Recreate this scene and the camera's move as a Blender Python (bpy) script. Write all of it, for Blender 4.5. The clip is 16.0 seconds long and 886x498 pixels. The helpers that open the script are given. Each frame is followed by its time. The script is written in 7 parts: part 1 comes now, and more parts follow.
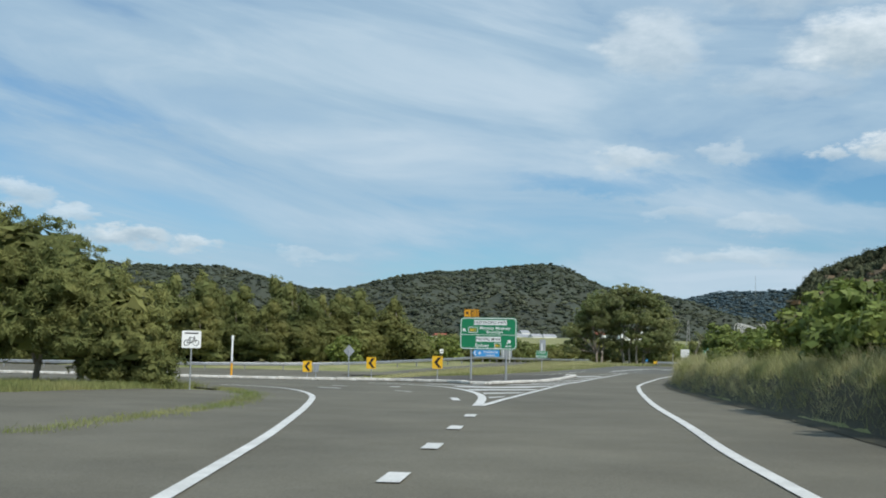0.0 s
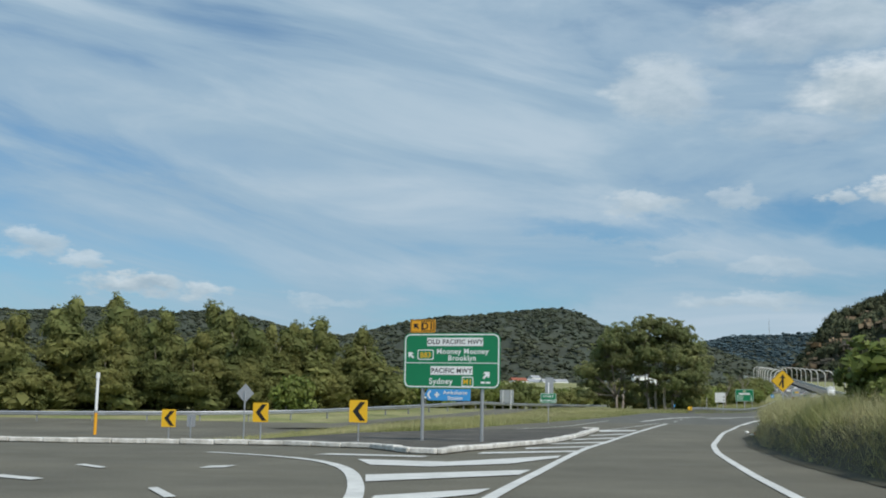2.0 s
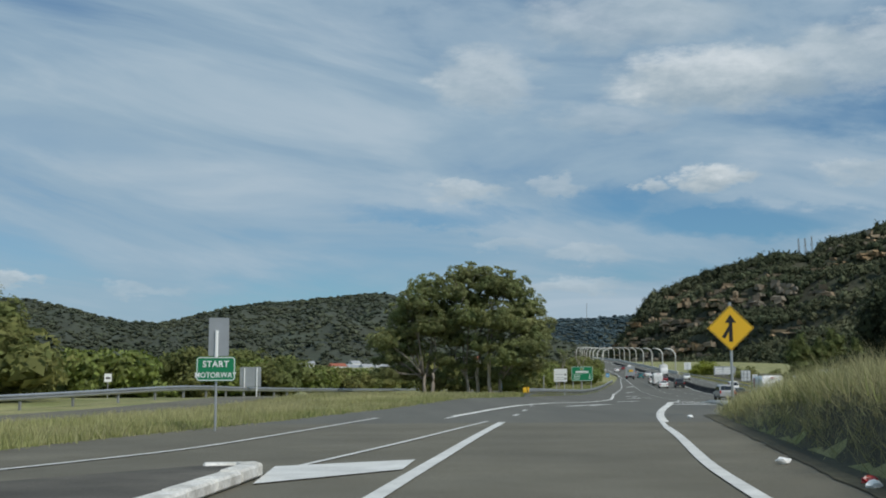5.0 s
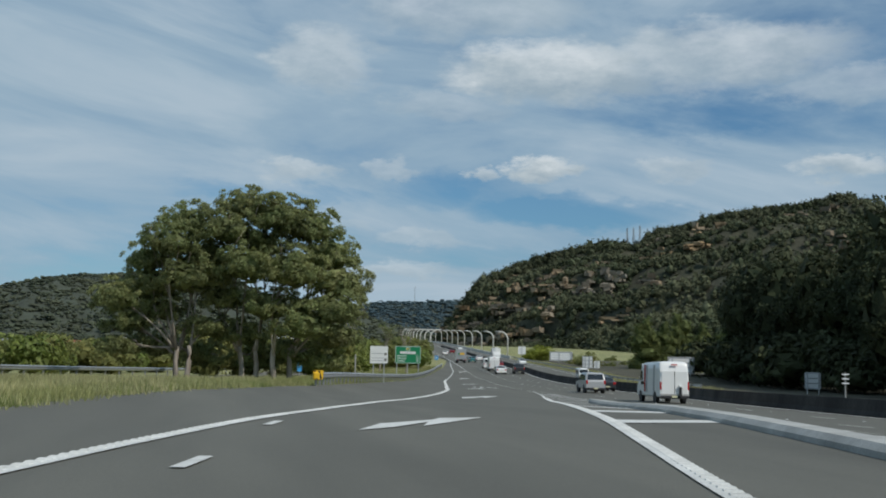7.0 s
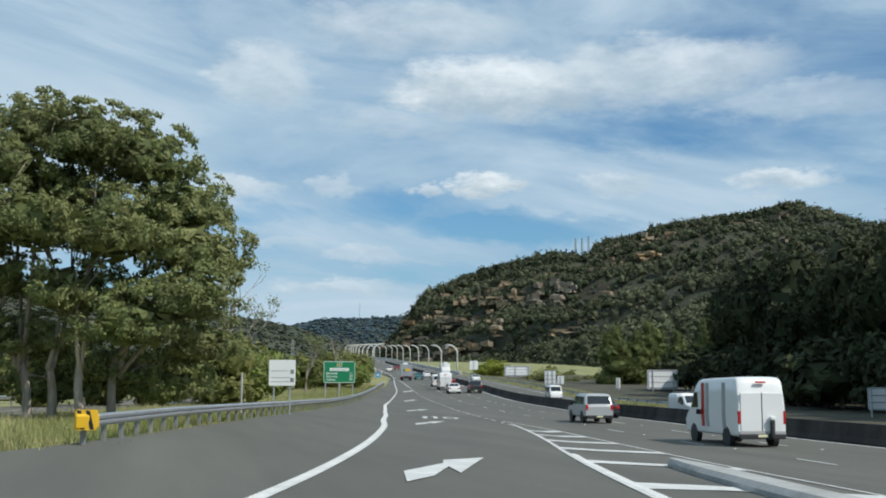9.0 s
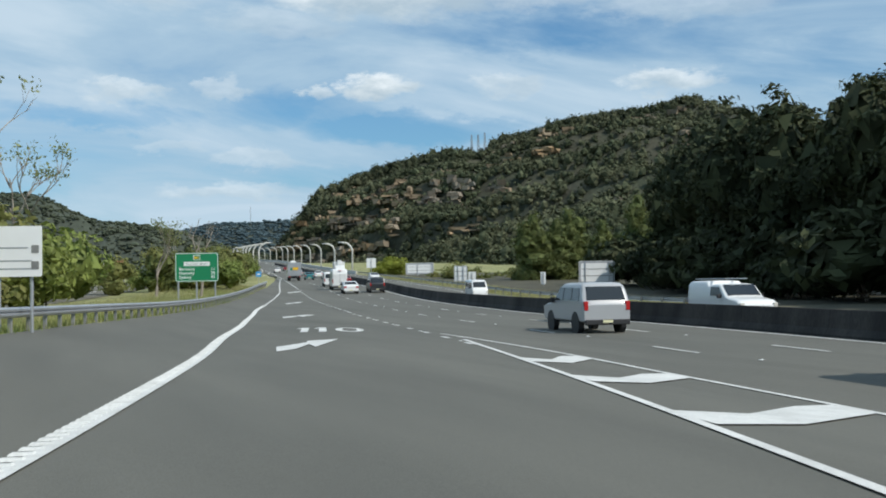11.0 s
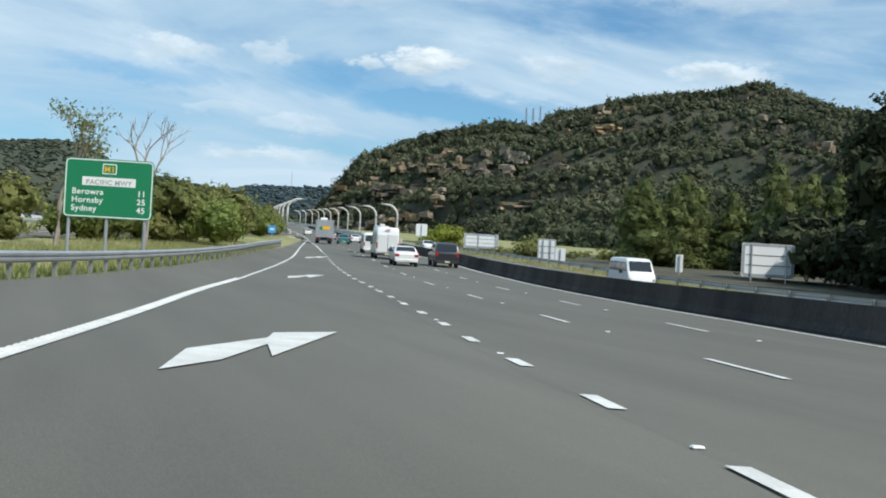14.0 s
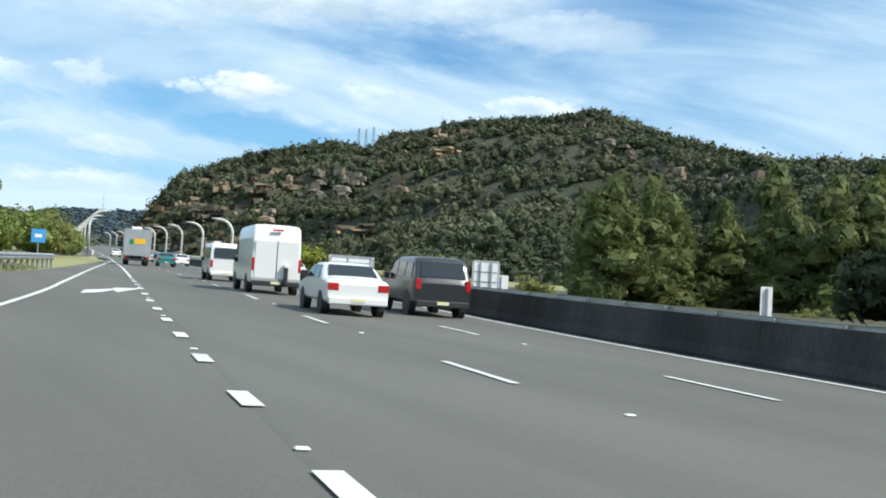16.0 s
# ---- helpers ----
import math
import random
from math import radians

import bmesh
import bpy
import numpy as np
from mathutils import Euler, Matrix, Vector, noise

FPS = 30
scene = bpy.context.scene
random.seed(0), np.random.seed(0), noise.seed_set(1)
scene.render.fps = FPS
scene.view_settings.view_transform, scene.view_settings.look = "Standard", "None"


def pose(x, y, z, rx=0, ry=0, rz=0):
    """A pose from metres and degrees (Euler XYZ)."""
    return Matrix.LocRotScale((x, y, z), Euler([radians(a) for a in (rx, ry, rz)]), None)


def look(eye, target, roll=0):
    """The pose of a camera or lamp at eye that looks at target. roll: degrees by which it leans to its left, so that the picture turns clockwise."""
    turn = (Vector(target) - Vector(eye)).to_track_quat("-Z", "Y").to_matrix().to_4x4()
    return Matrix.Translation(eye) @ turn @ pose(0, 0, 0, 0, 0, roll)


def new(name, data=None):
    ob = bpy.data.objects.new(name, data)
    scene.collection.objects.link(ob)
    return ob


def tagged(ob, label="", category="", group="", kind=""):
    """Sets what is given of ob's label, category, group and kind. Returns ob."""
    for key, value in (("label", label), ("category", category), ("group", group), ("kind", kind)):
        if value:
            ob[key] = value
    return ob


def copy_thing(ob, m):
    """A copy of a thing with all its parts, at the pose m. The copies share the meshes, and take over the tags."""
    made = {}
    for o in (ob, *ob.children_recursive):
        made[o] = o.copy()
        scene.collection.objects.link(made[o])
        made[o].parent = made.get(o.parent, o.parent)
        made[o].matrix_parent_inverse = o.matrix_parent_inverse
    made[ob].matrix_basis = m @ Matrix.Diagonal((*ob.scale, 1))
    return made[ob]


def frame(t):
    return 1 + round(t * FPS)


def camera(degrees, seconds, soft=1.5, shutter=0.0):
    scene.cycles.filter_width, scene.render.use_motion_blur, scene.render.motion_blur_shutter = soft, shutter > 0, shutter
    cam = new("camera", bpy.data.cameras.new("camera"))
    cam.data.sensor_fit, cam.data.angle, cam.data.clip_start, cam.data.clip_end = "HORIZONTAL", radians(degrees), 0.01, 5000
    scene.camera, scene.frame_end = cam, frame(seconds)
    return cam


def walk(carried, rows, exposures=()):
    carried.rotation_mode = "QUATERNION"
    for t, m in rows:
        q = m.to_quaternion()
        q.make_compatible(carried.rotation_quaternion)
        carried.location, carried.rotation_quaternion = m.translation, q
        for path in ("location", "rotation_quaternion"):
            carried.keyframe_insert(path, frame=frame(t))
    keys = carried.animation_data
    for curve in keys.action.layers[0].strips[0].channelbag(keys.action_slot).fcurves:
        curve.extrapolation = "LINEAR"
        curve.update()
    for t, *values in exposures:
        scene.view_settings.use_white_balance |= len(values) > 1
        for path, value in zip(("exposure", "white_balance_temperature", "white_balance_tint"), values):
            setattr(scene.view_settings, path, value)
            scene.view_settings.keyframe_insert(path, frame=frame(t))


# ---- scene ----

# ---- camera ----
cam = camera(43.7, 16.0, soft=1.9)
PATH = [
    (0, (8.16, -0.11, 1.65), (7.205, 9.799, 2.595), 1.21),
    (0.5, (8.01, 7.50, 1.54), (7.156, 17.434, 2.328), 1.01),
    (1, (7.89, 14.94, 1.49), (6.826, 24.836, 2.456), 1.13),
    (1.5, (8.18, 21.53, 1.56), (7.319, 31.454, 2.488), 0.46),
    (2, (8.35, 29.23, 1.56), (7.299, 39.081, 2.914), 0.94),
    (2.5, (8.76, 36.51, 1.51), (7.850, 46.393, 2.688), 0.35),
    (3, (9.34, 43.65, 1.41), (8.397, 53.567, 2.233), -0.06),
    (3.5, (9.87, 51.08, 1.34), (9.072, 61.002, 2.257), -0.27),
    (4, (10.44, 58.76, 1.32), (9.656, 68.637, 2.650), -1.09),
    (4.5, (11.46, 66.44, 1.40), (11.083, 76.356, 2.671), 0.17),
    (5, (12.21, 74.55, 1.26), (12.743, 84.462, 2.505), -0.25),
    (7.5, (20.12, 116.98, 1.46), (22.567, 126.622, 2.481), 0.32),
    (8, (21.76, 124.34, 1.71), (24.637, 133.870, 2.673), -0.74),
    (8.5, (23.60, 131.83, 1.83), (26.435, 141.336, 3.089), -0.21),
    (9, (25.47, 139.52, 1.81), (28.001, 149.112, 3.054), 0.16),
    (9.5, (27.55, 147.01, 1.64), (30.510, 156.536, 2.340), -1.50),
    (10, (29.57, 154.80, 1.52), (33.076, 164.155, 1.850), -1.62),
    (12.5, (39.07, 192.38, 1.13), (42.251, 201.843, 1.700), 0.57),
    (13, (40.99, 201.05, 1.13), (43.966, 210.568, 1.908), 0.67),
    (13.5, (43.08, 208.49, 1.08), (45.918, 218.067, 1.429), 1.31),
    (14, (45.21, 217.04, 1.12), (48.363, 226.532, 1.270), 3.14),
    (14.5, (47.52, 225.77, 1.12), (50.623, 235.275, 1.336), 2.18),
    (15, (49.92, 234.81, 1.11), (53.622, 244.086, 1.534), 2.34),
    (15.5, (52.65, 249.38, 1.25), (57.402, 258.166, 1.677), 3.40),
    (16, (55.99, 266.06, 1.40), (60.615, 274.912, 1.897), 3.40),
]
walk(cam, [(t, look(eye, target, roll)) for t, eye, target, roll in PATH],
     exposures=[(0.0, 0.08), (1.5, -0.04), (3.0, -0.22), (4.0, -0.27), (5.0, -0.3), (7.5, -0.3), (8.0, 0.0), (8.5, 0.25), (9.0, 0.1), (10.0, 0.08), (12.5, 0.34), (14.0, 0.35), (15.0, 0.43), (15.5, 0.54), (16.0, 0.65)])

# ---- sky and sun ----
SUN_TO = Vector((0.46, -0.52, 0.72)).normalized()   # towards the sun: behind, to the right of the drive
sun_elev = math.asin(SUN_TO.z)
sun_rot = math.atan2(SUN_TO.x, SUN_TO.y)


def make_world():
    w = bpy.data.worlds.new("world")
    scene.world = w
    w.use_nodes = True
    nt = w.node_tree
    nt.nodes.clear()
    N, L = nt.nodes.new, nt.links.new
    out, bg = N("ShaderNodeOutputWorld"), N("ShaderNodeBackground")
    sky = N("ShaderNodeTexSky")
    sky.sky_type, sky.sun_disc = "NISHITA", False
    sky.sun_elevation, sky.sun_rotation = sun_elev, sun_rot
    sky.air_density, sky.dust_density, sky.ozone_density = 1.0, 0.6, 1.6
    tc, sep = N("ShaderNodeTexCoord"), N("ShaderNodeSeparateXYZ")
    L(tc.outputs["Generated"], sep.inputs[0])

    def m(op, a, b=None, clamp=False):
        n = N("ShaderNodeMath")
        n.operation, n.use_clamp = op, clamp
        for i, v in enumerate((a, b)):
            if v is None:
                continue
            if isinstance(v, (int, float)):
                n.inputs[i].default_value = v
            else:
                L(v, n.inputs[i])
        return n.outputs[0]

    # bearing (degrees from north of the drive, to the right) and height of the line of sight
    az = m("MULTIPLY", m("ARCTAN2", sep.outputs[0], sep.outputs[1]), 57.2958)
    el = m("MULTIPLY", m("ARCSINE", sep.outputs[2]), 57.2958)

    def noise_at(x, y, scale, detail, rough, seed, dist=0.0):
        comb, n = N("ShaderNodeCombineXYZ"), N("ShaderNodeTexNoise")
        L(x, comb.inputs[0]), L(y, comb.inputs[1])
        comb.inputs[2].default_value = seed
        n.inputs["Scale"].default_value, n.inputs["Detail"].default_value = scale, detail
        n.inputs["Roughness"].default_value, n.inputs["Distortion"].default_value = rough, dist
        L(comb.outputs[0], n.inputs["Vector"])
        return n.outputs["Fac"]

    def ramp(fac, stops):
        r = N("ShaderNodeValToRGB")
        els = r.color_ramp.elements
        while len(els) < len(stops):
            els.new(0.5)
        for e, (p, c) in zip(els, stops):
            e.position, e.color = p, (c, c, c, 1) if isinstance(c, float) else (*c, 1)
        L(fac, r.inputs[0])
        return r.outputs[0]

    def mix(fac, a, b):
        n = N("ShaderNodeMix")
        n.data_type = "RGBA"
        for sock, v in ((n.inputs[0], fac), (n.inputs[6], a), (n.inputs[7], b)):
            if isinstance(v, tuple):
                sock.default_value = (*v, 1)
            elif isinstance(v, (int, float)):
                sock.default_value = v
            else:
                L(v, sock)
        return n.outputs[2]

    # ragged edges: the bearing and height are shifted by noise
    wx, wy = m("MULTIPLY", az, 0.35), m("MULTIPLY", el, 0.8)
    ragged = noise_at(wx, wy, 1.0, 7, 0.62, 3.1)
    ragged_b = noise_at(wx, wy, 1.0, 7, 0.62, 8.7)
    ragged_az = m("ADD", az, m("MULTIPLY", m("SUBTRACT", ragged, 0.5), 5.5))
    ragged_el = m("ADD", el, m("MULTIPLY", m("SUBTRACT", ragged_b, 0.5), 2.6))

    def oval(a, e, w, h, soft=0.25):
        """1 inside an oval of sky round bearing a, height e; also how high in it."""
        up = m("DIVIDE", m("SUBTRACT", ragged_el, e), h)
        side = m("DIVIDE", m("SUBTRACT", ragged_az, a), w)
        d = m("ADD", m("MULTIPLY", up, up), m("MULTIPLY", side, side))
        n = N("ShaderNodeMapRange")
        n.interpolation_type = "SMOOTHSTEP"
        n.inputs[1].default_value, n.inputs[2].default_value, n.inputs[3].default_value, n.inputs[4].default_value = 1.5, soft, 0.0, 1.0
        L(d, n.inputs[0])
        return n.outputs[0], up

    # high thin cloud, drawn out in streaks that sink to the right
    along, down = m("ADD", m("MULTIPLY", az, 0.055), m("MULTIPLY", el, 0.03)), m("ADD", m("MULTIPLY", el, 0.23), m("MULTIPLY", az, 0.030))
    streak = noise_at(along, down, 1.0, 8, 0.58, 1.7, 0.5)
    broad = noise_at(m("MULTIPLY", az, 0.05), m("MULTIPLY", el, 0.11), 1.0, 3, 0.5, 5.2, 0.3)
    cover = m("ADD", m("MULTIPLY", streak, 0.62), m("MULTIPLY", broad, 0.38))
    gaps = None
    for a, e, w, h, k in ((3.5, 8.9, 6.0, 0.7, 0.12), (20.0, 8.2, 7.0, 0.9, 0.16), (11.0, 9.2, 3.5, 1.2, 0.1), (40.0, 10.5, 6.0, 1.5, 0.06), (-21.0, 12.0, 9.0, 1.2, 0.06), (14.0, 6.0, 9.0, 0.5, 0.05), (26.0, 13.0, 5.0, 1.0, 0.08)):
        g = m("MULTIPLY", oval(a, e, w, h, 0.0)[0], k)
        gaps = g if gaps is None else m("MAXIMUM", gaps, g)
    cover = m("SUBTRACT", cover, gaps)
    veil = ramp(cover, [(0.34, 0.06), (0.42, 0.42), (0.50, 0.80), (0.62, 1.0)])
    thick = ramp(streak, [(0.40, (4.0, 5.75, 7.35)), (0.52, (4.45, 6.2, 7.7)), (0.68, (5.7, 7.2, 8.5))])
    # heaps of low cloud: bearing, height, half width, half height, density
    puff = lift = None
    for a, e, w, h, k in ((5.4, 15.8, 3.0, 1.7, 0.6), (17.6, 15.4, 5.8, 1.6, 0.9), (17.0, 10.45, 1.9, 0.75, 1.0), (13.9, 10.3, 0.9, 0.45, 0.7), (32.4, 10.3, 2.3, 0.6, 0.8), (23.7, 10.5, 1.6, 0.6, 0.5), (4.4, 10.2, 1.9, 0.55, 0.6),
                          (8.9, 10.4, 1.3, 0.45, 0.45), (-22.0, 5.5, 2.6, 0.5, 0.85), (-24.0, 6.6, 1.4, 0.5, 0.6), (-18.2, 5.3, 1.3, 0.4, 0.7), (-26.6, 7.3, 1.6, 0.6, 0.6), (10.5, 6.9, 2.2, 0.4, 0.35), (6.5, 7.4, 1.6, 0.35, 0.3),
                          (9.0, 5.3, 3.2, 0.5, 0.5), (26.0, 16.0, 7.0, 1.6, 0.7), (11.5, 13.6, 3.5, 0.8, 0.35), (33.0, 14.2, 5.0, 1.0, 0.4), (13.0, 18.5, 6.0, 1.4, 0.5), (-12.0, 4.9, 2.0, 0.3, 0.3)):
        d, up = oval(a, e, w, h)
        d = m("MULTIPLY", d, k)
        puff = d if puff is None else m("MAXIMUM", puff, d)
        t = m("MULTIPLY", d, up)
        lift = t if lift is None else m("ADD", lift, t)
    lit = m("ADD", m("MULTIPLY", lift, 0.28), m("ADD", m("MULTIPLY", ragged, 0.9), 0.08))
    shade = ramp(lit, [(0.30, (4.6, 5.9, 6.9)), (0.52, (6.5, 7.6, 8.3)), (0.78, (9.4, 10.2, 10.7))])
    blue = N("ShaderNodeMix")
    blue.data_type, blue.blend_type = "RGBA", "MULTIPLY"
    blue.inputs[0].default_value = 1.0
    L(sky.outputs[0], blue.inputs[6])
    blue.inputs[7].default_value = (0.62, 0.98, 1.18, 1)
    base = mix(veil, blue.outputs[2], thick)
    whole = mix(puff, base, shade)
    L(whole, bg.inputs[0])
    bg.inputs[1].default_value = 0.085
    L(bg.outputs[0], out.inputs[0])


make_world()
sun = bpy.data.lights.new("sun", "SUN")
sun.energy, sun.angle, sun.color = 3.4, radians(0.6), (1.0, 0.96, 0.89)
sun_ob = new("sun", sun)
sun_ob.matrix_world = look(SUN_TO * 300, (0, 0, 0))

# ---- materials ----
MATS = {}


def material(name, color=(0.5, 0.5, 0.5), rough=0.7, metal=0.0, vary=0.0, scale=1.0, color2=None, fine=0.0, fine_scale=40.0,
             bump=0.0, bump_scale=30.0, island=0.0, random_ob=0.0, transl=0.0, spec=0.5, emit=None, stretch=None, coat=0.0):
    """A procedural surface: two scales of variation in colour, relief, and a shift from piece to piece."""
    if name in MATS:
        return MATS[name]
    mat = bpy.data.materials.new(name)
    MATS[name] = mat
    mat.use_nodes = True
    nt = mat.node_tree
    N, L = nt.nodes.new, nt.links.new
    bsdf = nt.nodes["Principled BSDF"]
    bsdf.inputs["Roughness"].default_value = rough
    bsdf.inputs["Metallic"].default_value = metal
    bsdf.inputs["Specular IOR Level"].default_value = spec
    if coat:
        bsdf.inputs["Coat Weight"].default_value = coat
        bsdf.inputs["Coat Roughness"].default_value = 0.08
    geo, tc = N("ShaderNodeNewGeometry"), N("ShaderNodeTexCoord")
    pos = geo.outputs["Position"]
    if stretch:
        mp = N("ShaderNodeMapping")
        mp.inputs["Scale"].default_value = stretch[:3]
        if len(stretch) > 3:
            mp.inputs["Rotation"].default_value = (0, 0, radians(stretch[3]))
        L(pos, mp.inputs["Vector"])
        pos = mp.outputs[0]

    def nz(s, detail=4, rough_=0.6):
        n = N("ShaderNodeTexNoise")
        n.inputs["Scale"].default_value, n.inputs["Detail"].default_value, n.inputs["Roughness"].default_value = s, detail, rough_
        L(pos, n.inputs["Vector"])
        return n.outputs["Fac"]

    def mr(v, lo, hi, a=0.3, b=0.7):
        n = N("ShaderNodeMapRange")
        n.inputs[1].default_value, n.inputs[2].default_value, n.inputs[3].default_value, n.inputs[4].default_value = a, b, lo, hi
        L(v, n.inputs[0])
        return n.outputs[0]

    def mixc(fac, a, b, kind="MIX"):
        n = N("ShaderNodeMix")
        n.data_type, n.blend_type = "RGBA", kind
        for sock, v in ((n.inputs[0], fac), (n.inputs[6], a), (n.inputs[7], b)):
            if isinstance(v, tuple):
                sock.default_value = (*v, 1)
            elif isinstance(v, (int, float)):
                sock.default_value = v
            else:
                L(v, sock)
        return n.outputs[2]

    col = tuple(color)
    if color2 is not None:
        col = mixc(mr(nz(scale, 5), 0.0, 1.0, 0.36, 0.64), col, tuple(color2))
    gain = None

    def times(g, v):
        if g is None:
            return v
        n = N("ShaderNodeMath")
        n.operation = "MULTIPLY"
        L(g, n.inputs[0]), L(v, n.inputs[1])
        return n.outputs[0]

    if vary:
        gain = times(gain, mr(nz(scale * 0.37 + 0.01, 3), 1 - vary, 1 + vary))
    if fine:
        gain = times(gain, mr(nz(fine_scale, 2, 0.7), 1 - fine, 1 + fine))
    if island:
        gain = times(gain, mr(geo.outputs["Random Per Island"], 1 - island, 1 + island, 0, 1))
    if random_ob:
        oi = N("ShaderNodeObjectInfo")
        gain = times(gain, mr(oi.outputs["Random"], 1 - random_ob, 1 + random_ob, 0, 1))
    if gain is not None:
        n = N("ShaderNodeVectorMath")
        n.operation = "SCALE"
        if isinstance(col, tuple):
            n.inputs[0].default_value = col
        else:
            L(col, n.inputs[0])
        L(gain, n.inputs["Scale"])
        col = n.outputs[0]
    if isinstance(col, tuple):
        bsdf.inputs["Base Color"].default_value = (*col, 1)
    else:
        L(col, bsdf.inputs["Base Color"])
    if bump:
        b = N("ShaderNodeBump")
        b.inputs["Strength"].default_value, b.inputs["Distance"].default_value = bump, 0.02
        L(nz(bump_scale, 3), b.inputs["Height"])
        L(b.outputs[0], bsdf.inputs["Normal"])
    if emit:
        bsdf.inputs["Emission Color"].default_value = (*emit[:3], 1)
        bsdf.inputs["Emission Strength"].default_value = emit[3]
    if transl:
        tr, mixs, out = N("ShaderNodeBsdfTranslucent"), N("ShaderNodeMixShader"), nt.nodes["Material Output"]
        if isinstance(col, tuple):
            tr.inputs[0].default_value = (*col, 1)
        else:
            L(col, tr.inputs[0])
        mixs.inputs[0].default_value = transl
        L(bsdf.outputs[0], mixs.inputs[1]), L(tr.outputs[0], mixs.inputs[2]), L(mixs.outputs[0], out.inputs[0])
    return mat


ASPHALT = material("asphalt", (0.118, 0.108, 0.077), 0.86, vary=0.2, scale=0.45, color2=(0.140, 0.130, 0.096), fine=0.3, fine_scale=35, bump=0.25, bump_scale=90)
ASPHALT_M = material("motorway_asphalt", (0.104, 0.102, 0.085), 0.85, vary=0.14, scale=0.22, color2=(0.121, 0.118, 0.098), fine=0.2, fine_scale=50, bump=0.25, bump_scale=90, stretch=(3.0, 0.35, 1, 14))
BITUMEN = material("island_bitumen", (0.058, 0.053, 0.043), 0.92, vary=0.35, scale=0.6, color2=(0.105, 0.096, 0.078), fine=0.35, fine_scale=40, bump=0.3, bump_scale=60)
LINE = material("line_paint", (0.66, 0.66, 0.63), 0.7, vary=0.10, scale=2.0, fine=0.12, fine_scale=25, color2=(0.56, 0.56, 0.53))
KERB_WHITE = material("kerb_white_paint", (0.72, 0.71, 0.67), 0.75, vary=0.2, scale=3.0, color2=(0.5, 0.48, 0.43), fine=0.2, fine_scale=20)
CONCRETE = material("kerb_concrete", (0.42, 0.42, 0.40), 0.85, vary=0.15, scale=1.5, color2=(0.33, 0.33, 0.31), fine=0.15, fine_scale=25)
# Near black: the shade on the barrier's near face is put into its colour.
BARRIER_SHADED = material("shaded_barrier_concrete", (0.032, 0.031, 0.030), 0.95, vary=0.3, scale=0.5, color2=(0.060, 0.056, 0.052), spec=0.2, fine=0.2, fine_scale=12, stretch=(1, 1, 0.4))
GRASS_SOIL = material("grass_ground", (0.17, 0.19, 0.06), 0.95, vary=0.25, scale=0.25, color2=(0.30, 0.28, 0.13), fine=0.3, fine_scale=9, bump=0.6, bump_scale=12)
GRASS = material("grass_blades", (0.18, 0.23, 0.06), 0.85, vary=0.2, scale=0.15, color2=(0.34, 0.33, 0.14), island=0.3, transl=0.35)
GRASS_DRY = material("dry_grass_blades", (0.50, 0.46, 0.25), 0.85, vary=0.2, scale=0.2, color2=(0.30, 0.31, 0.12), island=0.3, transl=0.35)
STEEL = material("galvanised_steel", (0.50, 0.51, 0.52), 0.45, metal=0.75, vary=0.1, scale=2.0, fine=0.08, fine_scale=30)
STEEL_DARK = material("weathered_post_steel", (0.30, 0.30, 0.29), 0.6, metal=0.5, vary=0.15, scale=4)
SIGN_GREEN = material("sign_green_sheet", (0.006, 0.205, 0.085), 0.5, vary=0.05, scale=1.2)
SIGN_WHITE = material("sign_white_sheet", (0.82, 0.83, 0.82), 0.5, vary=0.03, scale=2)
SIGN_BACK = material("sign_back_aluminium", (0.38, 0.40, 0.42), 0.55, metal=0.4, vary=0.1, scale=3)
SIGN_YELLOW = material("sign_yellow_sheet", (0.83, 0.48, 0.02), 0.5, vary=0.04, scale=3)
SIGN_ORANGE = material("sign_orange_sheet", (0.82, 0.38, 0.02), 0.5, vary=0.04, scale=3)
SIGN_BLACK = material("sign_black_sheet", (0.015, 0.015, 0.015), 0.5)
SIGN_BLUE = material("sign_blue_sheet", (0.06, 0.33, 0.70), 0.5, vary=0.04, scale=3)
GREY_TEXT = material("sign_grey_bars", (0.35, 0.35, 0.34), 0.6)
BARK = material("bark", (0.22, 0.18, 0.14), 0.9, vary=0.3, scale=2.0, color2=(0.36, 0.31, 0.26), fine=0.25, fine_scale=12, stretch=(1, 1, 0.25))
GUM_BARK = material("gum_bark", (0.40, 0.35, 0.29), 0.85, vary=0.25, scale=1.2, color2=(0.17, 0.14, 0.11), fine=0.15, fine_scale=10, stretch=(1, 1, 0.2))
LEAF_GUM = material("gum_leaves", (0.195, 0.235, 0.09), 0.6, vary=0.3, scale=0.35, color2=(0.265, 0.275, 0.115), island=0.35, transl=0.42, spec=0.3)
LEAF_CASUARINA = material("casuarina_foliage", (0.165, 0.195, 0.07), 0.8, vary=0.25, scale=0.2, color2=(0.25, 0.245, 0.085), island=0.3, transl=0.4, spec=0.2)
# Leaf colour lowered to put the cloud shade over the wood into it.
LEAF_SHADED = material("shaded_forest_leaves", (0.040, 0.052, 0.026), 0.75, vary=0.25, scale=0.1, color2=(0.058, 0.066, 0.03), island=0.4, transl=0.2, spec=0.2)
LEAF_FRESH = material("shrub_leaves", (0.155, 0.205, 0.052), 0.6, vary=0.25, scale=0.3, color2=(0.215, 0.25, 0.065), island=0.35, transl=0.35, spec=0.3)
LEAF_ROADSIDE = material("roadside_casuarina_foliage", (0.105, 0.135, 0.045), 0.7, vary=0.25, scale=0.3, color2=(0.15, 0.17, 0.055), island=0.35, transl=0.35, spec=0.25)
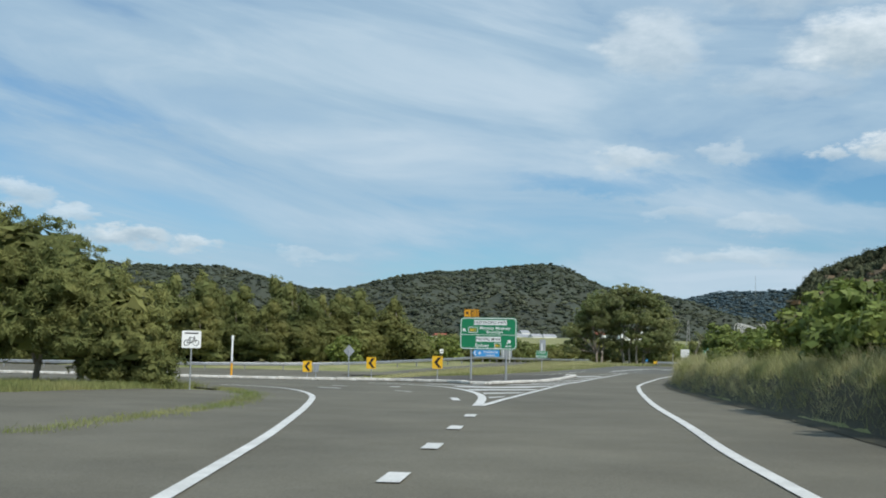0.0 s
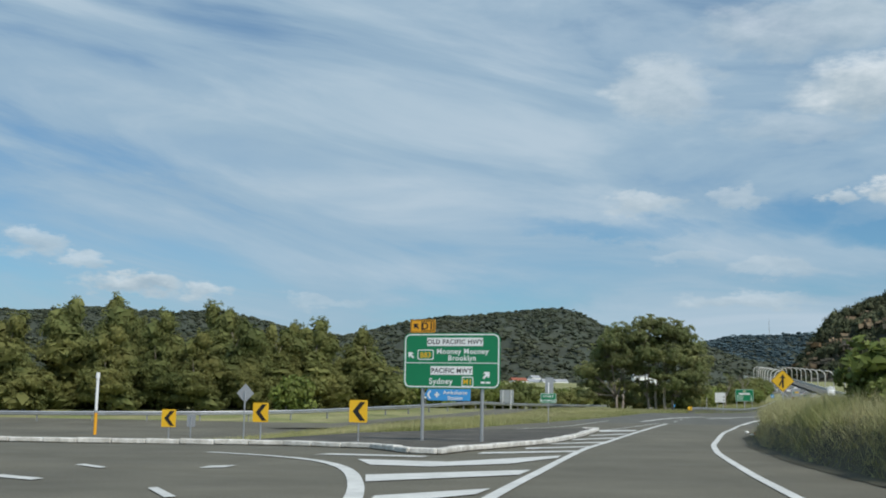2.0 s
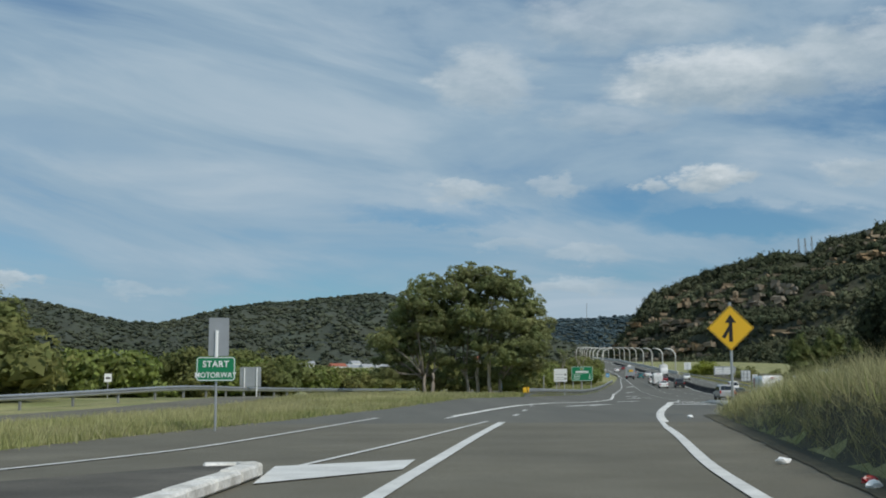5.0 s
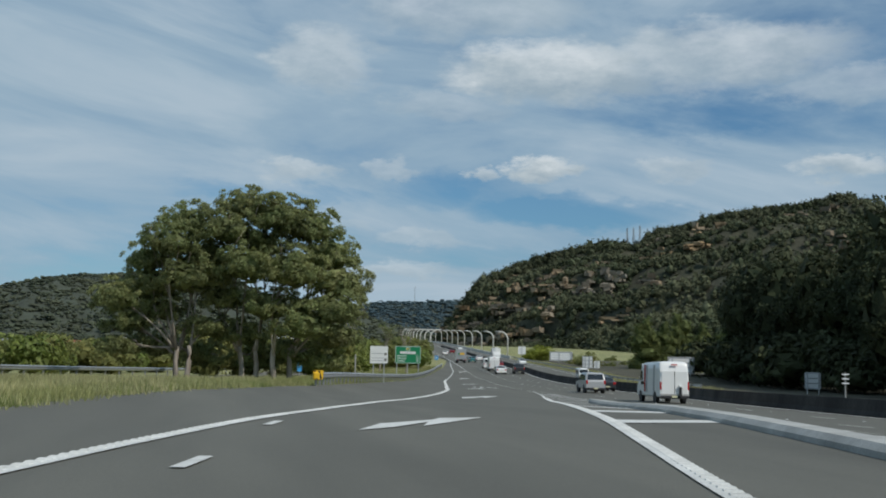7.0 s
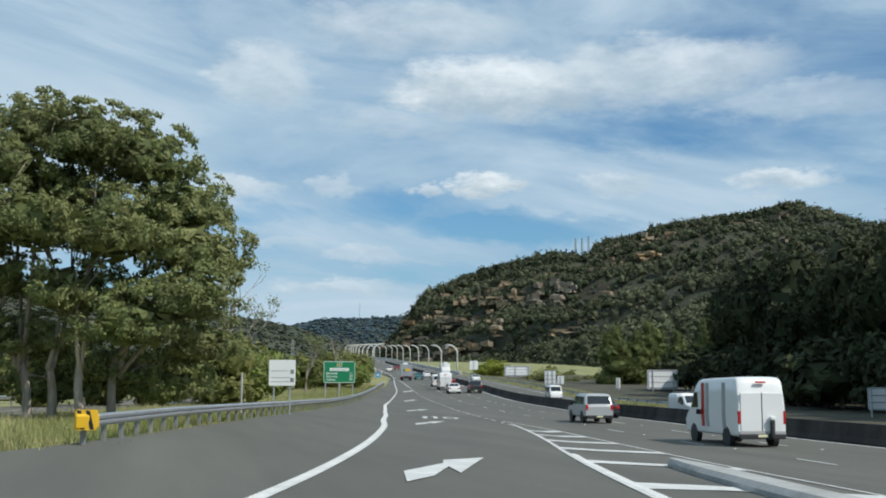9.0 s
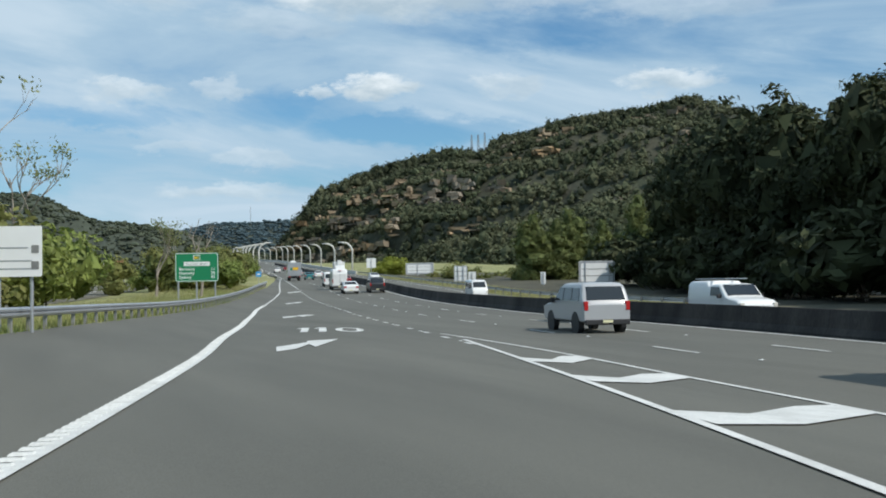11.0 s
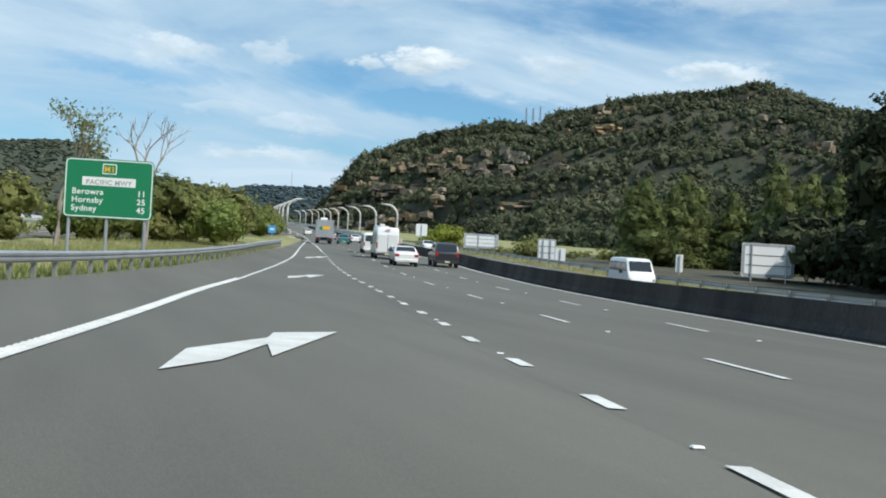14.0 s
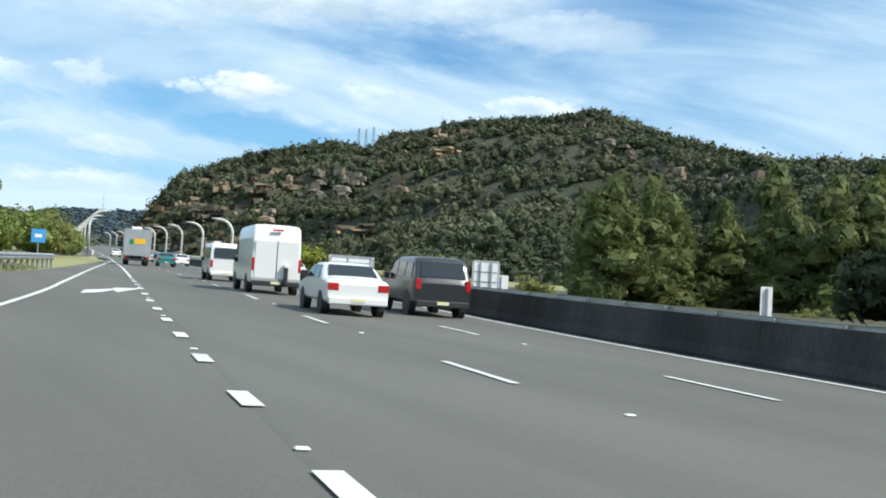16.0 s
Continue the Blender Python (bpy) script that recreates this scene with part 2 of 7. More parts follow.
LEAF_YELLOW = material("yellow_green_leaves", (0.24, 0.27, 0.04), 0.6, vary=0.2, scale=0.4, island=0.3, transl=0.35, spec=0.3)
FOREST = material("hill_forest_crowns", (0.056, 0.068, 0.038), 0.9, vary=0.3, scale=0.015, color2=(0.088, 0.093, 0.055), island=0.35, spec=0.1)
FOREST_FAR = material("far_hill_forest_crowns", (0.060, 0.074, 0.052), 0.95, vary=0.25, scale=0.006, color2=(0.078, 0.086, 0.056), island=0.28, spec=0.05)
# Blue in these crowns paints in the haze over the distant ridge.
FOREST_HAZED = material("hazed_distant_hill_forest", (0.060, 0.092, 0.105), 0.95, vary=0.15, scale=0.006, color2=(0.075, 0.105, 0.115), island=0.15, spec=0.05)
# Far ground toned like its crowns, putting haze's low contrast into the colour.
FAR_SOIL_HAZED = material("hazed_far_hill_ground", (0.050, 0.062, 0.042), 0.95, vary=0.2, scale=0.01, color2=(0.052, 0.06, 0.04), fine=0.2, fine_scale=0.15)
HILL_SOIL = material("hill_ground", (0.036, 0.044, 0.025), 0.95, vary=0.3, scale=0.05, color2=(0.062, 0.06, 0.038), fine=0.3, fine_scale=0.4)
ROCK = material("sandstone", (0.17, 0.158, 0.13), 0.92, vary=0.4, scale=0.02, color2=(0.27, 0.185, 0.10), fine=0.25, fine_scale=0.6, island=0.25, bump=0.8, bump_scale=0.8)
# Dark ground colour; along the mound foot it paints in the bank's shade.
DARK_FLOOR = material("dark_floor", (0.050, 0.047, 0.030), 0.95, vary=0.3, scale=0.4, color2=(0.085, 0.078, 0.045), fine=0.35, fine_scale=8, bump=0.5, bump_scale=10)
WATER = material("river_water", (0.20, 0.24, 0.27), 0.22, vary=0.05, scale=0.05, bump=0.15, bump_scale=0.8, spec=0.6)

# ---- building helpers ----
def part(name, bm, mat, parent=None, label="", smooth=False):
    me = bpy.data.meshes.new(name)
    bm.to_mesh(me)
    bm.free()
    me.materials.append(mat)
    if smooth:
        for p in me.polygons:
            p.use_smooth = True
    ob = new(name, me)
    if parent is not None:
        ob.parent = parent
    if label:
        ob["label"] = label
    return ob


def mesh_part(name, verts, faces, mat, parent=None, label="", smooth=False):
    me = bpy.data.meshes.new(name)
    me.from_pydata(verts, [], faces)
    me.materials.append(mat)
    if smooth:
        for p in me.polygons:
            p.use_smooth = True
    ob = new(name, me)
    if parent is not None:
        ob.parent = parent
    if label:
        ob["label"] = label
    return ob


def thing(name, m, label, category, group=""):
    ob = new(name)
    ob.empty_display_size = 0.2
    ob.matrix_world = m
    return tagged(ob, label, category, group)


def box(bm, x0, x1, y0, y1, z0, z1, bevel=0.0):
    r = bmesh.ops.create_cube(bm, size=1)
    for v in r["verts"]:
        v.co = Vector(((x0 + x1) / 2 + v.co.x * (x1 - x0), (y0 + y1) / 2 + v.co.y * (y1 - y0), (z0 + z1) / 2 + v.co.z * (z1 - z0)))
    if bevel:
        es = list({e for v in r["verts"] for e in v.link_edges})
        bmesh.ops.bevel(bm, geom=es, offset=bevel, segments=1, affect="EDGES")
    return bm


def new_box(*a, **k):
    return box(bmesh.new(), *a, **k)


def tube(bm, path, radii, sides=8, cap=True):
    """A tube along points, with a radius at each."""
    rings = []
    for i, p in enumerate(path):
        p = Vector(p)
        a = Vector(path[max(0, i - 1)])
        b = Vector(path[min(len(path) - 1, i + 1)])
        d = (b - a).normalized()
        s = d.cross(Vector((0, 0, 1)))
        s = s.normalized() if s.length > 1e-3 else Vector((1, 0, 0))
        t = d.cross(s)
        r = radii[i] if isinstance(radii, (list, tuple)) else radii
        rings.append([bm.verts.new(p + r * (math.cos(k * 2 * math.pi / sides) * s + math.sin(k * 2 * math.pi / sides) * t)) for k in range(sides)])
    for a, b in zip(rings, rings[1:]):
        for k in range(sides):
            bm.faces.new((a[k], a[(k + 1) % sides], b[(k + 1) % sides], b[k]))
    if cap:
        bm.faces.new(rings[0][::-1])
        bm.faces.new(rings[-1])
    return bm


def prism(bm, pts, z0, z1):
    """A flat outline in x, y made solid from z0 to z1."""
    lo = [bm.verts.new((x, y, z0)) for x, y in pts]
    hi = [bm.verts.new((x, y, z1)) for x, y in pts]
    n = len(pts)
    bm.faces.new(hi)
    bm.faces.new(lo[::-1])
    for i in range(n):
        bm.faces.new((lo[i], lo[(i + 1) % n], hi[(i + 1) % n], hi[i]))
    return bm


def plate(bm, pts, y0, y1):
    """An outline in x, z made solid from y0 (front) to y1."""
    a = [bm.verts.new((x, y0, z)) for x, z in pts]
    b = [bm.verts.new((x, y1, z)) for x, z in pts]
    n = len(pts)
    bm.faces.new(a)
    bm.faces.new(b[::-1])
    for i in range(n):
        bm.faces.new((a[i], b[i], b[(i + 1) % n], a[(i + 1) % n]))
    bmesh.ops.recalc_face_normals(bm, faces=bm.faces)
    return bm


def rounded(x0, x1, z0, z1, r, seg=5):
    pts = []
    for cx, cz, a0 in ((x1 - r, z1 - r, 0), (x0 + r, z1 - r, 90), (x0 + r, z0 + r, 180), (x1 - r, z0 + r, 270)):
        for k in range(seg + 1):
            a = radians(a0 + 90 * k / seg)
            pts.append((cx + r * math.cos(a), cz + r * math.sin(a)))
    return pts


# ---- the lie of the land ----
def lerp(v, xs, ys):
    return float(np.interp(v, xs, ys))


def sstep(v, a, b):
    t = min(1.0, max(0.0, (v - a) / (b - a)))
    return t * t * (3 - 2 * t)


MO, MU, MN = (44.3, 170.0), (0.242, 0.970), (0.970, -0.242)   # motorway: origin, along, to the right


def sn(x, y):
    dx, dy = x - MO[0], y - MO[1]
    return dx * MU[0] + dy * MU[1], dx * MN[0] + dy * MN[1]


def xy(s, n):
    return MO[0] + s * MU[0] + n * MN[0], MO[1] + s * MU[1] + n * MN[1]


def lane_a(s):
    """The dashed line between the first and the second lane."""
    return lerp(s, (-260, -150, -80, -20, 5, 18, 30, 45, 57, 67, 78, 90, 100, 140, 180, 222, 300, 645, 900), (60, 24, 12, 4.0, 1.7, 0.3, -1.0, -2.7, -4.0, -4.75, -5.5, -6.35, -7.15, -9.6, -12.2, -15.0, -20.0, -52.5, -85.0))


LEFT_LINE = [(14.4, 114), (16.9, 123), (18.7, 129.9), (20.4, 135.4), (21.5, 137.8), (22.2, 139.8), (24.0, 146.8), (26.6, 155.2), (28.6, 161.3), (30.0, 166.2), (31.4, 171.2), (33.6, 179.7), (37.0, 194.0), (38.8, 203.4), (41.1, 213.4), (42.2, 218.6), (43.0, 222.8), (43.9, 227.1),
             (45.5, 234.6), (47.0, 241.7), (48.1, 247.4), (49.6, 254), (51.3, 260.5), (53.0, 268), (57.0, 284), (61.0, 300.5), (68.6, 337), (79.5, 388)]


def eased(pts, step=3.0, reach=4.5):
    """The same line without its small kinks."""
    x0, y0 = pts[0]
    x1, y1 = pts[-1]
    ys = np.arange(y0, y1 + 0.01, 1.0)
    trend = x0 + (x1 - x0) * (ys - y0) / (y1 - y0)
    off = np.interp(ys, [p[1] for p in pts], [p[0] for p in pts]) - trend
    ys = np.concatenate([2 * ys[0] - ys[20:0:-1], ys, 2 * ys[-1] - ys[-2:-22:-1]])
    off = np.concatenate([2 * off[0] - off[20:0:-1], off, 2 * off[-1] - off[-2:-22:-1]])
    out = []
    for y in np.arange(y0, y1 + 0.01, step):
        w = np.exp(-0.5 * ((ys - y) / reach) ** 2)
        out.append((x0 + (x1 - x0) * (y - y0) / (y1 - y0) + float((w * off).sum() / w.sum()), float(y)))
    return out


LEFT_LINE = eased(LEFT_LINE, 3.0, 2.8)


def left_line(y):
    return lerp(y, [p[1] for p in LEFT_LINE], [p[0] for p in LEFT_LINE])


def rise(y):
    """The ramp's long dip and crest, then the climb to the bridge."""
    if y < 228:
        return lerp(y, (-60, 0, 10, 25, 37, 45, 55, 65, 75, 95, 114, 124, 132, 140, 147, 156, 175, 190, 205, 228), (0.2, 0.2, 0.15, 0.15, 0.12, 0.04, -0.02, -0.04, -0.08, 0.03, 0.16, 0.27, 0.31, 0.3, 0.22, 0.1, 0.0, -0.06, -0.1, -0.14))
    if y < 305:
        return -0.14 + 1.49 * ((y - 228) / 77) ** 2
    return lerp(y, (305, 471, 800, 1050), (1.35, 6.3, 18.6, 27.0))


def land(x, y):
    s, n = sn(x, y)
    a = n - lane_a(s)
    low = lerp(s, (-80, 0, 20, 40, 60, 80, 110), (0.9, 0.6, 0.48, 0.25, 0.08, 0.0, 0.0))
    bank = min(0.55, 0.07 * max(0.0, left_line(y) - 0.7 - x)) * sstep(y, 125, 150)
    return rise(y) + bank - low * sstep(a, lerp(s, (0, 25, 45), (-12.5, -10.0, -8.2)), lerp(s, (0, 45), (-1.0, -2.0))) - 0.01 * min(9, max(0, a + 3.2)) - 0.75 * sstep(2 - x, 0, 12) * sstep(y, 62, 84) * (1 - sstep(y, 98, 130))


def mound_edge(y):
    return lerp(y, (-40, 18, 44, 62, 74, 84, 92, 100, 116, 130), (14.3, 14.4, 14.8, 15.1, 16.0, 17.4, 19.2, 21.0, 24.5, 28.0))


def mound(x, y):
    w = lerp(y, (-60, 60, 100, 114, 123), (14, 12, 10, 5, 0.2))
    u = (x - mound_edge(y) - 0.35) / w
    if not 0 < u < 1:
        return 0.0
    step = 0.8 * sstep(x - mound_edge(y), 0.3, 0.95) * (1 - sstep(y, 95, 118)) * (1 - sstep(u, 0.5, 1))
    return step + lerp(y, (-60, 55, 75, 90, 108, 122), (0.95, 0.9, 0.8, 0.75, 0.55, 0.0)) * math.sin(math.pi * u ** 0.62) ** 0.85


def river(x, y):
    """How far the bank on the left has fallen to the river."""
    edge = lerp(y, (-60, 60, 110, 150, 200, 250, 330, 500, 1000), (-75, -75, -40, -22, -2, 12, 34, 80, 210))
    return 5.0 * sstep(edge - x, 4, 34)


def ground_z(x, y):
    return land(x, y) + mound(x, y) - river(x, y)


def grown(lo, hi, step, far, grow=1.25):
    out = list(np.arange(lo, hi, step))
    d, v = step, lo
    while v > -far:
        d *= grow
        v -= d
        out.insert(0, v)
    d, v = step, out[-1]
    while v < far:
        d *= grow
        v += d
        out.append(v)
    return out


def make_ground():
    xs = [x for x in grown(-66, 140, 2.5, 4600) if not -6 < x < 46] + list(np.arange(-6, 13.5, 0.8)) + list(np.arange(13.5, 29, 0.3)) + list(np.arange(29, 46.1, 0.8))
    xs.sort()
    ys = grown(-40, 330, 2.0, 4600)
    verts, faces = [], []
    for y in ys:
        for x in xs:
            away = math.hypot(x - 40, y - 200)
            z = ground_z(x, y) if y < 1050 else ground_z(x, 1050)
            z = z * (1 - sstep(away, 900, 1500)) - 3.5 * sstep(away, 500, 900)
            s, n = sn(x, y)
            under = (-5.0 if s > -10 else -1.5) < n - lane_a(s) < 16.2 and -230 < s < 880
            verts.append((x, y, z - (0.5 if under else 0.07)))
    w = len(xs)
    for j in range(len(ys) - 1):
        for i in range(w - 1):
            faces.append((j * w + i, j * w + i + 1, (j + 1) * w + i + 1, (j + 1) * w + i))
    ob = mesh_part("ground", verts, faces, GRASS_SOIL, smooth=True)
    tagged(ob, "grassy ground with dry and green patches beside the road", "ground", kind="structure")


make_ground()


def strip(name, rows, mat, lift=0.0, across=6, step=2.5):
    """A road surface between left and right edges: rows of y, left x, right x (or s, left n, right n through `place`)."""
    verts, faces = [], []
    ks = np.array([r[0] for r in rows], float)
    n = int((ks[-1] - ks[0]) / step) + 1
    for k in np.linspace(ks[0], ks[-1], n + 1):
        l, r = np.interp(k, ks, [q[1] for q in rows]), np.interp(k, ks, [q[2] for q in rows])
        for i in range(across + 1):
            x = l + (r - l) * i / across
            verts.append((x, k, land(x, k) + lift))
    w = across + 1
    for j in range(n):
        for i in range(across):
            faces.append((j * w + i, j * w + i + 1, (j + 1) * w + i + 1, (j + 1) * w + i))
    return mesh_part(name, verts, faces, mat, smooth=True)


def ribbon_mesh(line, width, lift, step=1.2):
    """Points of a painted line or a lane along a polyline, lying on the land."""
    pts = [Vector((*p, 0)) for p in line]
    dense = []
    for a, b in zip(pts, pts[1:]):
        k = max(1, int((b - a).length / step))
        dense += [a.lerp(b, i / k) for i in range(k)]
    dense.append(pts[-1])
    for _ in range(3):
        dense = [dense[0]] + [(dense[i - 1] + dense[i] * 2 + dense[i + 1]) / 4 for i in range(1, len(dense) - 1)] + [dense[-1]]
    verts, faces = [], []
    for i, p in enumerate(dense):
        d = (dense[min(i + 1, len(dense) - 1)] - dense[max(i - 1, 0)]).normalized()
        side = Vector((d.y, -d.x, 0))
        for sgn in (-1, 1):
            q = p + side * width / 2 * sgn
            verts.append((q.x, q.y, land(q.x, q.y) + lift))
    for i in range(len(dense) - 1):
        faces.append((2 * i, 2 * i + 1, 2 * i + 3, 2 * i + 2))
    return verts, faces


def painted_line(name, line, width=0.14, label="white painted edge line on asphalt", lift=0.022):
    ob = mesh_part(name, *ribbon_mesh(line, width, lift), LINE)
    return tagged(ob, label, "road marking", kind="structure")


def painted_patch(name, pts, label, lift=0.024, group=""):
    """A painted shape on the road, from its outline."""
    verts = [(x, y, land(x, y) + lift) for x, y in pts]
    ob = mesh_part(name, verts, [list(range(len(verts)))], LINE)
    return tagged(ob, label, "road marking", group, kind="structure")


def seam(s):
    """Where ramp and motorway surfaces meet: the outer line of the gore, then the merge line."""
    return lerp(s, (-260, -20, 10, 24, 30, 60, 100, 140, 180, 222, 260), (lane_a(-260) - 4.0, lane_a(-20) - 4.0, -3.2, -4.2, -5.2, -8.4, -10.9, -13.0, -15.6, -18.4, -21.4)) if s < 260 else lane_a(s) - 5.0


def seam_x(y):
    """The seam's x at a given y."""
    s = (y - 170) / MU[1]
    for _ in range(6):
        s += (y - xy(s, seam(s))[1]) / MU[1]
    return xy(s, seam(s))[0]


# ramp
ramp_rows = [(-60, -1.6, 15.0), (0, -1.0, 15.0), (30, -0.5, 15.1), (36, -1.3, 15.2), (43, -4.2, 15.3), (50, -8.0, 15.4), (60, -6.0, 15.6), (66, 3.0, 15.9), (74, 5.0, 16.6),
             (84, 6.0, 18.0), (92, 3.5, 19.8), (100, 5.0, 21.6), (110, 7.6, 24.0)]
lower_rows = [(110, 7.6, 24.0), (117, 9.5, 27.0), (122, 10.8, 32.5), (130, 12.9, 38.0), (142, 16.2, 41.0), (150, 18.3, 41.6), (160, 21.2, 42.0), (167, 23.6, 42.6)]
lower_rows += [(y, lerp(y, (167, 180, 206, 223, 247, 272, 301, 322, 420), (23.6, 27.0, 33.5, 37.7, 43.9, 50.5, 58.1, 63.7, 86.0)), seam_x(y) + 0.9) for y in range(172, 421, 4)] + [(424, 86.8, 89.5)]
lower = strip("merging_ramp", lower_rows, ASPHALT_M, 0.004, across=64)
tagged(lower, "grey asphalt of the ramp where it merges with the motorway", "road", kind="structure")
ramp = strip("road", ramp_rows, ASPHALT, 0.004, across=64)
tagged(ramp, "worn grey-brown asphalt of the curving on-ramp", "road", kind="structure")
side = strip("side_street", [(43, -4, 3), (48, -9, 4), (50, -60, 5), (52, -90, 6), (62, -90, 7), (67, -90, 7)], ASPHALT, 0.0, across=20)
tagged(side, "worn asphalt of the side street with turning lanes", "road", kind="structure")
back = strip("slip_road", [(70, -90, 3.0), (79, -90, 8.0), (80.5, -90, 8.5)], BITUMEN, -0.012, across=40)
tagged(back, "dark patched asphalt of the slip road behind the island", "road", kind="structure")
east = strip("slip_road_end", [(80.5, -3.5, 8.5), (86.6, 1.7, 12), (92, 3.2, 12), (97.8, 4.5, 12.6)], BITUMEN, -0.008, across=10)
tagged(east, "dark asphalt where the slip road meets the ramp", "road", kind="structure")
west = strip("old_highway_end", [(80.5, -90, -9.5), (95, -90, -9.0), (104, -90, -6.0), (112, -90, -9.0)], ASPHALT, -0.012, across=20)
tagged(west, "worn asphalt of the old highway behind the island", "road", kind="structure")
lay = strip("lay_by", [(8, -26, -1.0), (16, -26, -0.5), (28, -26, -0.2), (32, -25, -0.5), (37, -24, -1.6), (42, -22, -3.8)], ASPHALT, 0.0, across=10)
tagged(lay, "cracked grey asphalt lay-by beside the ramp", "road", kind="structure")


def along_lane(offset, s0, s1, step=4.0):
    out = []
    s = s0
    while s <= s1:
        out.append(xy(s, lane_a(s) + offset))
        s += step
    return out


def motorway_surface():
    verts, faces = [], []
    ss = list(np.arange(-230, 270, 2.0)) + list(np.arange(270, 900, 12.0))
    offs = [-20.0, -19.7] + [-19.7 + 5.7 * k / 14 for k in range(1, 14)] + [-1.6, 0, 1.6, 3.2, 5, 6.9, 7.7, 8.6, 11.0, 13.5, 15.7, 17.5]
    for s in ss:
        for o in offs:
            edge = seam(s) - 0.1 - lane_a(s)
            oo = edge + (-1.6 - edge) * (o + 20) / 6.0 if o < -2 else o
            x, y = xy(s, lane_a(s) + oo)
            verts.append((x, y, land(x, y) + (-0.03 if o < -19.9 else 0.008)))
    w = len(offs)
    for j in range(len(ss) - 1):
        for i in range(w - 1):
            faces.append((j * w + i, j * w + i + 1, (j + 1) * w + i + 1, (j + 1) * w + i))
    ob = mesh_part("motorway", verts, faces, ASPHALT_M, smooth=True)
    tagged(ob, "light grey asphalt motorway with lanes in both directions", "road", kind="structure")


motorway_surface()


def wood_floor():
    verts, faces = [], []
    ss = list(range(-70, 300, 6))
    for s in ss:
        for o in (lerp(s, (50, 85), (17.6, 22.5)), 28, 36, 50, 75):
            x, y = xy(s, lane_a(s) + o + 0.8 * math.sin(s * 0.21) + 0.5 * math.sin(s * 0.47))
            verts.append((x, y, land(x, y) - 0.02))
    for j in range(len(ss) - 1):
        for i in range(4):
            faces.append((j * 5 + i, j * 5 + i + 1, (j + 1) * 5 + i + 1, (j + 1) * 5 + i))
    tagged(mesh_part("wood_floor", verts, faces, DARK_FLOOR, smooth=True), "dark ground under the roadside wood", "ground", kind="structure")


wood_floor()


def mound_foot():
    """Soil and litter at the mound's cut foot, coloured dark for the bank's shade."""
    verts, faces = [], []
    offs = (-0.3, 0.0, 0.3, 0.42, 0.54, 0.66, 0.8, 0.95, 1.15)
    ys = [6 + 0.6 * k for k in range(184)]
    for y in ys:
        ragged = 0.12 * noise.noise(Vector((0.0, y * 0.7, 3.0))) + 0.1 * noise.noise(Vector((5.0, y * 2.3, 1.0)))
        for k, o in enumerate(offs):
            x = mound_edge(y) + o + (ragged if k == 0 else 0.0)
            verts.append((x, y, ground_z(x, y) + (0.022 if k == 0 else 0.035 + 0.05 * abs(noise.noise(Vector((x * 3, y * 3, 0)))))))
    n = len(offs)
    for j in range(len(ys) - 1):
        for i in range(n - 1):
            faces.append((j * n + i, j * n + i + 1, (j + 1) * n + i + 1, (j + 1) * n + i))
    tagged(mesh_part("mound_foot_soil", verts, faces, DARK_FLOOR, smooth=True), "soil and leaf litter along the foot of the mound, coloured dark for the bank's shade", "soil", kind="structure")


mound_foot()
old = [(-8, 103), (0, 118), (6, 140), (11, 170), (17, 205), (26, 245), (38, 295), (54, 355), (76, 430), (104, 525)]
ob = mesh_part("old_highway", *ribbon_mesh(old, 9.0, -0.008, 4.0), ASPHALT, smooth=True)
tagged(ob, "asphalt old highway running beside the ramp", "road", kind="structure")

# painted lines
INNER = eased([(20.25, 106), (22.3, 115.5), (24.2, 122.5), (26.2, 129.3), (27.2, 132.6), (28.3, 136.8), (29.2, 140.6), (30.3, 144.6), (32.2, 151.2), (33.1, 155.4), (34.3, 159.6), (35.8, 165.2), (37.6, 171), (39.7, 178), (41.4, 183.8), (43.5, 191.3), (46.2, 202.1)], 2.0, 3.0)


def outer(s):
    return lerp(s, (-120, -60, -30, -7, 0, 5, 14, 23, 32, 37), (11.5, 4.4, 0.6, -1.8, -2.4, -2.7, -3.3, -3.9, -5.3, -6.4))


painted_line("edge_line", [(5.9, -2), (5.2, 4), (4.2, 12), (3.69, 16.1), (3.22, 19.7), (2.69, 23.1), (2.11, 26.9), (1.6, 29.9), (1.0, 33.3), (0.3, 37.0), (-0.8, 41.0), (-1.8, 44.2), (-3.2, 47.2), (-4.7, 49.2), (-7.0, 50.4)], 0.2)
painted_line("edge_line", [(11.2, -10), (11.05, 10), (11.05, 18.8), (11.2, 22.1), (11.36, 27.1), (11.5, 33.6), (11.65, 37.5), (12.1, 45.1), (12.72, 55.6), (13.5, 66.6), (14.5, 75.3), (15.2, 79.3), (16.1, 84.8), (17.25, 91.6), (19.4, 101.6), (20.25, 106)], 0.22)
painted_line("edge_line", INNER, 0.16)
painted_line("edge_line", [(6.2, 32.6), (6.46, 35.3), (6.76, 40.2), (7.43, 49.3), (8.3, 59), (9.2, 68.2), (10.06, 74.5), (11.0, 80.6), (12.1, 87.6), (12.9, 92.4), (14.3, 100.7), (16.0, 110.2)], 0.24)
painted_line("holding_line", [(6.1, 32.6), (6.06, 35.2), (5.86, 39.9), (5.47, 44.6), (4.9, 48.4), (3.8, 53.6), (2.5, 57.2), (0.7, 59.2), (-1.6, 60.3)], 0.3, "white curved line round the painted island")
painted_line("edge_line", LEFT_LINE + [xy(s_, lane_a(s_) - 3.4 - 3.4 * (1 - sstep(s_, 260, 330))) for s_ in range(260, 560, 20)], 0.16)
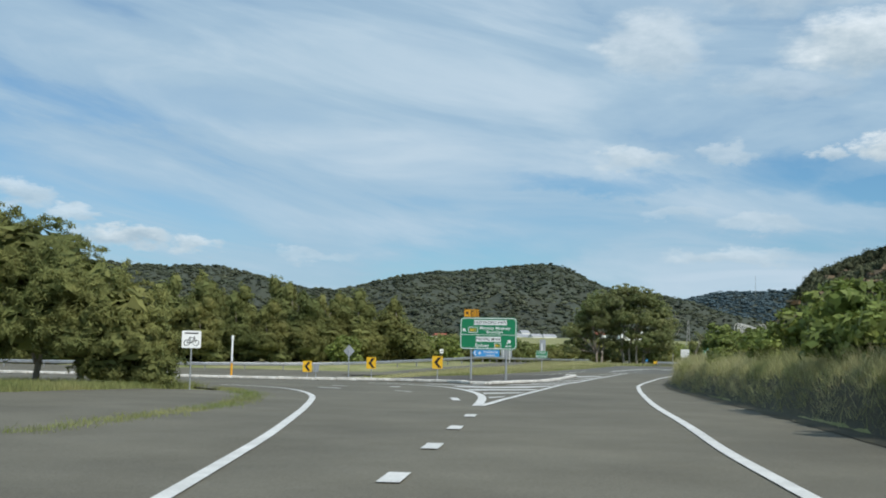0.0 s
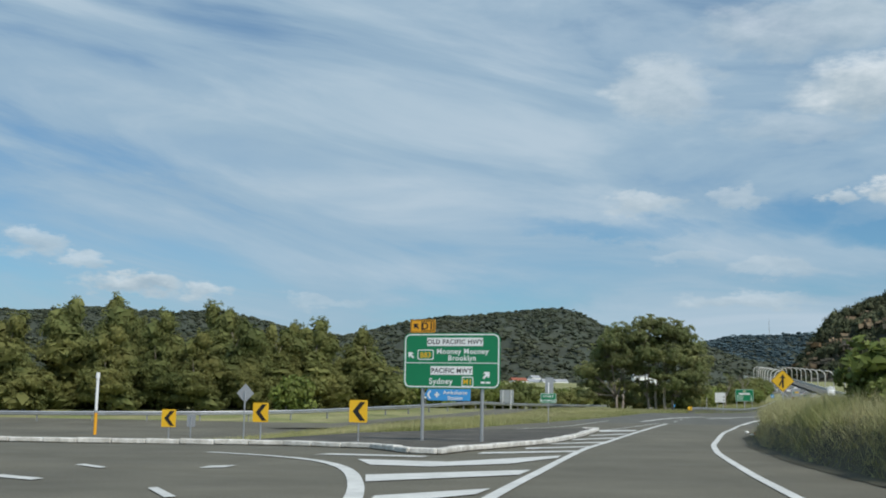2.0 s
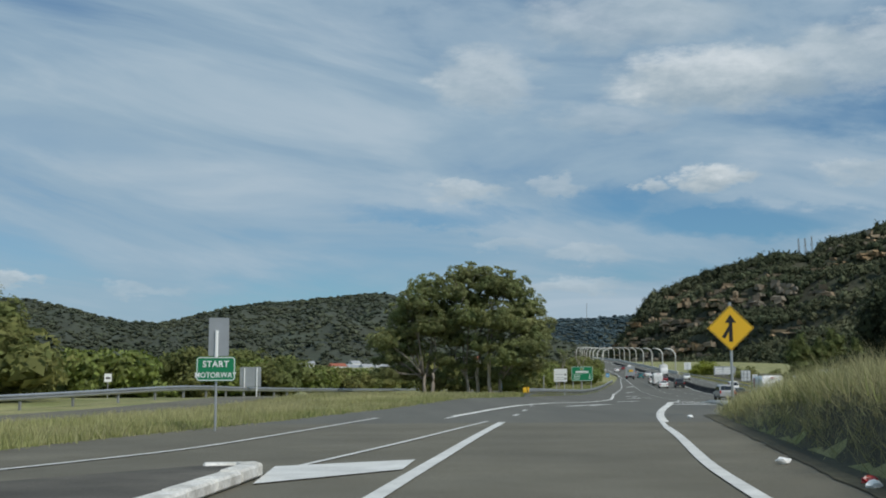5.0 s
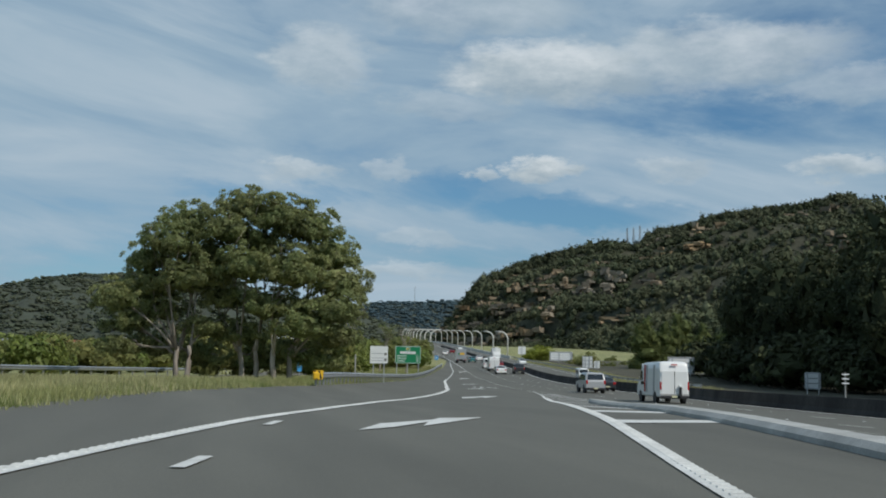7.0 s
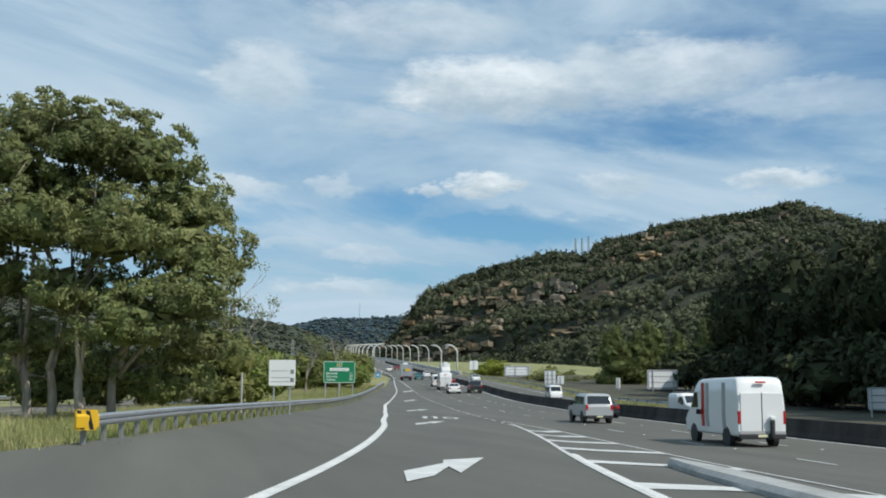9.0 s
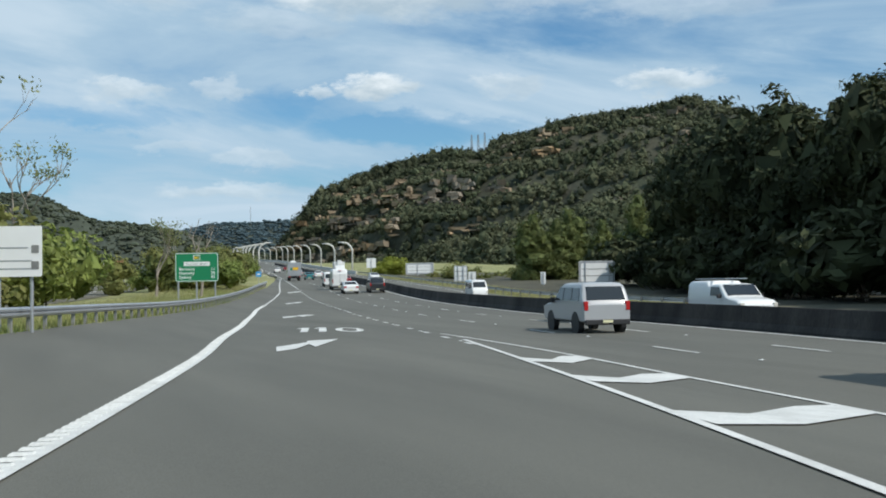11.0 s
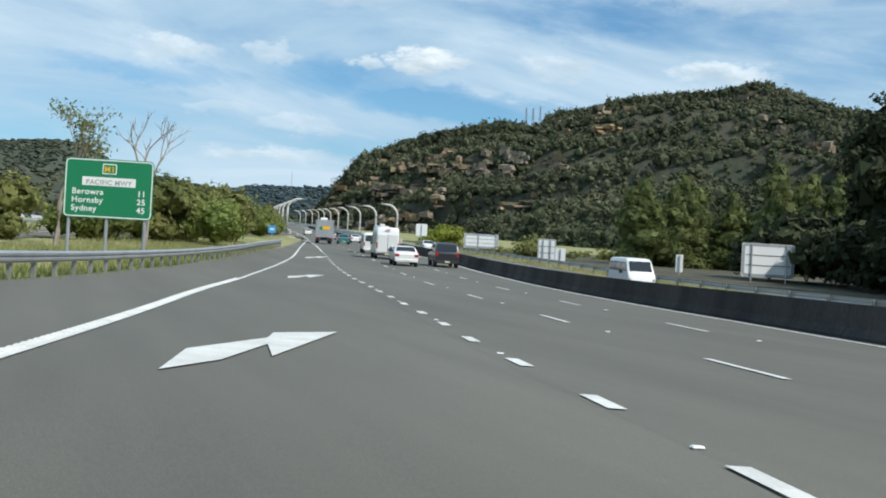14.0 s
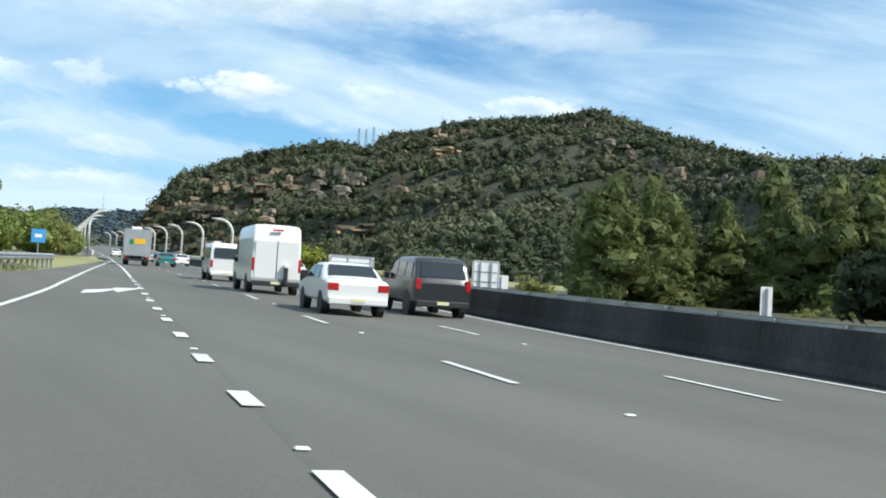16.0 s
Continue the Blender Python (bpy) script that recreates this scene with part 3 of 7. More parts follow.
painted_line("edge_line", [(-30, 79.0), (-4.7, 79.8), (-0.4, 83.2), (4.5, 88), (8.3, 97), (9.8, 104), (12.0, 115)], 0.14)
painted_line("edge_line", [(10.6, 91.5), (12.6, 99), (15.6, 111)], 0.12)
painted_line("motorway_edge_line", along_lane(6.9, -200, 880), 0.2)
painted_line("motorway_edge_line", along_lane(9.0, -200, 880), 0.15)
painted_line("motorway_edge_line", along_lane(15.7, -200, 880), 0.15)
painted_line("motorway_edge_line", [xy(s_, outer(s_)) for s_ in range(-120, 38, 3)], 0.16)
for a, b in zip([(11, 170), (26, 245), (54, 355)], [(26, 245), (54, 355), (104, 525)]):
    painted_line("centre_line", [a, b], 0.15)


def dash_run(name, pts_fn, s0, s1, module, length, width, label, group, off=0.0):
    """Dashes as single pieces along a line given by s."""
    k = 0
    s = s0
    while s < s1:
        a, b = Vector(pts_fn(s)), Vector(pts_fn(s + length))
        d = (b - a).normalized()
        side = Vector((d.y, -d.x)) * width / 2
        pts = [tuple(a - side), tuple(a + side), tuple(b + side), tuple(b - side)]
        painted_patch(name, pts, label, group=group)
        s += module


dash_run("lane_dash", lambda s: xy(s, lane_a(s)), -58.8, 420, 12.0, 3.0, 0.14, "white painted lane dash on motorway asphalt", "dashes between first and second lane")
dash_run("lane_dash", lambda s: xy(s, lane_a(s) + 3.5), -59.0, 420, 12.0, 3.0, 0.14, "white painted lane dash on motorway asphalt", "dashes between second and third lane")
dash_run("lane_dash", lambda s: xy(s, lane_a(s) + 12.3), -60, 420, 12.0, 3.0, 0.14, "white painted lane dash on far carriageway", "dashes of the far carriageway")


def merge_line(s):
    return xy(s, lerp(s, (24, 33, 40, 52, 57, 61, 65, 70, 74, 78, 82, 86, 90, 94, 98, 104, 108, 140, 180, 222, 300, 645, 900), (-5.9, -6.4, -6.87, -7.6, -7.88, -8.15, -8.43, -8.62, -8.87, -9.15, -9.4, -9.68, -9.96, -10.27, -10.61, -11.05, -11.36, -13.3, -15.6, -18.4, -23.4, -55.9, -88.4)))


dash_run("merge_dash", merge_line, 28.1, 150, 4.08, 1.1, 0.2, "short white painted dash of the merging lane", "dashes of the merge line")
painted_line("merge_line", [merge_line(s) for s in range(150, 520, 10)], 0.15)
dash_run("ramp_dash", lambda s: (6.4 - 0.004 * s, s), 8.0, 29, 4.65, 1.1, 0.28, "short white painted dash between ramp lanes", "dashes on the ramp")
for q in ((17.1, 116.2), (18.1, 121.6), (19.5, 129.8)):
    a, d, sd = Vector(q), Vector((0.22, 0.975)), Vector((0.975, -0.22)) * 0.09
    painted_patch("merge_dash", [tuple(a - sd), tuple(a + sd), tuple(a + d * 1.4 + sd), tuple(a + d * 1.4 - sd)], "short white painted dash where the slip road joins", group="dashes where the slip road joins")

# hatching of the first painted island and of the gore
for quad in (((6.1, 39.6), (6.5, 41.2), (6.6, 42.6), (6.0, 40.9)), ((5.6, 45.2), (7.0, 47.6), (7.15, 49.0), (5.45, 46.8)),
             ((4.75, 50.0), (7.5, 53.2), (7.7, 55.2), (4.4, 52.0)), ((3.85, 55.8), (5.3, 55.6), (7.1, 57.6), (8.3, 61.3), (8.4, 62.7), (5.5, 57.9), (3.1, 58.2)), ((1.5, 60.2), (4.6, 60.0), (4.7, 60.7), (1.8, 61.0)),
             ((5.9, 62.6), (8.8, 65.4), (8.95, 66.6), (6.0, 63.8)), ((7.2, 67.0), (9.5, 70.2), (9.65, 71.3), (7.2, 68.2)),
             ((7.9, 72.3), (10.1, 75.2), (10.25, 76.4), (8.1, 73.5)), ((8.8, 77.2), (10.8, 80.2), (10.95, 81.5), (9.0, 78.5)),
             ((9.7, 82.8), (11.6, 85.8), (11.8, 87.2), (9.9, 84.1)), ((10.5, 89.4), (12.5, 91.6), (12.75, 93.7), (10.5, 92.4))):
    painted_patch("hatch_bar", quad, "white painted hatch bar of the traffic island", group="hatch bars beside the kerb")


def gore_bars():
    for y in (132.5, 139.0, 145.5, 152.0, 158.6, 166.4, 174.0, 180.4, 186.4, 192.0):
        l = lerp(y, [q[1] for q in INNER], [q[0] for q in INNER]) + 0.12
        s, _ = sn(l, y)
        o = xy(s + 2.6, outer(s + 2.6) - 0.1)
        w = o[0] - l
        if w < 0.5:
            continue
        painted_patch("hatch_bar", [(l, y + 0.55), (l + 0.3 * w, y - 0.1 + 0.12 * w), (o[0] - 0.25 * w, o[1] - 0.3), (o[0], o[1]), (o[0] - 0.05 * w, o[1] - 1.1), (l + 0.3 * w, y - 1.15 + 0.12 * w), (l - 0.25, y - 0.9)],
                      "white painted chevron bar of the gore", group="chevron bars of the gore")


gore_bars()
for quad in (((-2.15, 49.0), (-0.95, 48.3), (-0.95, 48.8), (-2.1, 49.5)), ((0.55, 53.0), (1.0, 53.4), (1.0, 54.4), (0.5, 53.9)), ((-2.3, 53.1), (-1.35, 52.2), (-1.3, 52.5), (-2.25, 53.5)),
             ((5.1, 36.2), (5.35, 36.3), (5.0, 39.1), (4.72, 39.0)), ((1.6, 47.2), (2.5, 45.5), (2.62, 45.7), (1.7, 47.4))):
    painted_patch("turn_mark", quad, "worn white painted turn marking on the side street", group="turn markings")


def arrow(x, y, yaw, size=1.0):
    """A merge arrow: a shaft that bends to the right, with a head."""
    shape = [(0.0, 0.0), (0.42, 1.2), (0.7, 3.5), (0.88, 1.9), (1.5, 6.4), (0.62, 5.5), (0.62, 4.5), (-0.1, 2.3)]
    c, s = math.cos(radians(yaw)), math.sin(radians(yaw))
    painted_patch("road_arrow", [(x + size * (px * c + py * s), y + size * (-px * s + py * c)) for px, py in shape], "white painted merge arrow on asphalt", group="merge arrows")


arrow(21.0, 128.4, 21, 0.95)
arrow(30.1, 159.6, 14, 1.2)
arrow(38.6, 194.4, 14)
arrow(46.1, 228.9, 14, 1.15)
arrow(54.0, 264.6, 13)
arrow(61.4, 298.0, 14)


def digits_110(x, y, yaw):
    """The painted speed figure, long drawn along the lane."""
    c, s = math.cos(radians(yaw)), math.sin(radians(yaw))

    def put(pts):
        return [(x + 0.9 * px * c + py * s, y - 0.9 * px * s + py * c) for px, py in pts]
    one = [(0.0, 0.0), (0.3, 0.0), (0.3, 4.6), (0.02, 4.6), (-0.2, 3.7), (-0.2, 3.3), (0.0, 3.5)]
    for k in (0.0, 0.72):
        painted_patch("road_figure", put([(px + k, py) for px, py in one]), "white painted figure 1 on the lane", group="painted speed figures")
    ring_o = [(1.95 + 0.58 * math.cos(a), 2.25 + 2.3 * math.sin(a)) for a in np.linspace(0, 2 * math.pi, 24, endpoint=False)]
    ring_i = [(1.95 + 0.31 * math.cos(a), 2.25 + 1.75 * math.sin(a)) for a in np.linspace(0, 2 * math.pi, 24, endpoint=False)]
    o, i = put(ring_o), put(ring_i)
    verts = [(px, py, land(px, py) + 0.024) for px, py in o + i]
    ob = mesh_part("road_figure", verts, [(k, (k + 1) % 24, 24 + (k + 1) % 24, 24 + k) for k in range(24)], LINE)
    tagged(ob, "white painted figure 0 on the lane", "road marking", "painted speed figures", kind="structure")


digits_110(41.95, 206.7, 14)

def edge_ribs():
    """Raised ribs of the sounding edge lines, along their outer half."""
    verts, faces = [], []
    right = INNER
    for line, side, y0, y1 in ((LEFT_LINE, -1, 116, 262), (right, 1, 110, 170)):
        ys = [q[1] for q in line]
        xs = [q[0] for q in line]
        y = y0
        while y < y1:
            x = lerp(y, ys, xs)
            d = Vector((lerp(y + 0.5, ys, xs) - x, 0.5)).normalized()
            sd = Vector((d.y, -d.x)) * side
            c = Vector((x, y)) + sd * 0.13
            b = len(verts)
            for k, h in ((1.0, 0.0), (0.55, 0.022)):
                for su, sv in ((-1, -1), (1, -1), (1, 1), (-1, 1)):
                    q = c + sd * 0.11 * su * (0.6 + 0.4 * k) + d * 0.075 * sv * k
                    verts.append((q.x, q.y, land(q.x, q.y) + 0.012 + h))
            faces += [(b + 4, b + 5, b + 6, b + 7)] + [(b + i, b + (i + 1) % 4, b + 4 + (i + 1) % 4, b + 4 + i) for i in range(4)]
            y += 0.31
    tagged(mesh_part("edge_line_ribs", verts, faces, LINE), "raised white ribs of the sounding edge lines", "road marking", kind="stuff")


edge_ribs()


def pavement_marker(x, y):
    bm = new_box(-0.055, 0.055, -0.05, 0.05, 0.0, 0.022, 0.012)
    ob = part("pavement_marker", bm, SIGN_WHITE)
    ob.matrix_world = pose(x, y, land(x, y) + 0.010, 0, 0, -14)
    tagged(ob, "small raised white reflective marker on the asphalt", "road marker", "pavement markers", kind="structure")


for k in range(20):
    pavement_marker(*merge_line(30.0 + 8.16 * k))
for k in range(18):
    s_ = -52 + 12.0 * k
    pavement_marker(*xy(s_ + 2.4, lane_a(s_)))
for k in range(18):
    s_ = -52 + 12.0 * k
    pavement_marker(*xy(s_ + 2.4, lane_a(s_) + 3.5))

# traffic island with its white kerb
ISLE = [(-40, 66.6), (-13, 66.2), (-5.8, 66.6), (-0.9, 66.4), (2.4, 65.0), (4.0, 62.2), (4.8, 61.9), (5.4, 64.6), (6.5, 68), (7.8, 72.8), (9.2, 81), (10.35, 90.6),
        (10.2, 91.0), (9.6, 90.9), (7.6, 88.6), (3.0, 83.5), (-0.8, 80.5), (-5, 78.0), (-14, 76.5), (-40, 76)]


def island():
    bm = bmesh.new()
    prism(bm, ISLE, -0.02, 0.115)
    bmesh.ops.triangulate(bm, faces=bm.faces)
    for v in bm.verts:
        v.co.z += land(v.co.x, v.co.y) + 0.04
    ob = part("traffic_island", bm, BITUMEN)
    tagged(ob, "raised traffic island surfaced in dark worn bitumen", "island", kind="structure")
    rnd = random.Random(5)
    line = [Vector((*p, 0)) for p in ISLE[:14]]
    run = []
    for a, b in zip(line, line[1:]):
        k = max(1, round((b - a).length / 1.25))
        run += [a.lerp(b, i / k) for i in range(k)]
    run.append(line[-1])
    for a, b in zip(run, run[1:]):
        d = b - a
        bm = new_box(-0.17, 0.16, 0.012, d.length - 0.012, -0.02, 0.15 + rnd.uniform(-0.012, 0.012), bevel=0.03)
        ob = part("kerb_stone", bm, KERB_WHITE, bpy.data.objects["traffic_island"])
        ob.matrix_world = pose(a.x, a.y, land(a.x, a.y) + 0.04, rnd.uniform(-0.4, 0.4), 0, math.degrees(math.atan2(-d.x, d.y)))


island()


def median_kerb():
    """The concrete divider at the end of the ramp."""
    pts = [(26.1, 115), (28.2, 124), (30.1, 132), (32.1, 140.5), (33.8, 147), (35.8, 154.4), (37.8, 162.3), (38.8, 166.4)]
    run = [Vector((*p, 0)) for p in pts]
    dense = []
    for a, b in zip(run, run[1:]):
        k = max(1, round((b - a).length / 2.0))
        dense += [a.lerp(b, i / k) for i in range(k)]
    dense.append(run[-1])
    verts, faces = [], []
    prof = [(-0.42, -0.5), (-0.40, 0.10), (-0.28, 0.20), (0.28, 0.20), (0.40, 0.10), (0.42, -0.8)]
    for i, p in enumerate(dense):
        d = (dense[min(i + 1, len(dense) - 1)] - dense[max(i - 1, 0)]).normalized()
        sd = Vector((d.y, -d.x, 0))
        w = 1.0 if i < len(dense) - 2 else (0.75 if i == len(dense) - 2 else 0.35)
        base = land(p.x - 0.5, p.y)
        for o, z in prof:
            q = p + sd * o * w
            verts.append((q.x, q.y, base + z))
    m = len(prof)
    for j in range(len(dense) - 1):
        for i in range(m - 1):
            faces.append((j * m + i, j * m + i + 1, (j + 1) * m + i + 1, (j + 1) * m + i))
    faces += [tuple(range(m)), tuple(range(len(verts) - 1, len(verts) - m - 1, -1))]
    ob = mesh_part("median_kerb", verts, faces, CONCRETE)
    tagged(ob, "low pale concrete kerb dividing ramp from motorway", "kerb", kind="structure")


median_kerb()


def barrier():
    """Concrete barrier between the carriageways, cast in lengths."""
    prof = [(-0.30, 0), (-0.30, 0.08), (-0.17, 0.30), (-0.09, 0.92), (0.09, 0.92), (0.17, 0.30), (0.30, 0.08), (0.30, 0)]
    holder = tagged(new("concrete_barrier"), "weathered concrete median barrier along the motorway, darkened for its shaded face", "barrier", kind="structure")
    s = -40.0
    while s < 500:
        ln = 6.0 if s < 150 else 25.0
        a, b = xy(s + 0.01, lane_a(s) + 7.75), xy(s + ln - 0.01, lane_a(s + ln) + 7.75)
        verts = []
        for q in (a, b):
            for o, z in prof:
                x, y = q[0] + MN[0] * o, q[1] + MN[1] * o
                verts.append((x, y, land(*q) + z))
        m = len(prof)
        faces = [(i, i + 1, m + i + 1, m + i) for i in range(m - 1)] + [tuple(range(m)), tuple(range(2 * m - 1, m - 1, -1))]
        mesh_part("barrier_segment", verts, faces, BARRIER_SHADED, holder)
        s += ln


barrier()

# river
rv, rf = [], []
for y in (60, 300, 700, 1400, 3000):
    for x in (-2500, -900, -300, 0, 60, 250):
        rv.append((x, y, -3.1))
for j in range(4):
    for i in range(5):
        rf.append((j * 6 + i, j * 6 + i + 1, (j + 1) * 6 + i + 1, (j + 1) * 6 + i))
tagged(mesh_part("water", rv, rf, WATER), "calm grey-blue river water under a cloudy sky", "water", kind="structure")

# ---- hills ----
def fbm(x, y, s, o=4):
    return noise.fractal(Vector((x * s, y * s, 3.7)), 0.9, 2.0, o)


def polar_hill(name, ref, az, el, dist, foot, back, mat, label, cliffs=0.0, n_az=140, n_r=46, rough=8.0, az_out=8):
    """Heights round a viewpoint: the crest stands at dist with the elevation el, the foot nearer in."""
    az0, az1 = az[0], az[-1]
    verts, faces, grid = [], [], []
    for i in range(n_az + 1):
        a = az0 + (az1 - az0) * i / n_az
        e, dc, df = (float(np.interp(a, az, q)) for q in (el, dist, foot))
        top = dc * math.tan(radians(e)) + ref[2]
        row = []
        for j in range(n_r + 1):
            t = j / n_r * 1.35
            d = df + (dc - df) * t if t < 1 else dc + (t - 1) / 0.35 * back
            x, y = ref[0] + d * math.sin(radians(a)), ref[1] + d * math.cos(radians(a))
            if t < 1:
                h = t ** 0.85
                if cliffs:
                    k = 5.0
                    st = h * k + 0.25 * fbm(x, y, 0.004)
                    fr = st - math.floor(st)
                    h = h + cliffs * ((math.floor(st) + sstep(fr, 0.55, 0.85)) / k - st / k + 0.25 * fbm(x, y, 0.004) / k) * sstep(t, 0.05, 0.3) * (1 - sstep(t, 0.85, 1))
                z = -3 + (top + 3) * h + rough * fbm(x, y, 0.012) * math.sin(math.pi * min(1, t)) ** 0.6
            else:
                z = top - 0.35 * (d - dc) * 0.3 + rough * 0.2 * fbm(x, y, 0.012)
            row.append((x, y, z))
        grid.append(row)
        verts += row
    w = n_r + 1
    for i in range(n_az):
        for j in range(n_r):
            faces.append((i * w + j, (i + 1) * w + j, (i + 1) * w + j + 1, i * w + j + 1))
    ob = mesh_part(name, verts, faces, mat, smooth=True)
    tagged(ob, label, "hill", kind="structure")
    return grid


def clump_shape(rnd, n=3):
    """Template blobs: uneven, faceted crowns."""
    out = []
    for _ in range(n):
        bm = bmesh.new()
        bmesh.ops.create_icosphere(bm, subdivisions=1, radius=1)
        for v in bm.verts:
            v.co *= rnd.uniform(0.72, 1.25)
        bm.verts.ensure_lookup_table()
        out.append((np.array([v.co[:] for v in bm.verts]), [tuple(v.index for v in f.verts) for f in bm.faces]))
        bm.free()
    return out


def leafy_shape(rnd, n=8, sprays=24):
    """Template crowns: a small uneven core with ragged sprays of foliage round it."""
    out = []
    for core, faces in clump_shape(rnd, n):
        verts, faces = [tuple(p) for p in core * 0.66], list(faces)
        for _ in range(sprays):
            d = Vector((rnd.gauss(0, 1), rnd.gauss(0, 1), rnd.gauss(0.35, 0.9))).normalized() * rnd.uniform(0.6, 1.15)
            k = len(verts)
            for _ in range(3):
                verts.append((d.x + rnd.uniform(-0.34, 0.34), d.y + rnd.uniform(-0.34, 0.34), d.z + rnd.uniform(-0.26, 0.26)))
            faces.append((k, k + 1, k + 2))
        out.append((np.array(verts), faces))
    return out


def scatter_crowns(name, spots, mat, label, seed, size, tall=0.9, lumps=2, leafy=False):
    """A wood as uneven crowns of several lumps, joined."""
    rnd = random.Random(seed)
    shapes = leafy_shape(rnd) if leafy else clump_shape(rnd, 6)
    V, F, base = [], [], 0
    for x, y, z in spots:
        s = size * (0.5 + 0.85 * rnd.random() ** 1.4)
        high = tall * rnd.uniform(0.75, 1.45)
        for _ in range(lumps):
            v, f = rnd.choice(shapes)
            a = rnd.uniform(0, 6.28)
            c, sn_ = math.cos(a), math.sin(a)
            k = s * rnd.uniform(0.55, 1.0)
            q = v * np.array([k, k, k * high])
            q = np.stack([q[:, 0] * c - q[:, 1] * sn_, q[:, 0] * sn_ + q[:, 1] * c, q[:, 2]], 1) + (x + rnd.uniform(-0.6, 0.6) * s, y + rnd.uniform(-0.6, 0.6) * s, z + s * rnd.uniform(0.2, 0.75))
            V.append(q)
            F += [tuple(i + base for i in t) for t in f]
            base += len(v)
    me = bpy.data.meshes.new(name)
    me.from_pydata(np.concatenate(V).tolist(), [], F)
    me.materials.append(mat)
    ob = new(name, me)
    return tagged(ob, label, "forest", kind="stuff")


def spots_on(grid, count, rnd, tmax=0.80, keep=None, amax=1.0):
    out = []
    na, nr = len(grid) - 1, len(grid[0]) - 1
    while len(out) < count:
        i, j = rnd.uniform(0, na * amax - 0.01), rnd.random() ** 0.8 * nr * tmax
        a, b = int(i), int(j)
        u, v = i - a, j - b
        p = [(1 - u) * (1 - v) * grid[a][b][k] + u * (1 - v) * grid[a + 1][b][k] + (1 - u) * v * grid[a][b + 1][k] + u * v * grid[a + 1][b + 1][k] for k in range(3)]
        slope = abs(grid[a][b + 1][2] - grid[a][b][2]) / max(1, math.hypot(grid[a][b + 1][0] - grid[a][b][0], grid[a][b + 1][1] - grid[a][b][1]))
        if keep and not keep(p, slope, rnd):
            continue
        out.append(p)
    return out


hr = random.Random(11)
REF_C = (36.0, 190.0, 1.4)
hill_c = polar_hill("sandstone_hill", REF_C, (11.3, 12.1, 12.6, 13.4, 14.1, 15.1, 16, 17.6, 19.2, 21, 22.6, 23.6, 25.7, 27.2, 28.8, 31.6, 33.7, 35.2, 36.8, 38.6, 40.6, 42.3, 46, 60, 85),
                    (0.6, 2.2, 3.0, 4.2, 5.0, 5.35, 5.8, 6.3, 6.7, 7.1, 6.85, 7.6, 8.05, 8.45, 8.75, 9.0, 9.4, 8.9, 8.4, 8.0, 7.5, 7.2, 7.2, 7.0, 6.0),
                    (900, 900, 900, 900, 900, 910, 920, 930, 945, 960, 970, 980, 990, 1000, 1005, 1010, 1010, 985, 950, 920, 890, 860, 800, 700, 620),
                    (770, 740, 730, 710, 690, 660, 630, 590, 545, 500, 465, 440, 415, 405, 395, 385, 380, 375, 370, 358, 345, 330, 300, 220, 180), 220,
                    HILL_SOIL, "steep bushland hill with sandstone ledges above the motorway", cliffs=1.0, n_az=220, n_r=70, rough=9)
scatter_crowns("hill_forest", spots_on(hill_c, 34000, hr, 0.78, lambda p, s, r: s < 0.7 or r.random() < 0.4, 0.56), FOREST, "dense dark green bushland on the steep hill", 3, 4.0, 0.9, lumps=1, leafy=True)
REF_A = (8.0, 20.0, 1.6)
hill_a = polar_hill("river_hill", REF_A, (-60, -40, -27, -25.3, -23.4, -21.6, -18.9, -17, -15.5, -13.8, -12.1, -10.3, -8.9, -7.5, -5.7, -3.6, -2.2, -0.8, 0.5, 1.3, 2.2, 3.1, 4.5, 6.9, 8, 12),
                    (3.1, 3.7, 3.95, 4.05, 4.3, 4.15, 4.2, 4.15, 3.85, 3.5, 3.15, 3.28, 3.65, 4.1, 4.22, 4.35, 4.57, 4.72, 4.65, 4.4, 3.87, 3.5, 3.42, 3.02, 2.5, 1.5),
                    (3000,) * 26, (1500,) * 26, 500, FAR_SOIL_HAZED, "broad forested hill across the river", n_az=160, n_r=40, rough=30)
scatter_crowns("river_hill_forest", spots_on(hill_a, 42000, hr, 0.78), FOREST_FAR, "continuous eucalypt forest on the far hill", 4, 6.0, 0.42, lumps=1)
hill_b = polar_hill("distant_hill", REF_A, (4, 6.2, 7.4, 8.5, 10.4, 12.3, 15, 18), (2.2, 2.85, 3.1, 3.36, 3.42, 3.5, 3.4, 2.5), (4200,) * 8, (3300,) * 8, 300, FAR_SOIL_HAZED, "distant blue-green ridge", n_az=50, n_r=20, rough=20)
scatter_crowns("distant_forest", spots_on(hill_b, 8000, hr, 0.78), FOREST_HAZED, "blue-green forest on the distant ridge, haze put into its colour", 5, 9.0, 0.35, lumps=1)


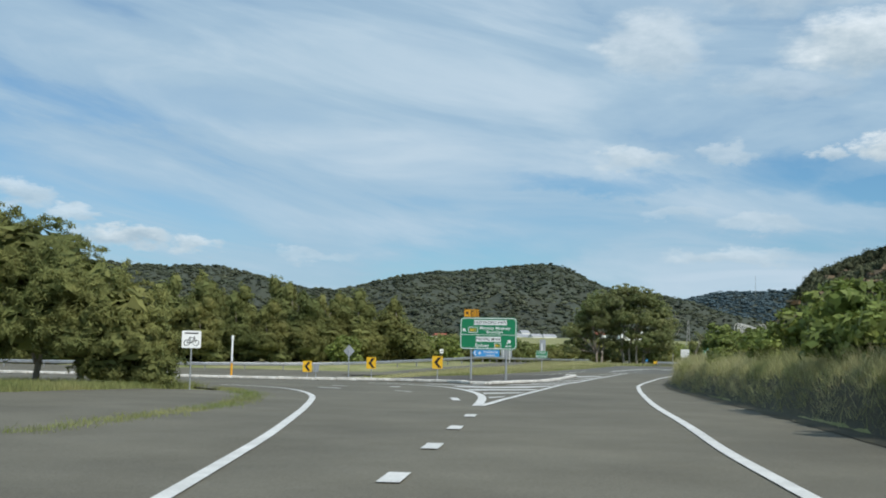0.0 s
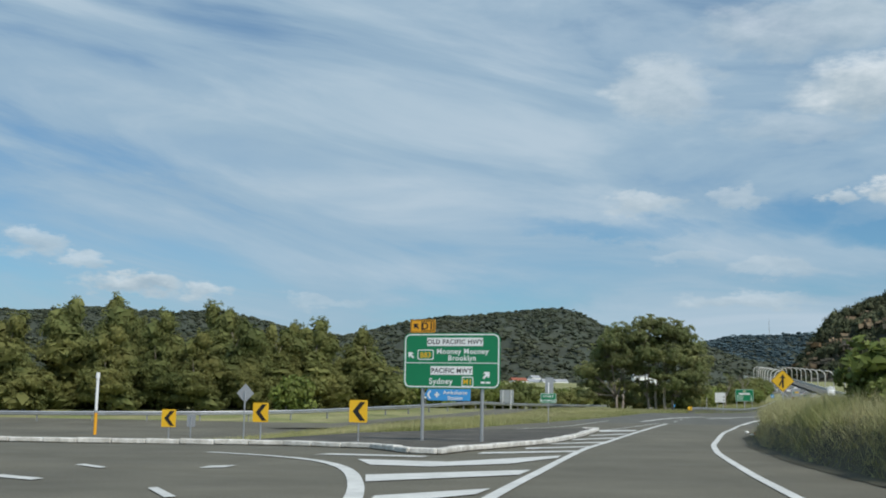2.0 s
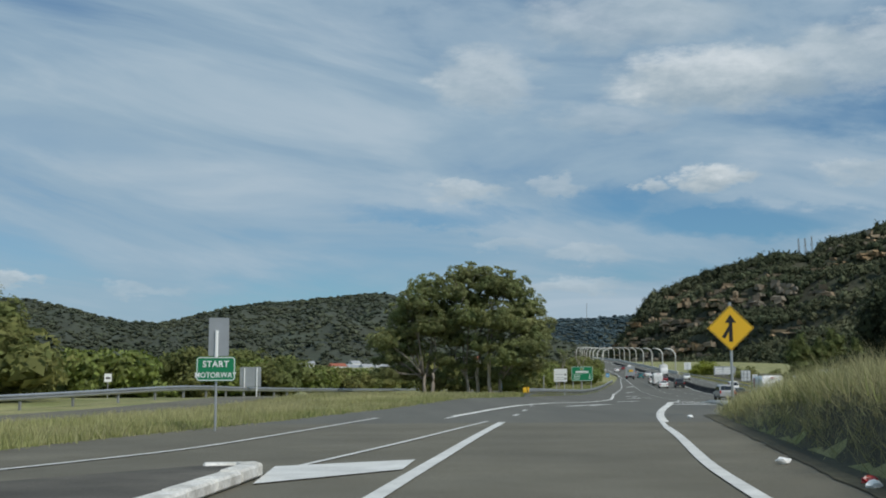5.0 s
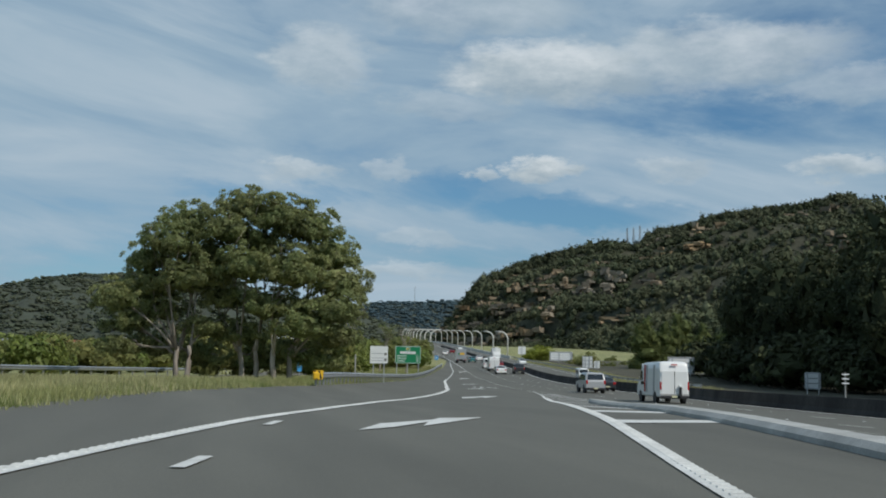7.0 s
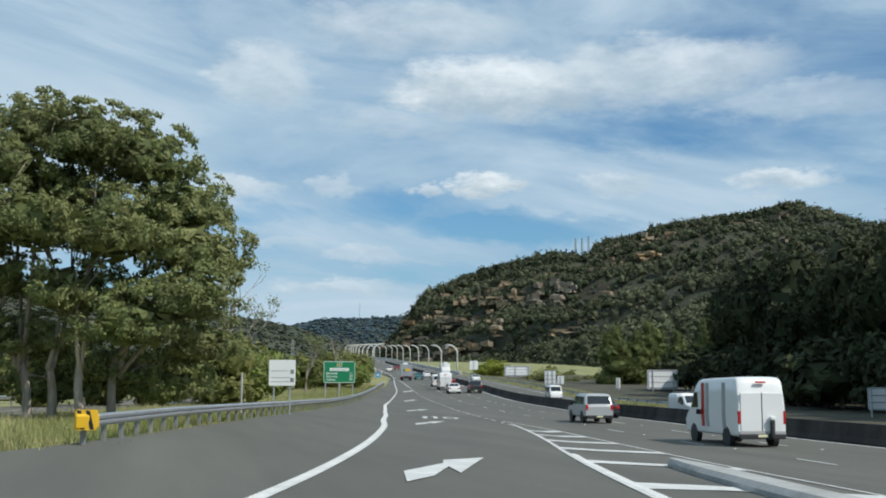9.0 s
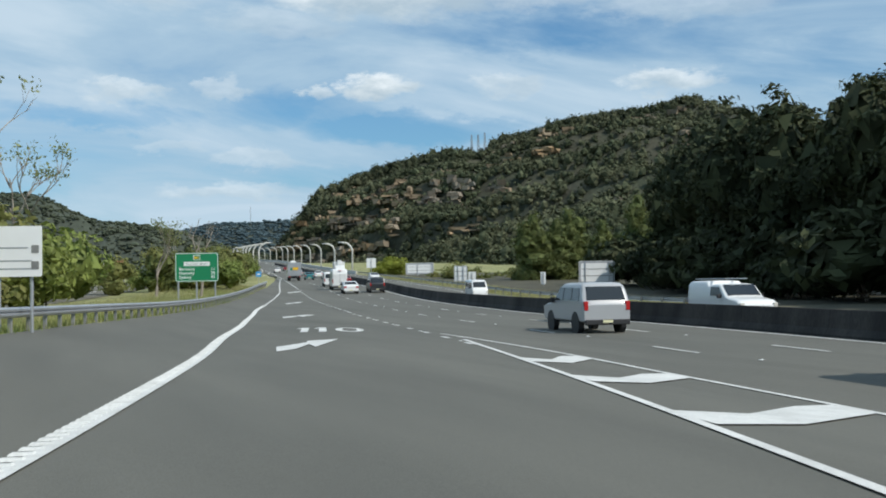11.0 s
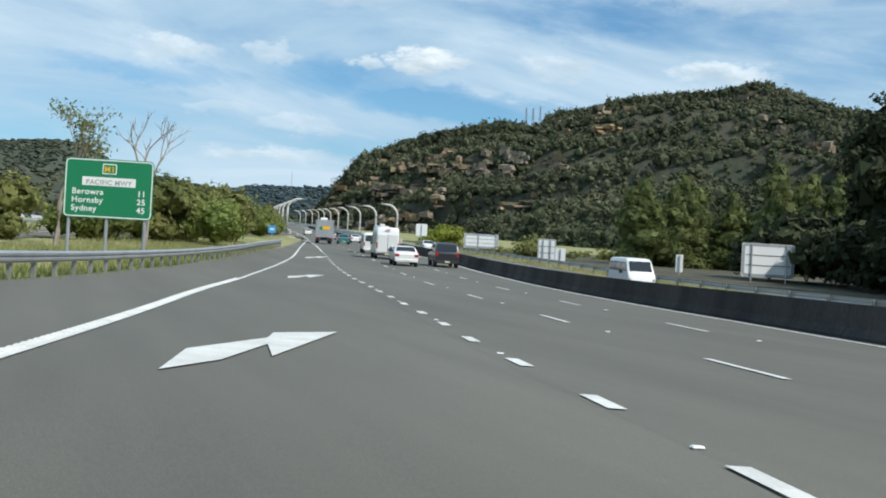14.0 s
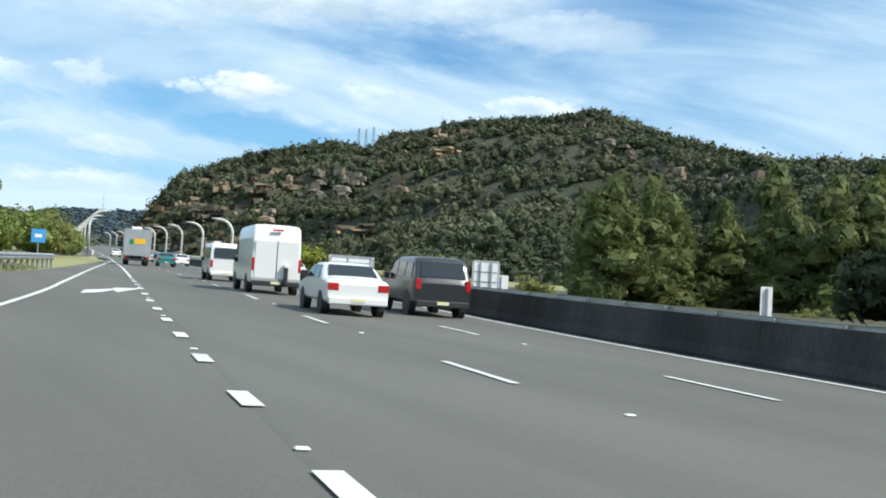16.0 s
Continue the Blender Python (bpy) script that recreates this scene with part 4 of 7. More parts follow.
def rock_ledges(grid, count, rnd):
    """Sandstone ledges where the hill is steep, as angular stacked blocks."""
    V, F, base = [], [], 0
    na, nr = len(grid) - 1, len(grid[0]) - 1
    shapes = []
    for _ in range(8):
        j = [[rnd.uniform(0.45, 1.15) for _ in range(3)] for _ in range(8)]
        v = [(sx * a[0], sy * a[1], sz * a[2]) for a, (sx, sy, sz) in zip(j, [(-1, -1, -1), (1, -1, -1), (1, 1, -1), (-1, 1, -1), (-1, -1, 1), (1, -1, 1), (1, 1, 1), (-1, 1, 1)])]
        shapes.append((v, [(3, 2, 1, 0), (4, 5, 6, 7), (0, 1, 5, 4), (1, 2, 6, 5), (2, 3, 7, 6), (3, 0, 4, 7)]))
    tries = 0
    made = 0
    while made < count and tries < 60000:
        tries += 1
        a, b = int(rnd.uniform(0, na * 0.62)), int(rnd.uniform(0.12, 0.74) * nr)
        g0, g1 = grid[a][b], grid[a][b + 1]
        run = math.hypot(g1[0] - g0[0], g1[1] - g0[1])
        if (g1[2] - g0[2]) / run < 0.55 or noise.noise(Vector((g0[0] * 0.012, g0[1] * 0.012, g0[2] * 0.03))) < 0.02:
            continue
        made += 1
        dx, dy = (grid[a + 1][b][0] - g0[0], grid[a + 1][b][1] - g0[1])
        for k in range(rnd.randint(1, 3)):
            turn = math.atan2(dy, dx) + rnd.gauss(0, 0.35)
            tx, ty = math.cos(turn), math.sin(turn)
            w, d, h = rnd.uniform(1.2, 5.5) * rnd.uniform(0.6, 1.3), rnd.uniform(1.4, 3.0), rnd.uniform(1.0, 5.0) * rnd.uniform(0.7, 1.2)
            cx, cy, cz = g0[0] + rnd.uniform(-4, 4) + ty * 4.5, g0[1] + rnd.uniform(-4, 4) - tx * 4.5, g0[2] + k * 2.6 + rnd.uniform(-0.3, 1.8)
            v, f = rnd.choice(shapes)
            for px, py, pz in v:
                V.append((cx + tx * px * w - ty * py * d, cy + ty * px * w + tx * py * d, cz + pz * h * 0.5))
            F += [tuple(base + i for i in q) for q in f]
            base += len(v)
    ob = mesh_part("rock_ledges", V, F, ROCK)
    tagged(ob, "weathered orange and grey sandstone ledges on the hill", "rocks", kind="stuff")


rock_ledges(hill_c, 520, random.Random(8))

# ---- signs, rails, lamps ----
def text_mesh(name, text, size, mat, parent, x, z, y=-0.052, align="LEFT", stretch=1.0):
    """Lettering in the built-in font, standing on a sign's face."""
    cu = bpy.data.curves.new("letter", "FONT")
    cu.body, cu.size, cu.extrude, cu.align_x, cu.space_character = text, size, 0.0015, align, 1.08
    cu.offset = size * 0.018
    tmp = new("letter", cu)
    dg = bpy.context.evaluated_depsgraph_get()
    me = bpy.data.meshes.new_from_object(tmp.evaluated_get(dg))
    bpy.data.objects.remove(tmp)
    for v in me.vertices:
        v.co = Vector((v.co.x * stretch, 0, v.co.y)) + Vector((0, -v.co.z, 0))
    me.materials.clear()
    me.materials.append(mat)
    # one object for each character
    spans = sorted((min(me.vertices[i].co.x for i in p.vertices), max(me.vertices[i].co.x for i in p.vertices), p.index) for p in me.polygons)
    runs, reach = [], -1e9
    for lo, hi, k in spans:
        if lo > reach + size * 0.004:
            runs.append([])
        runs[-1].append(k)
        reach = max(reach, hi)
    for run in runs:
        ids = sorted({i for k in run for i in me.polygons[k].vertices})
        at = {i: j for j, i in enumerate(ids)}
        ob = mesh_part(name, [tuple(me.vertices[i].co) for i in ids], [tuple(at[i] for i in me.polygons[k].vertices) for k in run], mat, parent)
        ob.location = (x, y, z)
    bpy.data.meshes.remove(me)


def sheet(name, pts, mat, parent, y0=-0.03, y1=0.0, label=""):
    return part(name, plate(bmesh.new(), pts, y0, y1), mat, parent, label)


def ring_plate(name, o, i, mat, parent, y):
    """A flat border between two outlines of equal count."""
    n = len(o)
    verts = [(x, y, z) for x, z in o] + [(x, y, z) for x, z in i] + [(x, y + 0.012, z) for x, z in o] + [(x, y + 0.012, z) for x, z in i]
    faces = []
    for k in range(n):
        j = (k + 1) % n
        faces += [(k, j, n + j, n + k), (2 * n + k, 3 * n + k, 3 * n + j, 2 * n + j), (k, 2 * n + k, 2 * n + j, j), (n + k, n + j, 3 * n + j, 3 * n + k)]
    return mesh_part(name, verts, faces, mat, parent)


def round_post(parent, x, z0, z1, r=0.06, y=0.08, mat=None, name="post"):
    bm = bmesh.new()
    tube(bm, [(x, y, z0), (x, y, z1)], r, 12)
    return part(name, bm, mat or STEEL, parent, smooth=False)


def arrow_pts(cx, cz, size, ang):
    shape = [(-0.11, -0.5), (0.11, -0.5), (0.11, 0.02), (0.36, -0.12), (0.36, 0.12), (0.0, 0.5), (-0.36, 0.12), (-0.36, -0.12), (-0.11, 0.02)]
    c, s = math.cos(radians(ang)), math.sin(radians(ang))
    return [(cx + size * (x * c - z * s), cz + size * (x * s + z * c)) for x, z in shape]


def framed_panel(sg, x0, x1, z0, z1, r, mat, border, by=0.045, inset=0.035):
    sheet("panel", rounded(x0, x1, z0, z1, r), mat, sg, -0.03, 0.0)
    sheet("backing", rounded(x0 + 0.03, x1 - 0.03, z0 + 0.03, z1 - 0.03, r * 0.8), SIGN_BACK, sg, 0.002, 0.012)
    ring_plate("border", rounded(x0 + inset, x1 - inset, z0 + inset, z1 - inset, r * 0.85), rounded(x0 + inset + by, x1 - inset - by, z0 + inset + by, z1 - inset - by, r * 0.65), border, sg, -0.034)


def big_direction_sign():
    sg = thing("direction_sign", pose(4.42, 69.67, 0, 0, 0, -12.3), "large green direction sign on two steel posts", "road sign")
    W, T, H = 3.7, 4.0, 2.02

    def X(f):
        return (f - 0.5) * W

    def Zf(f):
        return T - f * H
    framed_panel(sg, -W / 2, W / 2, T - H, T, 0.26, SIGN_GREEN, SIGN_WHITE)
    for x in (-1.12, 1.16):
        round_post(sg, x, 0.05, T - 0.25, 0.065)
    sheet("divider", [(X(0.015), Zf(0.548)), (X(0.985), Zf(0.548)), (X(0.985), Zf(0.535)), (X(0.015), Zf(0.535))], SIGN_WHITE, sg, -0.036, -0.028)
    for y0, y1, x0, x1, txt in ((0.085, 0.235, 0.245, 0.825, "OLD PACIFIC HWY"), (0.60, 0.755, 0.285, 0.72, "PACIFIC MWY")):
        sheet("name_plate", [(X(x0), Zf(y1)), (X(x1), Zf(y1)), (X(x1), Zf(y0)), (X(x0), Zf(y0))], SIGN_WHITE, sg, -0.038, -0.03)
        text_mesh("letter", txt, 0.235, SIGN_BLACK, sg, X((x0 + x1) / 2), Zf(y1) + 0.075, -0.041, "CENTER", 1.0)
    text_mesh("letter", "Mooney Mooney", 0.27, SIGN_WHITE, sg, X(0.345), Zf(0.375), -0.036)
    text_mesh("letter", "Brooklyn", 0.27, SIGN_WHITE, sg, X(0.465), Zf(0.495), -0.036)
    text_mesh("letter", "Sydney", 0.30, SIGN_WHITE, sg, X(0.27), Zf(0.92), -0.036)
    for x0, x1, y0, y1, txt in ((0.145, 0.315, 0.30, 0.485, "B83"), (0.61, 0.73, 0.785, 0.965, "M1")):
        m = sheet("route_marker", rounded(X(x0), X(x1), Zf(y1), Zf(y0), 0.06), SIGN_WHITE, sg, -0.038, -0.03)
        sheet("route_field", rounded(X(x0) + 0.035, X(x1) - 0.035, Zf(y1) + 0.035, Zf(y0) - 0.035, 0.04), SIGN_GREEN, m, -0.042, -0.036)
        text_mesh("route_figure", txt, 0.27, SIGN_YELLOW, m, X((x0 + x1) / 2), Zf(y1) + 0.085, -0.045, "CENTER", 0.95)
    sheet("arrow", arrow_pts(X(0.075), Zf(0.40), 0.30, 45), SIGN_WHITE, sg, -0.038, -0.03)
    sheet("arrow", arrow_pts(X(0.862), Zf(0.755), 0.34, -45), SIGN_WHITE, sg, -0.038, -0.03)
    for x0, x1 in ((0.805, 0.85), (0.86, 0.90)):
        sheet("distance_bar", [(X(x0), Zf(0.905)), (X(x1), Zf(0.905)), (X(x1), Zf(0.87)), (X(x0), Zf(0.87))], SIGN_WHITE, sg, -0.037, -0.03)
    # detour plate on top
    d = sheet("detour_plate", rounded(X(0.065), X(0.325), T + 0.02, T + 0.50, 0.05), SIGN_ORANGE, sg, -0.03, 0.0, "orange detour plate")
    ring_plate("border", rounded(X(0.065) + 0.02, X(0.325) - 0.02, T + 0.04, T + 0.48, 0.04), rounded(X(0.065) + 0.035, X(0.325) - 0.035, T + 0.055, T + 0.465, 0.03), SIGN_BLACK, d, -0.034)
    sheet("arrow", arrow_pts(X(0.125), T + 0.26, 0.27, 45), SIGN_BLACK, d, -0.036, -0.03)
    ring_plate("box_line", rounded(X(0.18), X(0.31), T + 0.08, T + 0.44, 0.03), rounded(X(0.18) + 0.02, X(0.31) - 0.02, T + 0.10, T + 0.42, 0.02), SIGN_BLACK, d, -0.036)
    text_mesh("letter", "D1", 0.36, SIGN_BLACK, d, X(0.245), T + 0.14, -0.037, "CENTER")
    for x in (X(0.12), X(0.27)):
        round_post(d, x, T - 0.4, T + 0.4, 0.025, 0.03)
    # blue service plate below
    z1, z0 = T - H - 0.02, T - H - 0.44
    a = sheet("service_plate", [(X(0.70), z0), (X(0.70), z1), (X(0.265), z1), (X(0.225), (z0 + z1) / 2), (X(0.265), z0)], SIGN_BLUE, sg, -0.03, 0.0, "blue arrow-shaped ambulance plate")
    text_mesh("letter", "Ambulance", 0.19, SIGN_WHITE, a, X(0.545), z1 - 0.19, -0.036, "CENTER")
    text_mesh("letter", "Station", 0.19, SIGN_WHITE, a, X(0.545), z1 - 0.385, -0.036, "CENTER")
    cx, cz = X(0.355), (z0 + z1) / 2
    sheet("cross", [(cx - 0.03, cz - 0.1), (cx + 0.03, cz - 0.1), (cx + 0.03, cz - 0.03), (cx + 0.1, cz - 0.03), (cx + 0.1, cz + 0.03), (cx + 0.03, cz + 0.03), (cx + 0.03, cz + 0.1),
                    (cx - 0.03, cz + 0.1), (cx - 0.03, cz + 0.03), (cx - 0.1, cz + 0.03), (cx - 0.1, cz - 0.03), (cx - 0.03, cz - 0.03)], SIGN_WHITE, a, -0.036, -0.03)
    k = X(0.245)
    sheet("chevron", [(k + 0.02, cz), (k + 0.12, cz + 0.15), (k + 0.19, cz + 0.15), (k + 0.10, cz), (k + 0.19, cz - 0.15), (k + 0.12, cz - 0.15)], SIGN_WHITE, a, -0.036, -0.03)


big_direction_sign()


def distance_sign():
    g = land(46.5, 264.7)
    sg = thing("distance_sign", pose(46.38, 264.85, g, 0, 0, -14), "green motorway distance sign on three steel posts", "road sign")
    W, T, H = 3.62, 4.76 - g, 2.46

    def X(f):
        return (f - 0.5) * W

    def Zf(f):
        return T - f * H
    framed_panel(sg, -W / 2, W / 2, T - H, T, 0.2, SIGN_GREEN, SIGN_WHITE)
    for x in (X(0.065), X(0.49), X(0.92)):
        round_post(sg, x, -0.4, T - 0.3, 0.075)
    m = sheet("route_marker", rounded(X(0.42), X(0.58), Zf(0.255), Zf(0.08), 0.06), SIGN_WHITE, sg, -0.038, -0.03)
    sheet("route_field", rounded(X(0.42) + 0.04, X(0.58) - 0.04, Zf(0.255) + 0.04, Zf(0.08) - 0.04, 0.04), SIGN_GREEN, m, -0.042, -0.036)
    text_mesh("route_figure", "M1", 0.33, SIGN_YELLOW, m, 0, Zf(0.255) + 0.09, -0.045, "CENTER")
    sheet("name_plate", [(X(0.20), Zf(0.455)), (X(0.80), Zf(0.455)), (X(0.80), Zf(0.31)), (X(0.20), Zf(0.31))], SIGN_WHITE, sg, -0.038, -0.03)
    text_mesh("letter", "PACIFIC MWY", 0.28, GREY_TEXT, sg, 0, Zf(0.435), -0.041, "CENTER")
    for txt, km, f in (("Berowra", "11", 0.605), ("Hornsby", "25", 0.745), ("Sydney", "45", 0.885)):
        text_mesh("letter", txt, 0.34, SIGN_WHITE, sg, X(0.09), Zf(f), -0.036)
        text_mesh("letter", km, 0.34, SIGN_WHITE, sg, X(0.92), Zf(f), -0.036, "RIGHT")


distance_sign()


def start_sign():
    g = land(7.6, 105.4)
    sg = thing("motorway_start_sign", pose(7.6, 105.4, g, 0, 0, -4), "small green motorway start sign on a thin post in grass", "road sign")
    framed_panel(sg, -0.54, 0.54, 1.36, 2.03, 0.09, SIGN_GREEN, SIGN_WHITE, 0.022, 0.015)
    text_mesh("letter", "START", 0.235, SIGN_WHITE, sg, 0, 1.75, -0.036, "CENTER")
    text_mesh("letter", "MOTORWAY", 0.2, SIGN_WHITE, sg, 0, 1.46, -0.036, "CENTER", 0.92)
    round_post(sg, 0.0, -0.1, 2.85, 0.035, 0.05)
    sheet("back_panel", rounded(-0.22, 0.34, 2.05, 3.1, 0.04), SIGN_BACK, sg, 0.01, 0.03, "bare grey metal back of a second sign")
    round_post(sg, 0.0, 2.0, 2.75, 0.05, 0.0, SIGN_WHITE, "bracket")


start_sign()


def chevron_marker(x, y, yaw):
    g = land(x, y) + 0.14
    sg = thing("chevron_marker", pose(x, y, g, 0, 0, yaw), "yellow and black chevron curve marker on a thin post", "road sign", "chevron markers on the island")
    sheet("panel", rounded(-0.32, 0.32, 0.66, 1.42, 0.04), SIGN_YELLOW, sg, -0.03, 0)
    sheet("chevron", [(-0.2, 1.04), (0.06, 1.36), (0.25, 1.36), (0.0, 1.04), (0.25, 0.72), (0.06, 0.72)], SIGN_BLACK, sg, -0.036, -0.03)
    round_post(sg, 0.0, -0.05, 1.35, 0.032, 0.04)


for q in ((1.5, 67.0, -6), (-3.45, 72.6, -4), (-8.6, 76.5, 0)):
    chevron_marker(*q)


def merge_diamond():
    g = ground_z(24.97, 114.7)
    sg = thing("merge_warning_sign", pose(24.97, 114.7, g - 0.07, 0, 0, -14), "yellow diamond merging traffic sign on a steel post", "road sign")
    c, r = 3.46 - g, 0.84

    def dia(k):
        return [(0, c - k), (k, c), (0, c + k), (-k, c)]
    sheet("panel", dia(r), SIGN_YELLOW, sg, -0.03, 0)
    ring_plate("border", dia(r - 0.03), dia(r - 0.055), SIGN_BLACK, sg, -0.034)
    sheet("arrow", [(-0.06, c - 0.5), (0.07, c - 0.5), (0.07, c + 0.2), (0.2, c + 0.2), (0.0, c + 0.5), (-0.2, c + 0.2), (-0.06, c + 0.2)], SIGN_BLACK, sg, -0.038, -0.03)
    sheet("side_arrow", [(-0.32, c - 0.33), (-0.2, c - 0.38), (-0.06, c - 0.12), (-0.06, c + 0.1)], SIGN_BLACK, sg, -0.038, -0.03)
    round_post(sg, 0.0, -0.2, c + 0.95, 0.05, 0.06)


merge_diamond()


def bicycle_sign():
    sg = thing("bicycle_sign", pose(-6.2, 43.6, land(-6.2, 43.6) - 0.1, 0, 0, 14) @ Matrix.Scale(1.06, 4), "white bicycle sign on a thin post by the lay-by", "road sign")
    sheet("panel", rounded(-0.36, 0.36, 1.62, 2.28, 0.05), SIGN_WHITE, sg, -0.03, 0)
    sheet("word_bar", [(-0.25, 2.16), (0.25, 2.16), (0.25, 2.21), (-0.25, 2.21)], SIGN_BLACK, sg, -0.035, -0.03)
    for cx in (-0.17, 0.17):
        o = [(cx + 0.12 * math.cos(a), 1.82 + 0.12 * math.sin(a)) for a in np.linspace(0, 2 * math.pi, 20, endpoint=False)]
        i = [(cx + 0.095 * math.cos(a), 1.82 + 0.095 * math.sin(a)) for a in np.linspace(0, 2 * math.pi, 20, endpoint=False)]
        ring_plate("wheel_symbol", o, i, SIGN_BLACK, sg, -0.036)
    for (x0, z0), (x1, z1) in (((-0.17, 1.82), (-0.06, 2.02)), ((-0.06, 2.02), (0.12, 2.0)), ((0.17, 1.82), (0.1, 2.07)), ((0.0, 1.82), (-0.08, 2.05)), ((0.0, 1.82), (0.12, 2.0)), ((-0.17, 1.82), (0.0, 1.82))):
        dx, dz = x1 - x0, z1 - z0
        ln = math.hypot(dx, dz)
        ox, oz = -dz / ln * 0.014, dx / ln * 0.014
        sheet("frame_symbol", [(x0 - ox, z0 - oz), (x1 - ox, z1 - oz), (x1 + ox, z1 + oz), (x0 + ox, z0 + oz)], SIGN_BLACK, sg, -0.036, -0.03)
    round_post(sg, 0.0, -0.1, 2.2, 0.032, 0.04)


bicycle_sign()


def small_things():
    # bare back of a diamond sign
    sg = thing("give_way_back_sign", pose(-6.4, 80.6, land(-6.4, 80.6), 0, 0, 0) @ Matrix.Scale(1.15, 4), "bare grey back of a diamond sign on a post", "road sign")
    sheet("panel", [(0, 1.62), (0.36, 2.02), (0, 2.42), (-0.36, 2.02)], SIGN_BACK, sg, -0.02, 0)
    round_post(sg, 0, -0.05, 2.1, 0.035, -0.05)
    sg = thing("small_plate_sign", pose(-8.6, 79.5, land(-8.6, 79.5), 0, 0, 0), "small bare grey plate sign on a short post", "road sign")
    sheet("panel", rounded(-0.2, 0.2, 0.85, 1.4, 0.03), SIGN_BACK, sg, -0.02, 0)
    round_post(sg, 0, -0.05, 1.3, 0.03, -0.04)
    for x, y in ((-18.4, 91.6), (-26.2, 89.8)):
        sg = thing("marker_pole", pose(x, y, land(x, y) - 0.05) @ Matrix.Scale(1.52, 4), "tall white marker pole with orange foot", "pole", "marker poles beside the side road")
        round_post(sg, 0, 0.85, 2.35, 0.055, 0, SIGN_WHITE, "shaft")
        round_post(sg, 0, -0.02, 0.85, 0.06, 0, SIGN_ORANGE, "foot")
        round_post(sg, 0, 2.15, 2.38, 0.075, 0, SIGN_WHITE, "cap")
        round_post(sg, 0, 0.85, 0.95, 0.07, 0, SIGN_BACK, "collar")
    g = land(2.3, 158)
    sg = thing("grey_sign_board", pose(2.3, 158, g, 0, 0, -8), "bare grey back of a sign board on two posts", "road sign")
    sheet("panel", rounded(-0.8, 0.8, 0.75, 2.2, 0.05), SIGN_BACK, sg, -0.02, 0.01)
    for x in (-0.45, 0.5):
        round_post(sg, x, -0.2, 2.15, 0.045, -0.07, SIGN_WHITE)
    sg = thing("small_white_sign", pose(-6.2, 150, land(-6.2, 150), 0, 0, 8), "small white sign on a grey post", "road sign")
    sheet("panel", rounded(-0.24, 0.24, 1.0, 1.55, 0.03), SIGN_WHITE, sg, -0.02, 0)
    sheet("word_bar", [(-0.15, 1.2), (0.15, 1.2), (0.15, 1.32), (-0.15, 1.32)], SIGN_BLACK, sg, -0.026, -0.02)
    round_post(sg, 0, -0.1, 1.5, 0.035, 0.03)
    # white sign in front of the distance sign
    g = land(32.9, 204.0)
    sg = thing("white_route_sign", pose(32.9, 204.0, g, 0, 0, -14) @ Matrix.Scale(1.06, 4), "white sign board with faint lines on two posts", "road sign")
    T = 3.2 - g
    sheet("panel", rounded(-0.72, 0.72, T - 1.4, T, 0.04), SIGN_WHITE, sg, -0.03, 0)
    for k, z in enumerate((0.62, 0.98, 1.2)):
        sheet("line_bar", [(-0.6, T - z), (0.35 + 0.1 * k, T - z), (0.35 + 0.1 * k, T - z + 0.035), (-0.6, T - z + 0.035)], SIGN_BACK, sg, -0.036, -0.03)
    for z in (0.75, 1.2):
        sheet("square_mark", rounded(0.44, 0.64, T - z, T - z + 0.22, 0.02), STEEL_DARK, sg, -0.037, -0.03)
    for x in (-0.45, 0.42):
        round_post(sg, x, -0.4, T - 0.1, 0.05)
    g = land(30.2, 199)
    sg = thing("thin_pole", pose(30.2, 199, g - 0.2), "thin pale timber pole behind the guard rail", "pole")
    round_post(sg, 0, 0, 2.75 - g, 0.06, 0, CONCRETE, "shaft")
    sg = thing("blue_sign", pose(27.0, 215, land(27.0, 215), 0, 0, -4), "small blue sign on a short post in the grass", "road sign")
    sheet("panel", rounded(-0.2, 0.2, 0.6, 1.5, 0.04), SIGN_BLUE, sg, -0.02, 0)
    sheet("symbol_bar", [(-0.1, 1.1), (0.1, 1.1), (0.1, 1.3), (-0.1, 1.3)], SIGN_WHITE, sg, -0.026, -0.02)
    round_post(sg, 0, -0.2, 1.4, 0.04)
    for s, off, lab in ((165, -5.6, "small blue emergency sign beside the guard rail"),):
        x, y = xy(s, lane_a(s) + off - 3)
        sg = thing("blue_sign", pose(x, y, land(x, y), 0, 0, -12), lab, "road sign")
        sheet("panel", rounded(-0.4, 0.4, 1.2, 2.0, 0.04), SIGN_BLUE, sg, -0.02, 0)
        sheet("symbol_bar", [(-0.2, 1.5), (0.2, 1.5), (0.2, 1.7), (-0.2, 1.7)], SIGN_WHITE, sg, -0.026, -0.02)
        round_post(sg, 0, -0.2, 1.9, 0.04)


small_things()


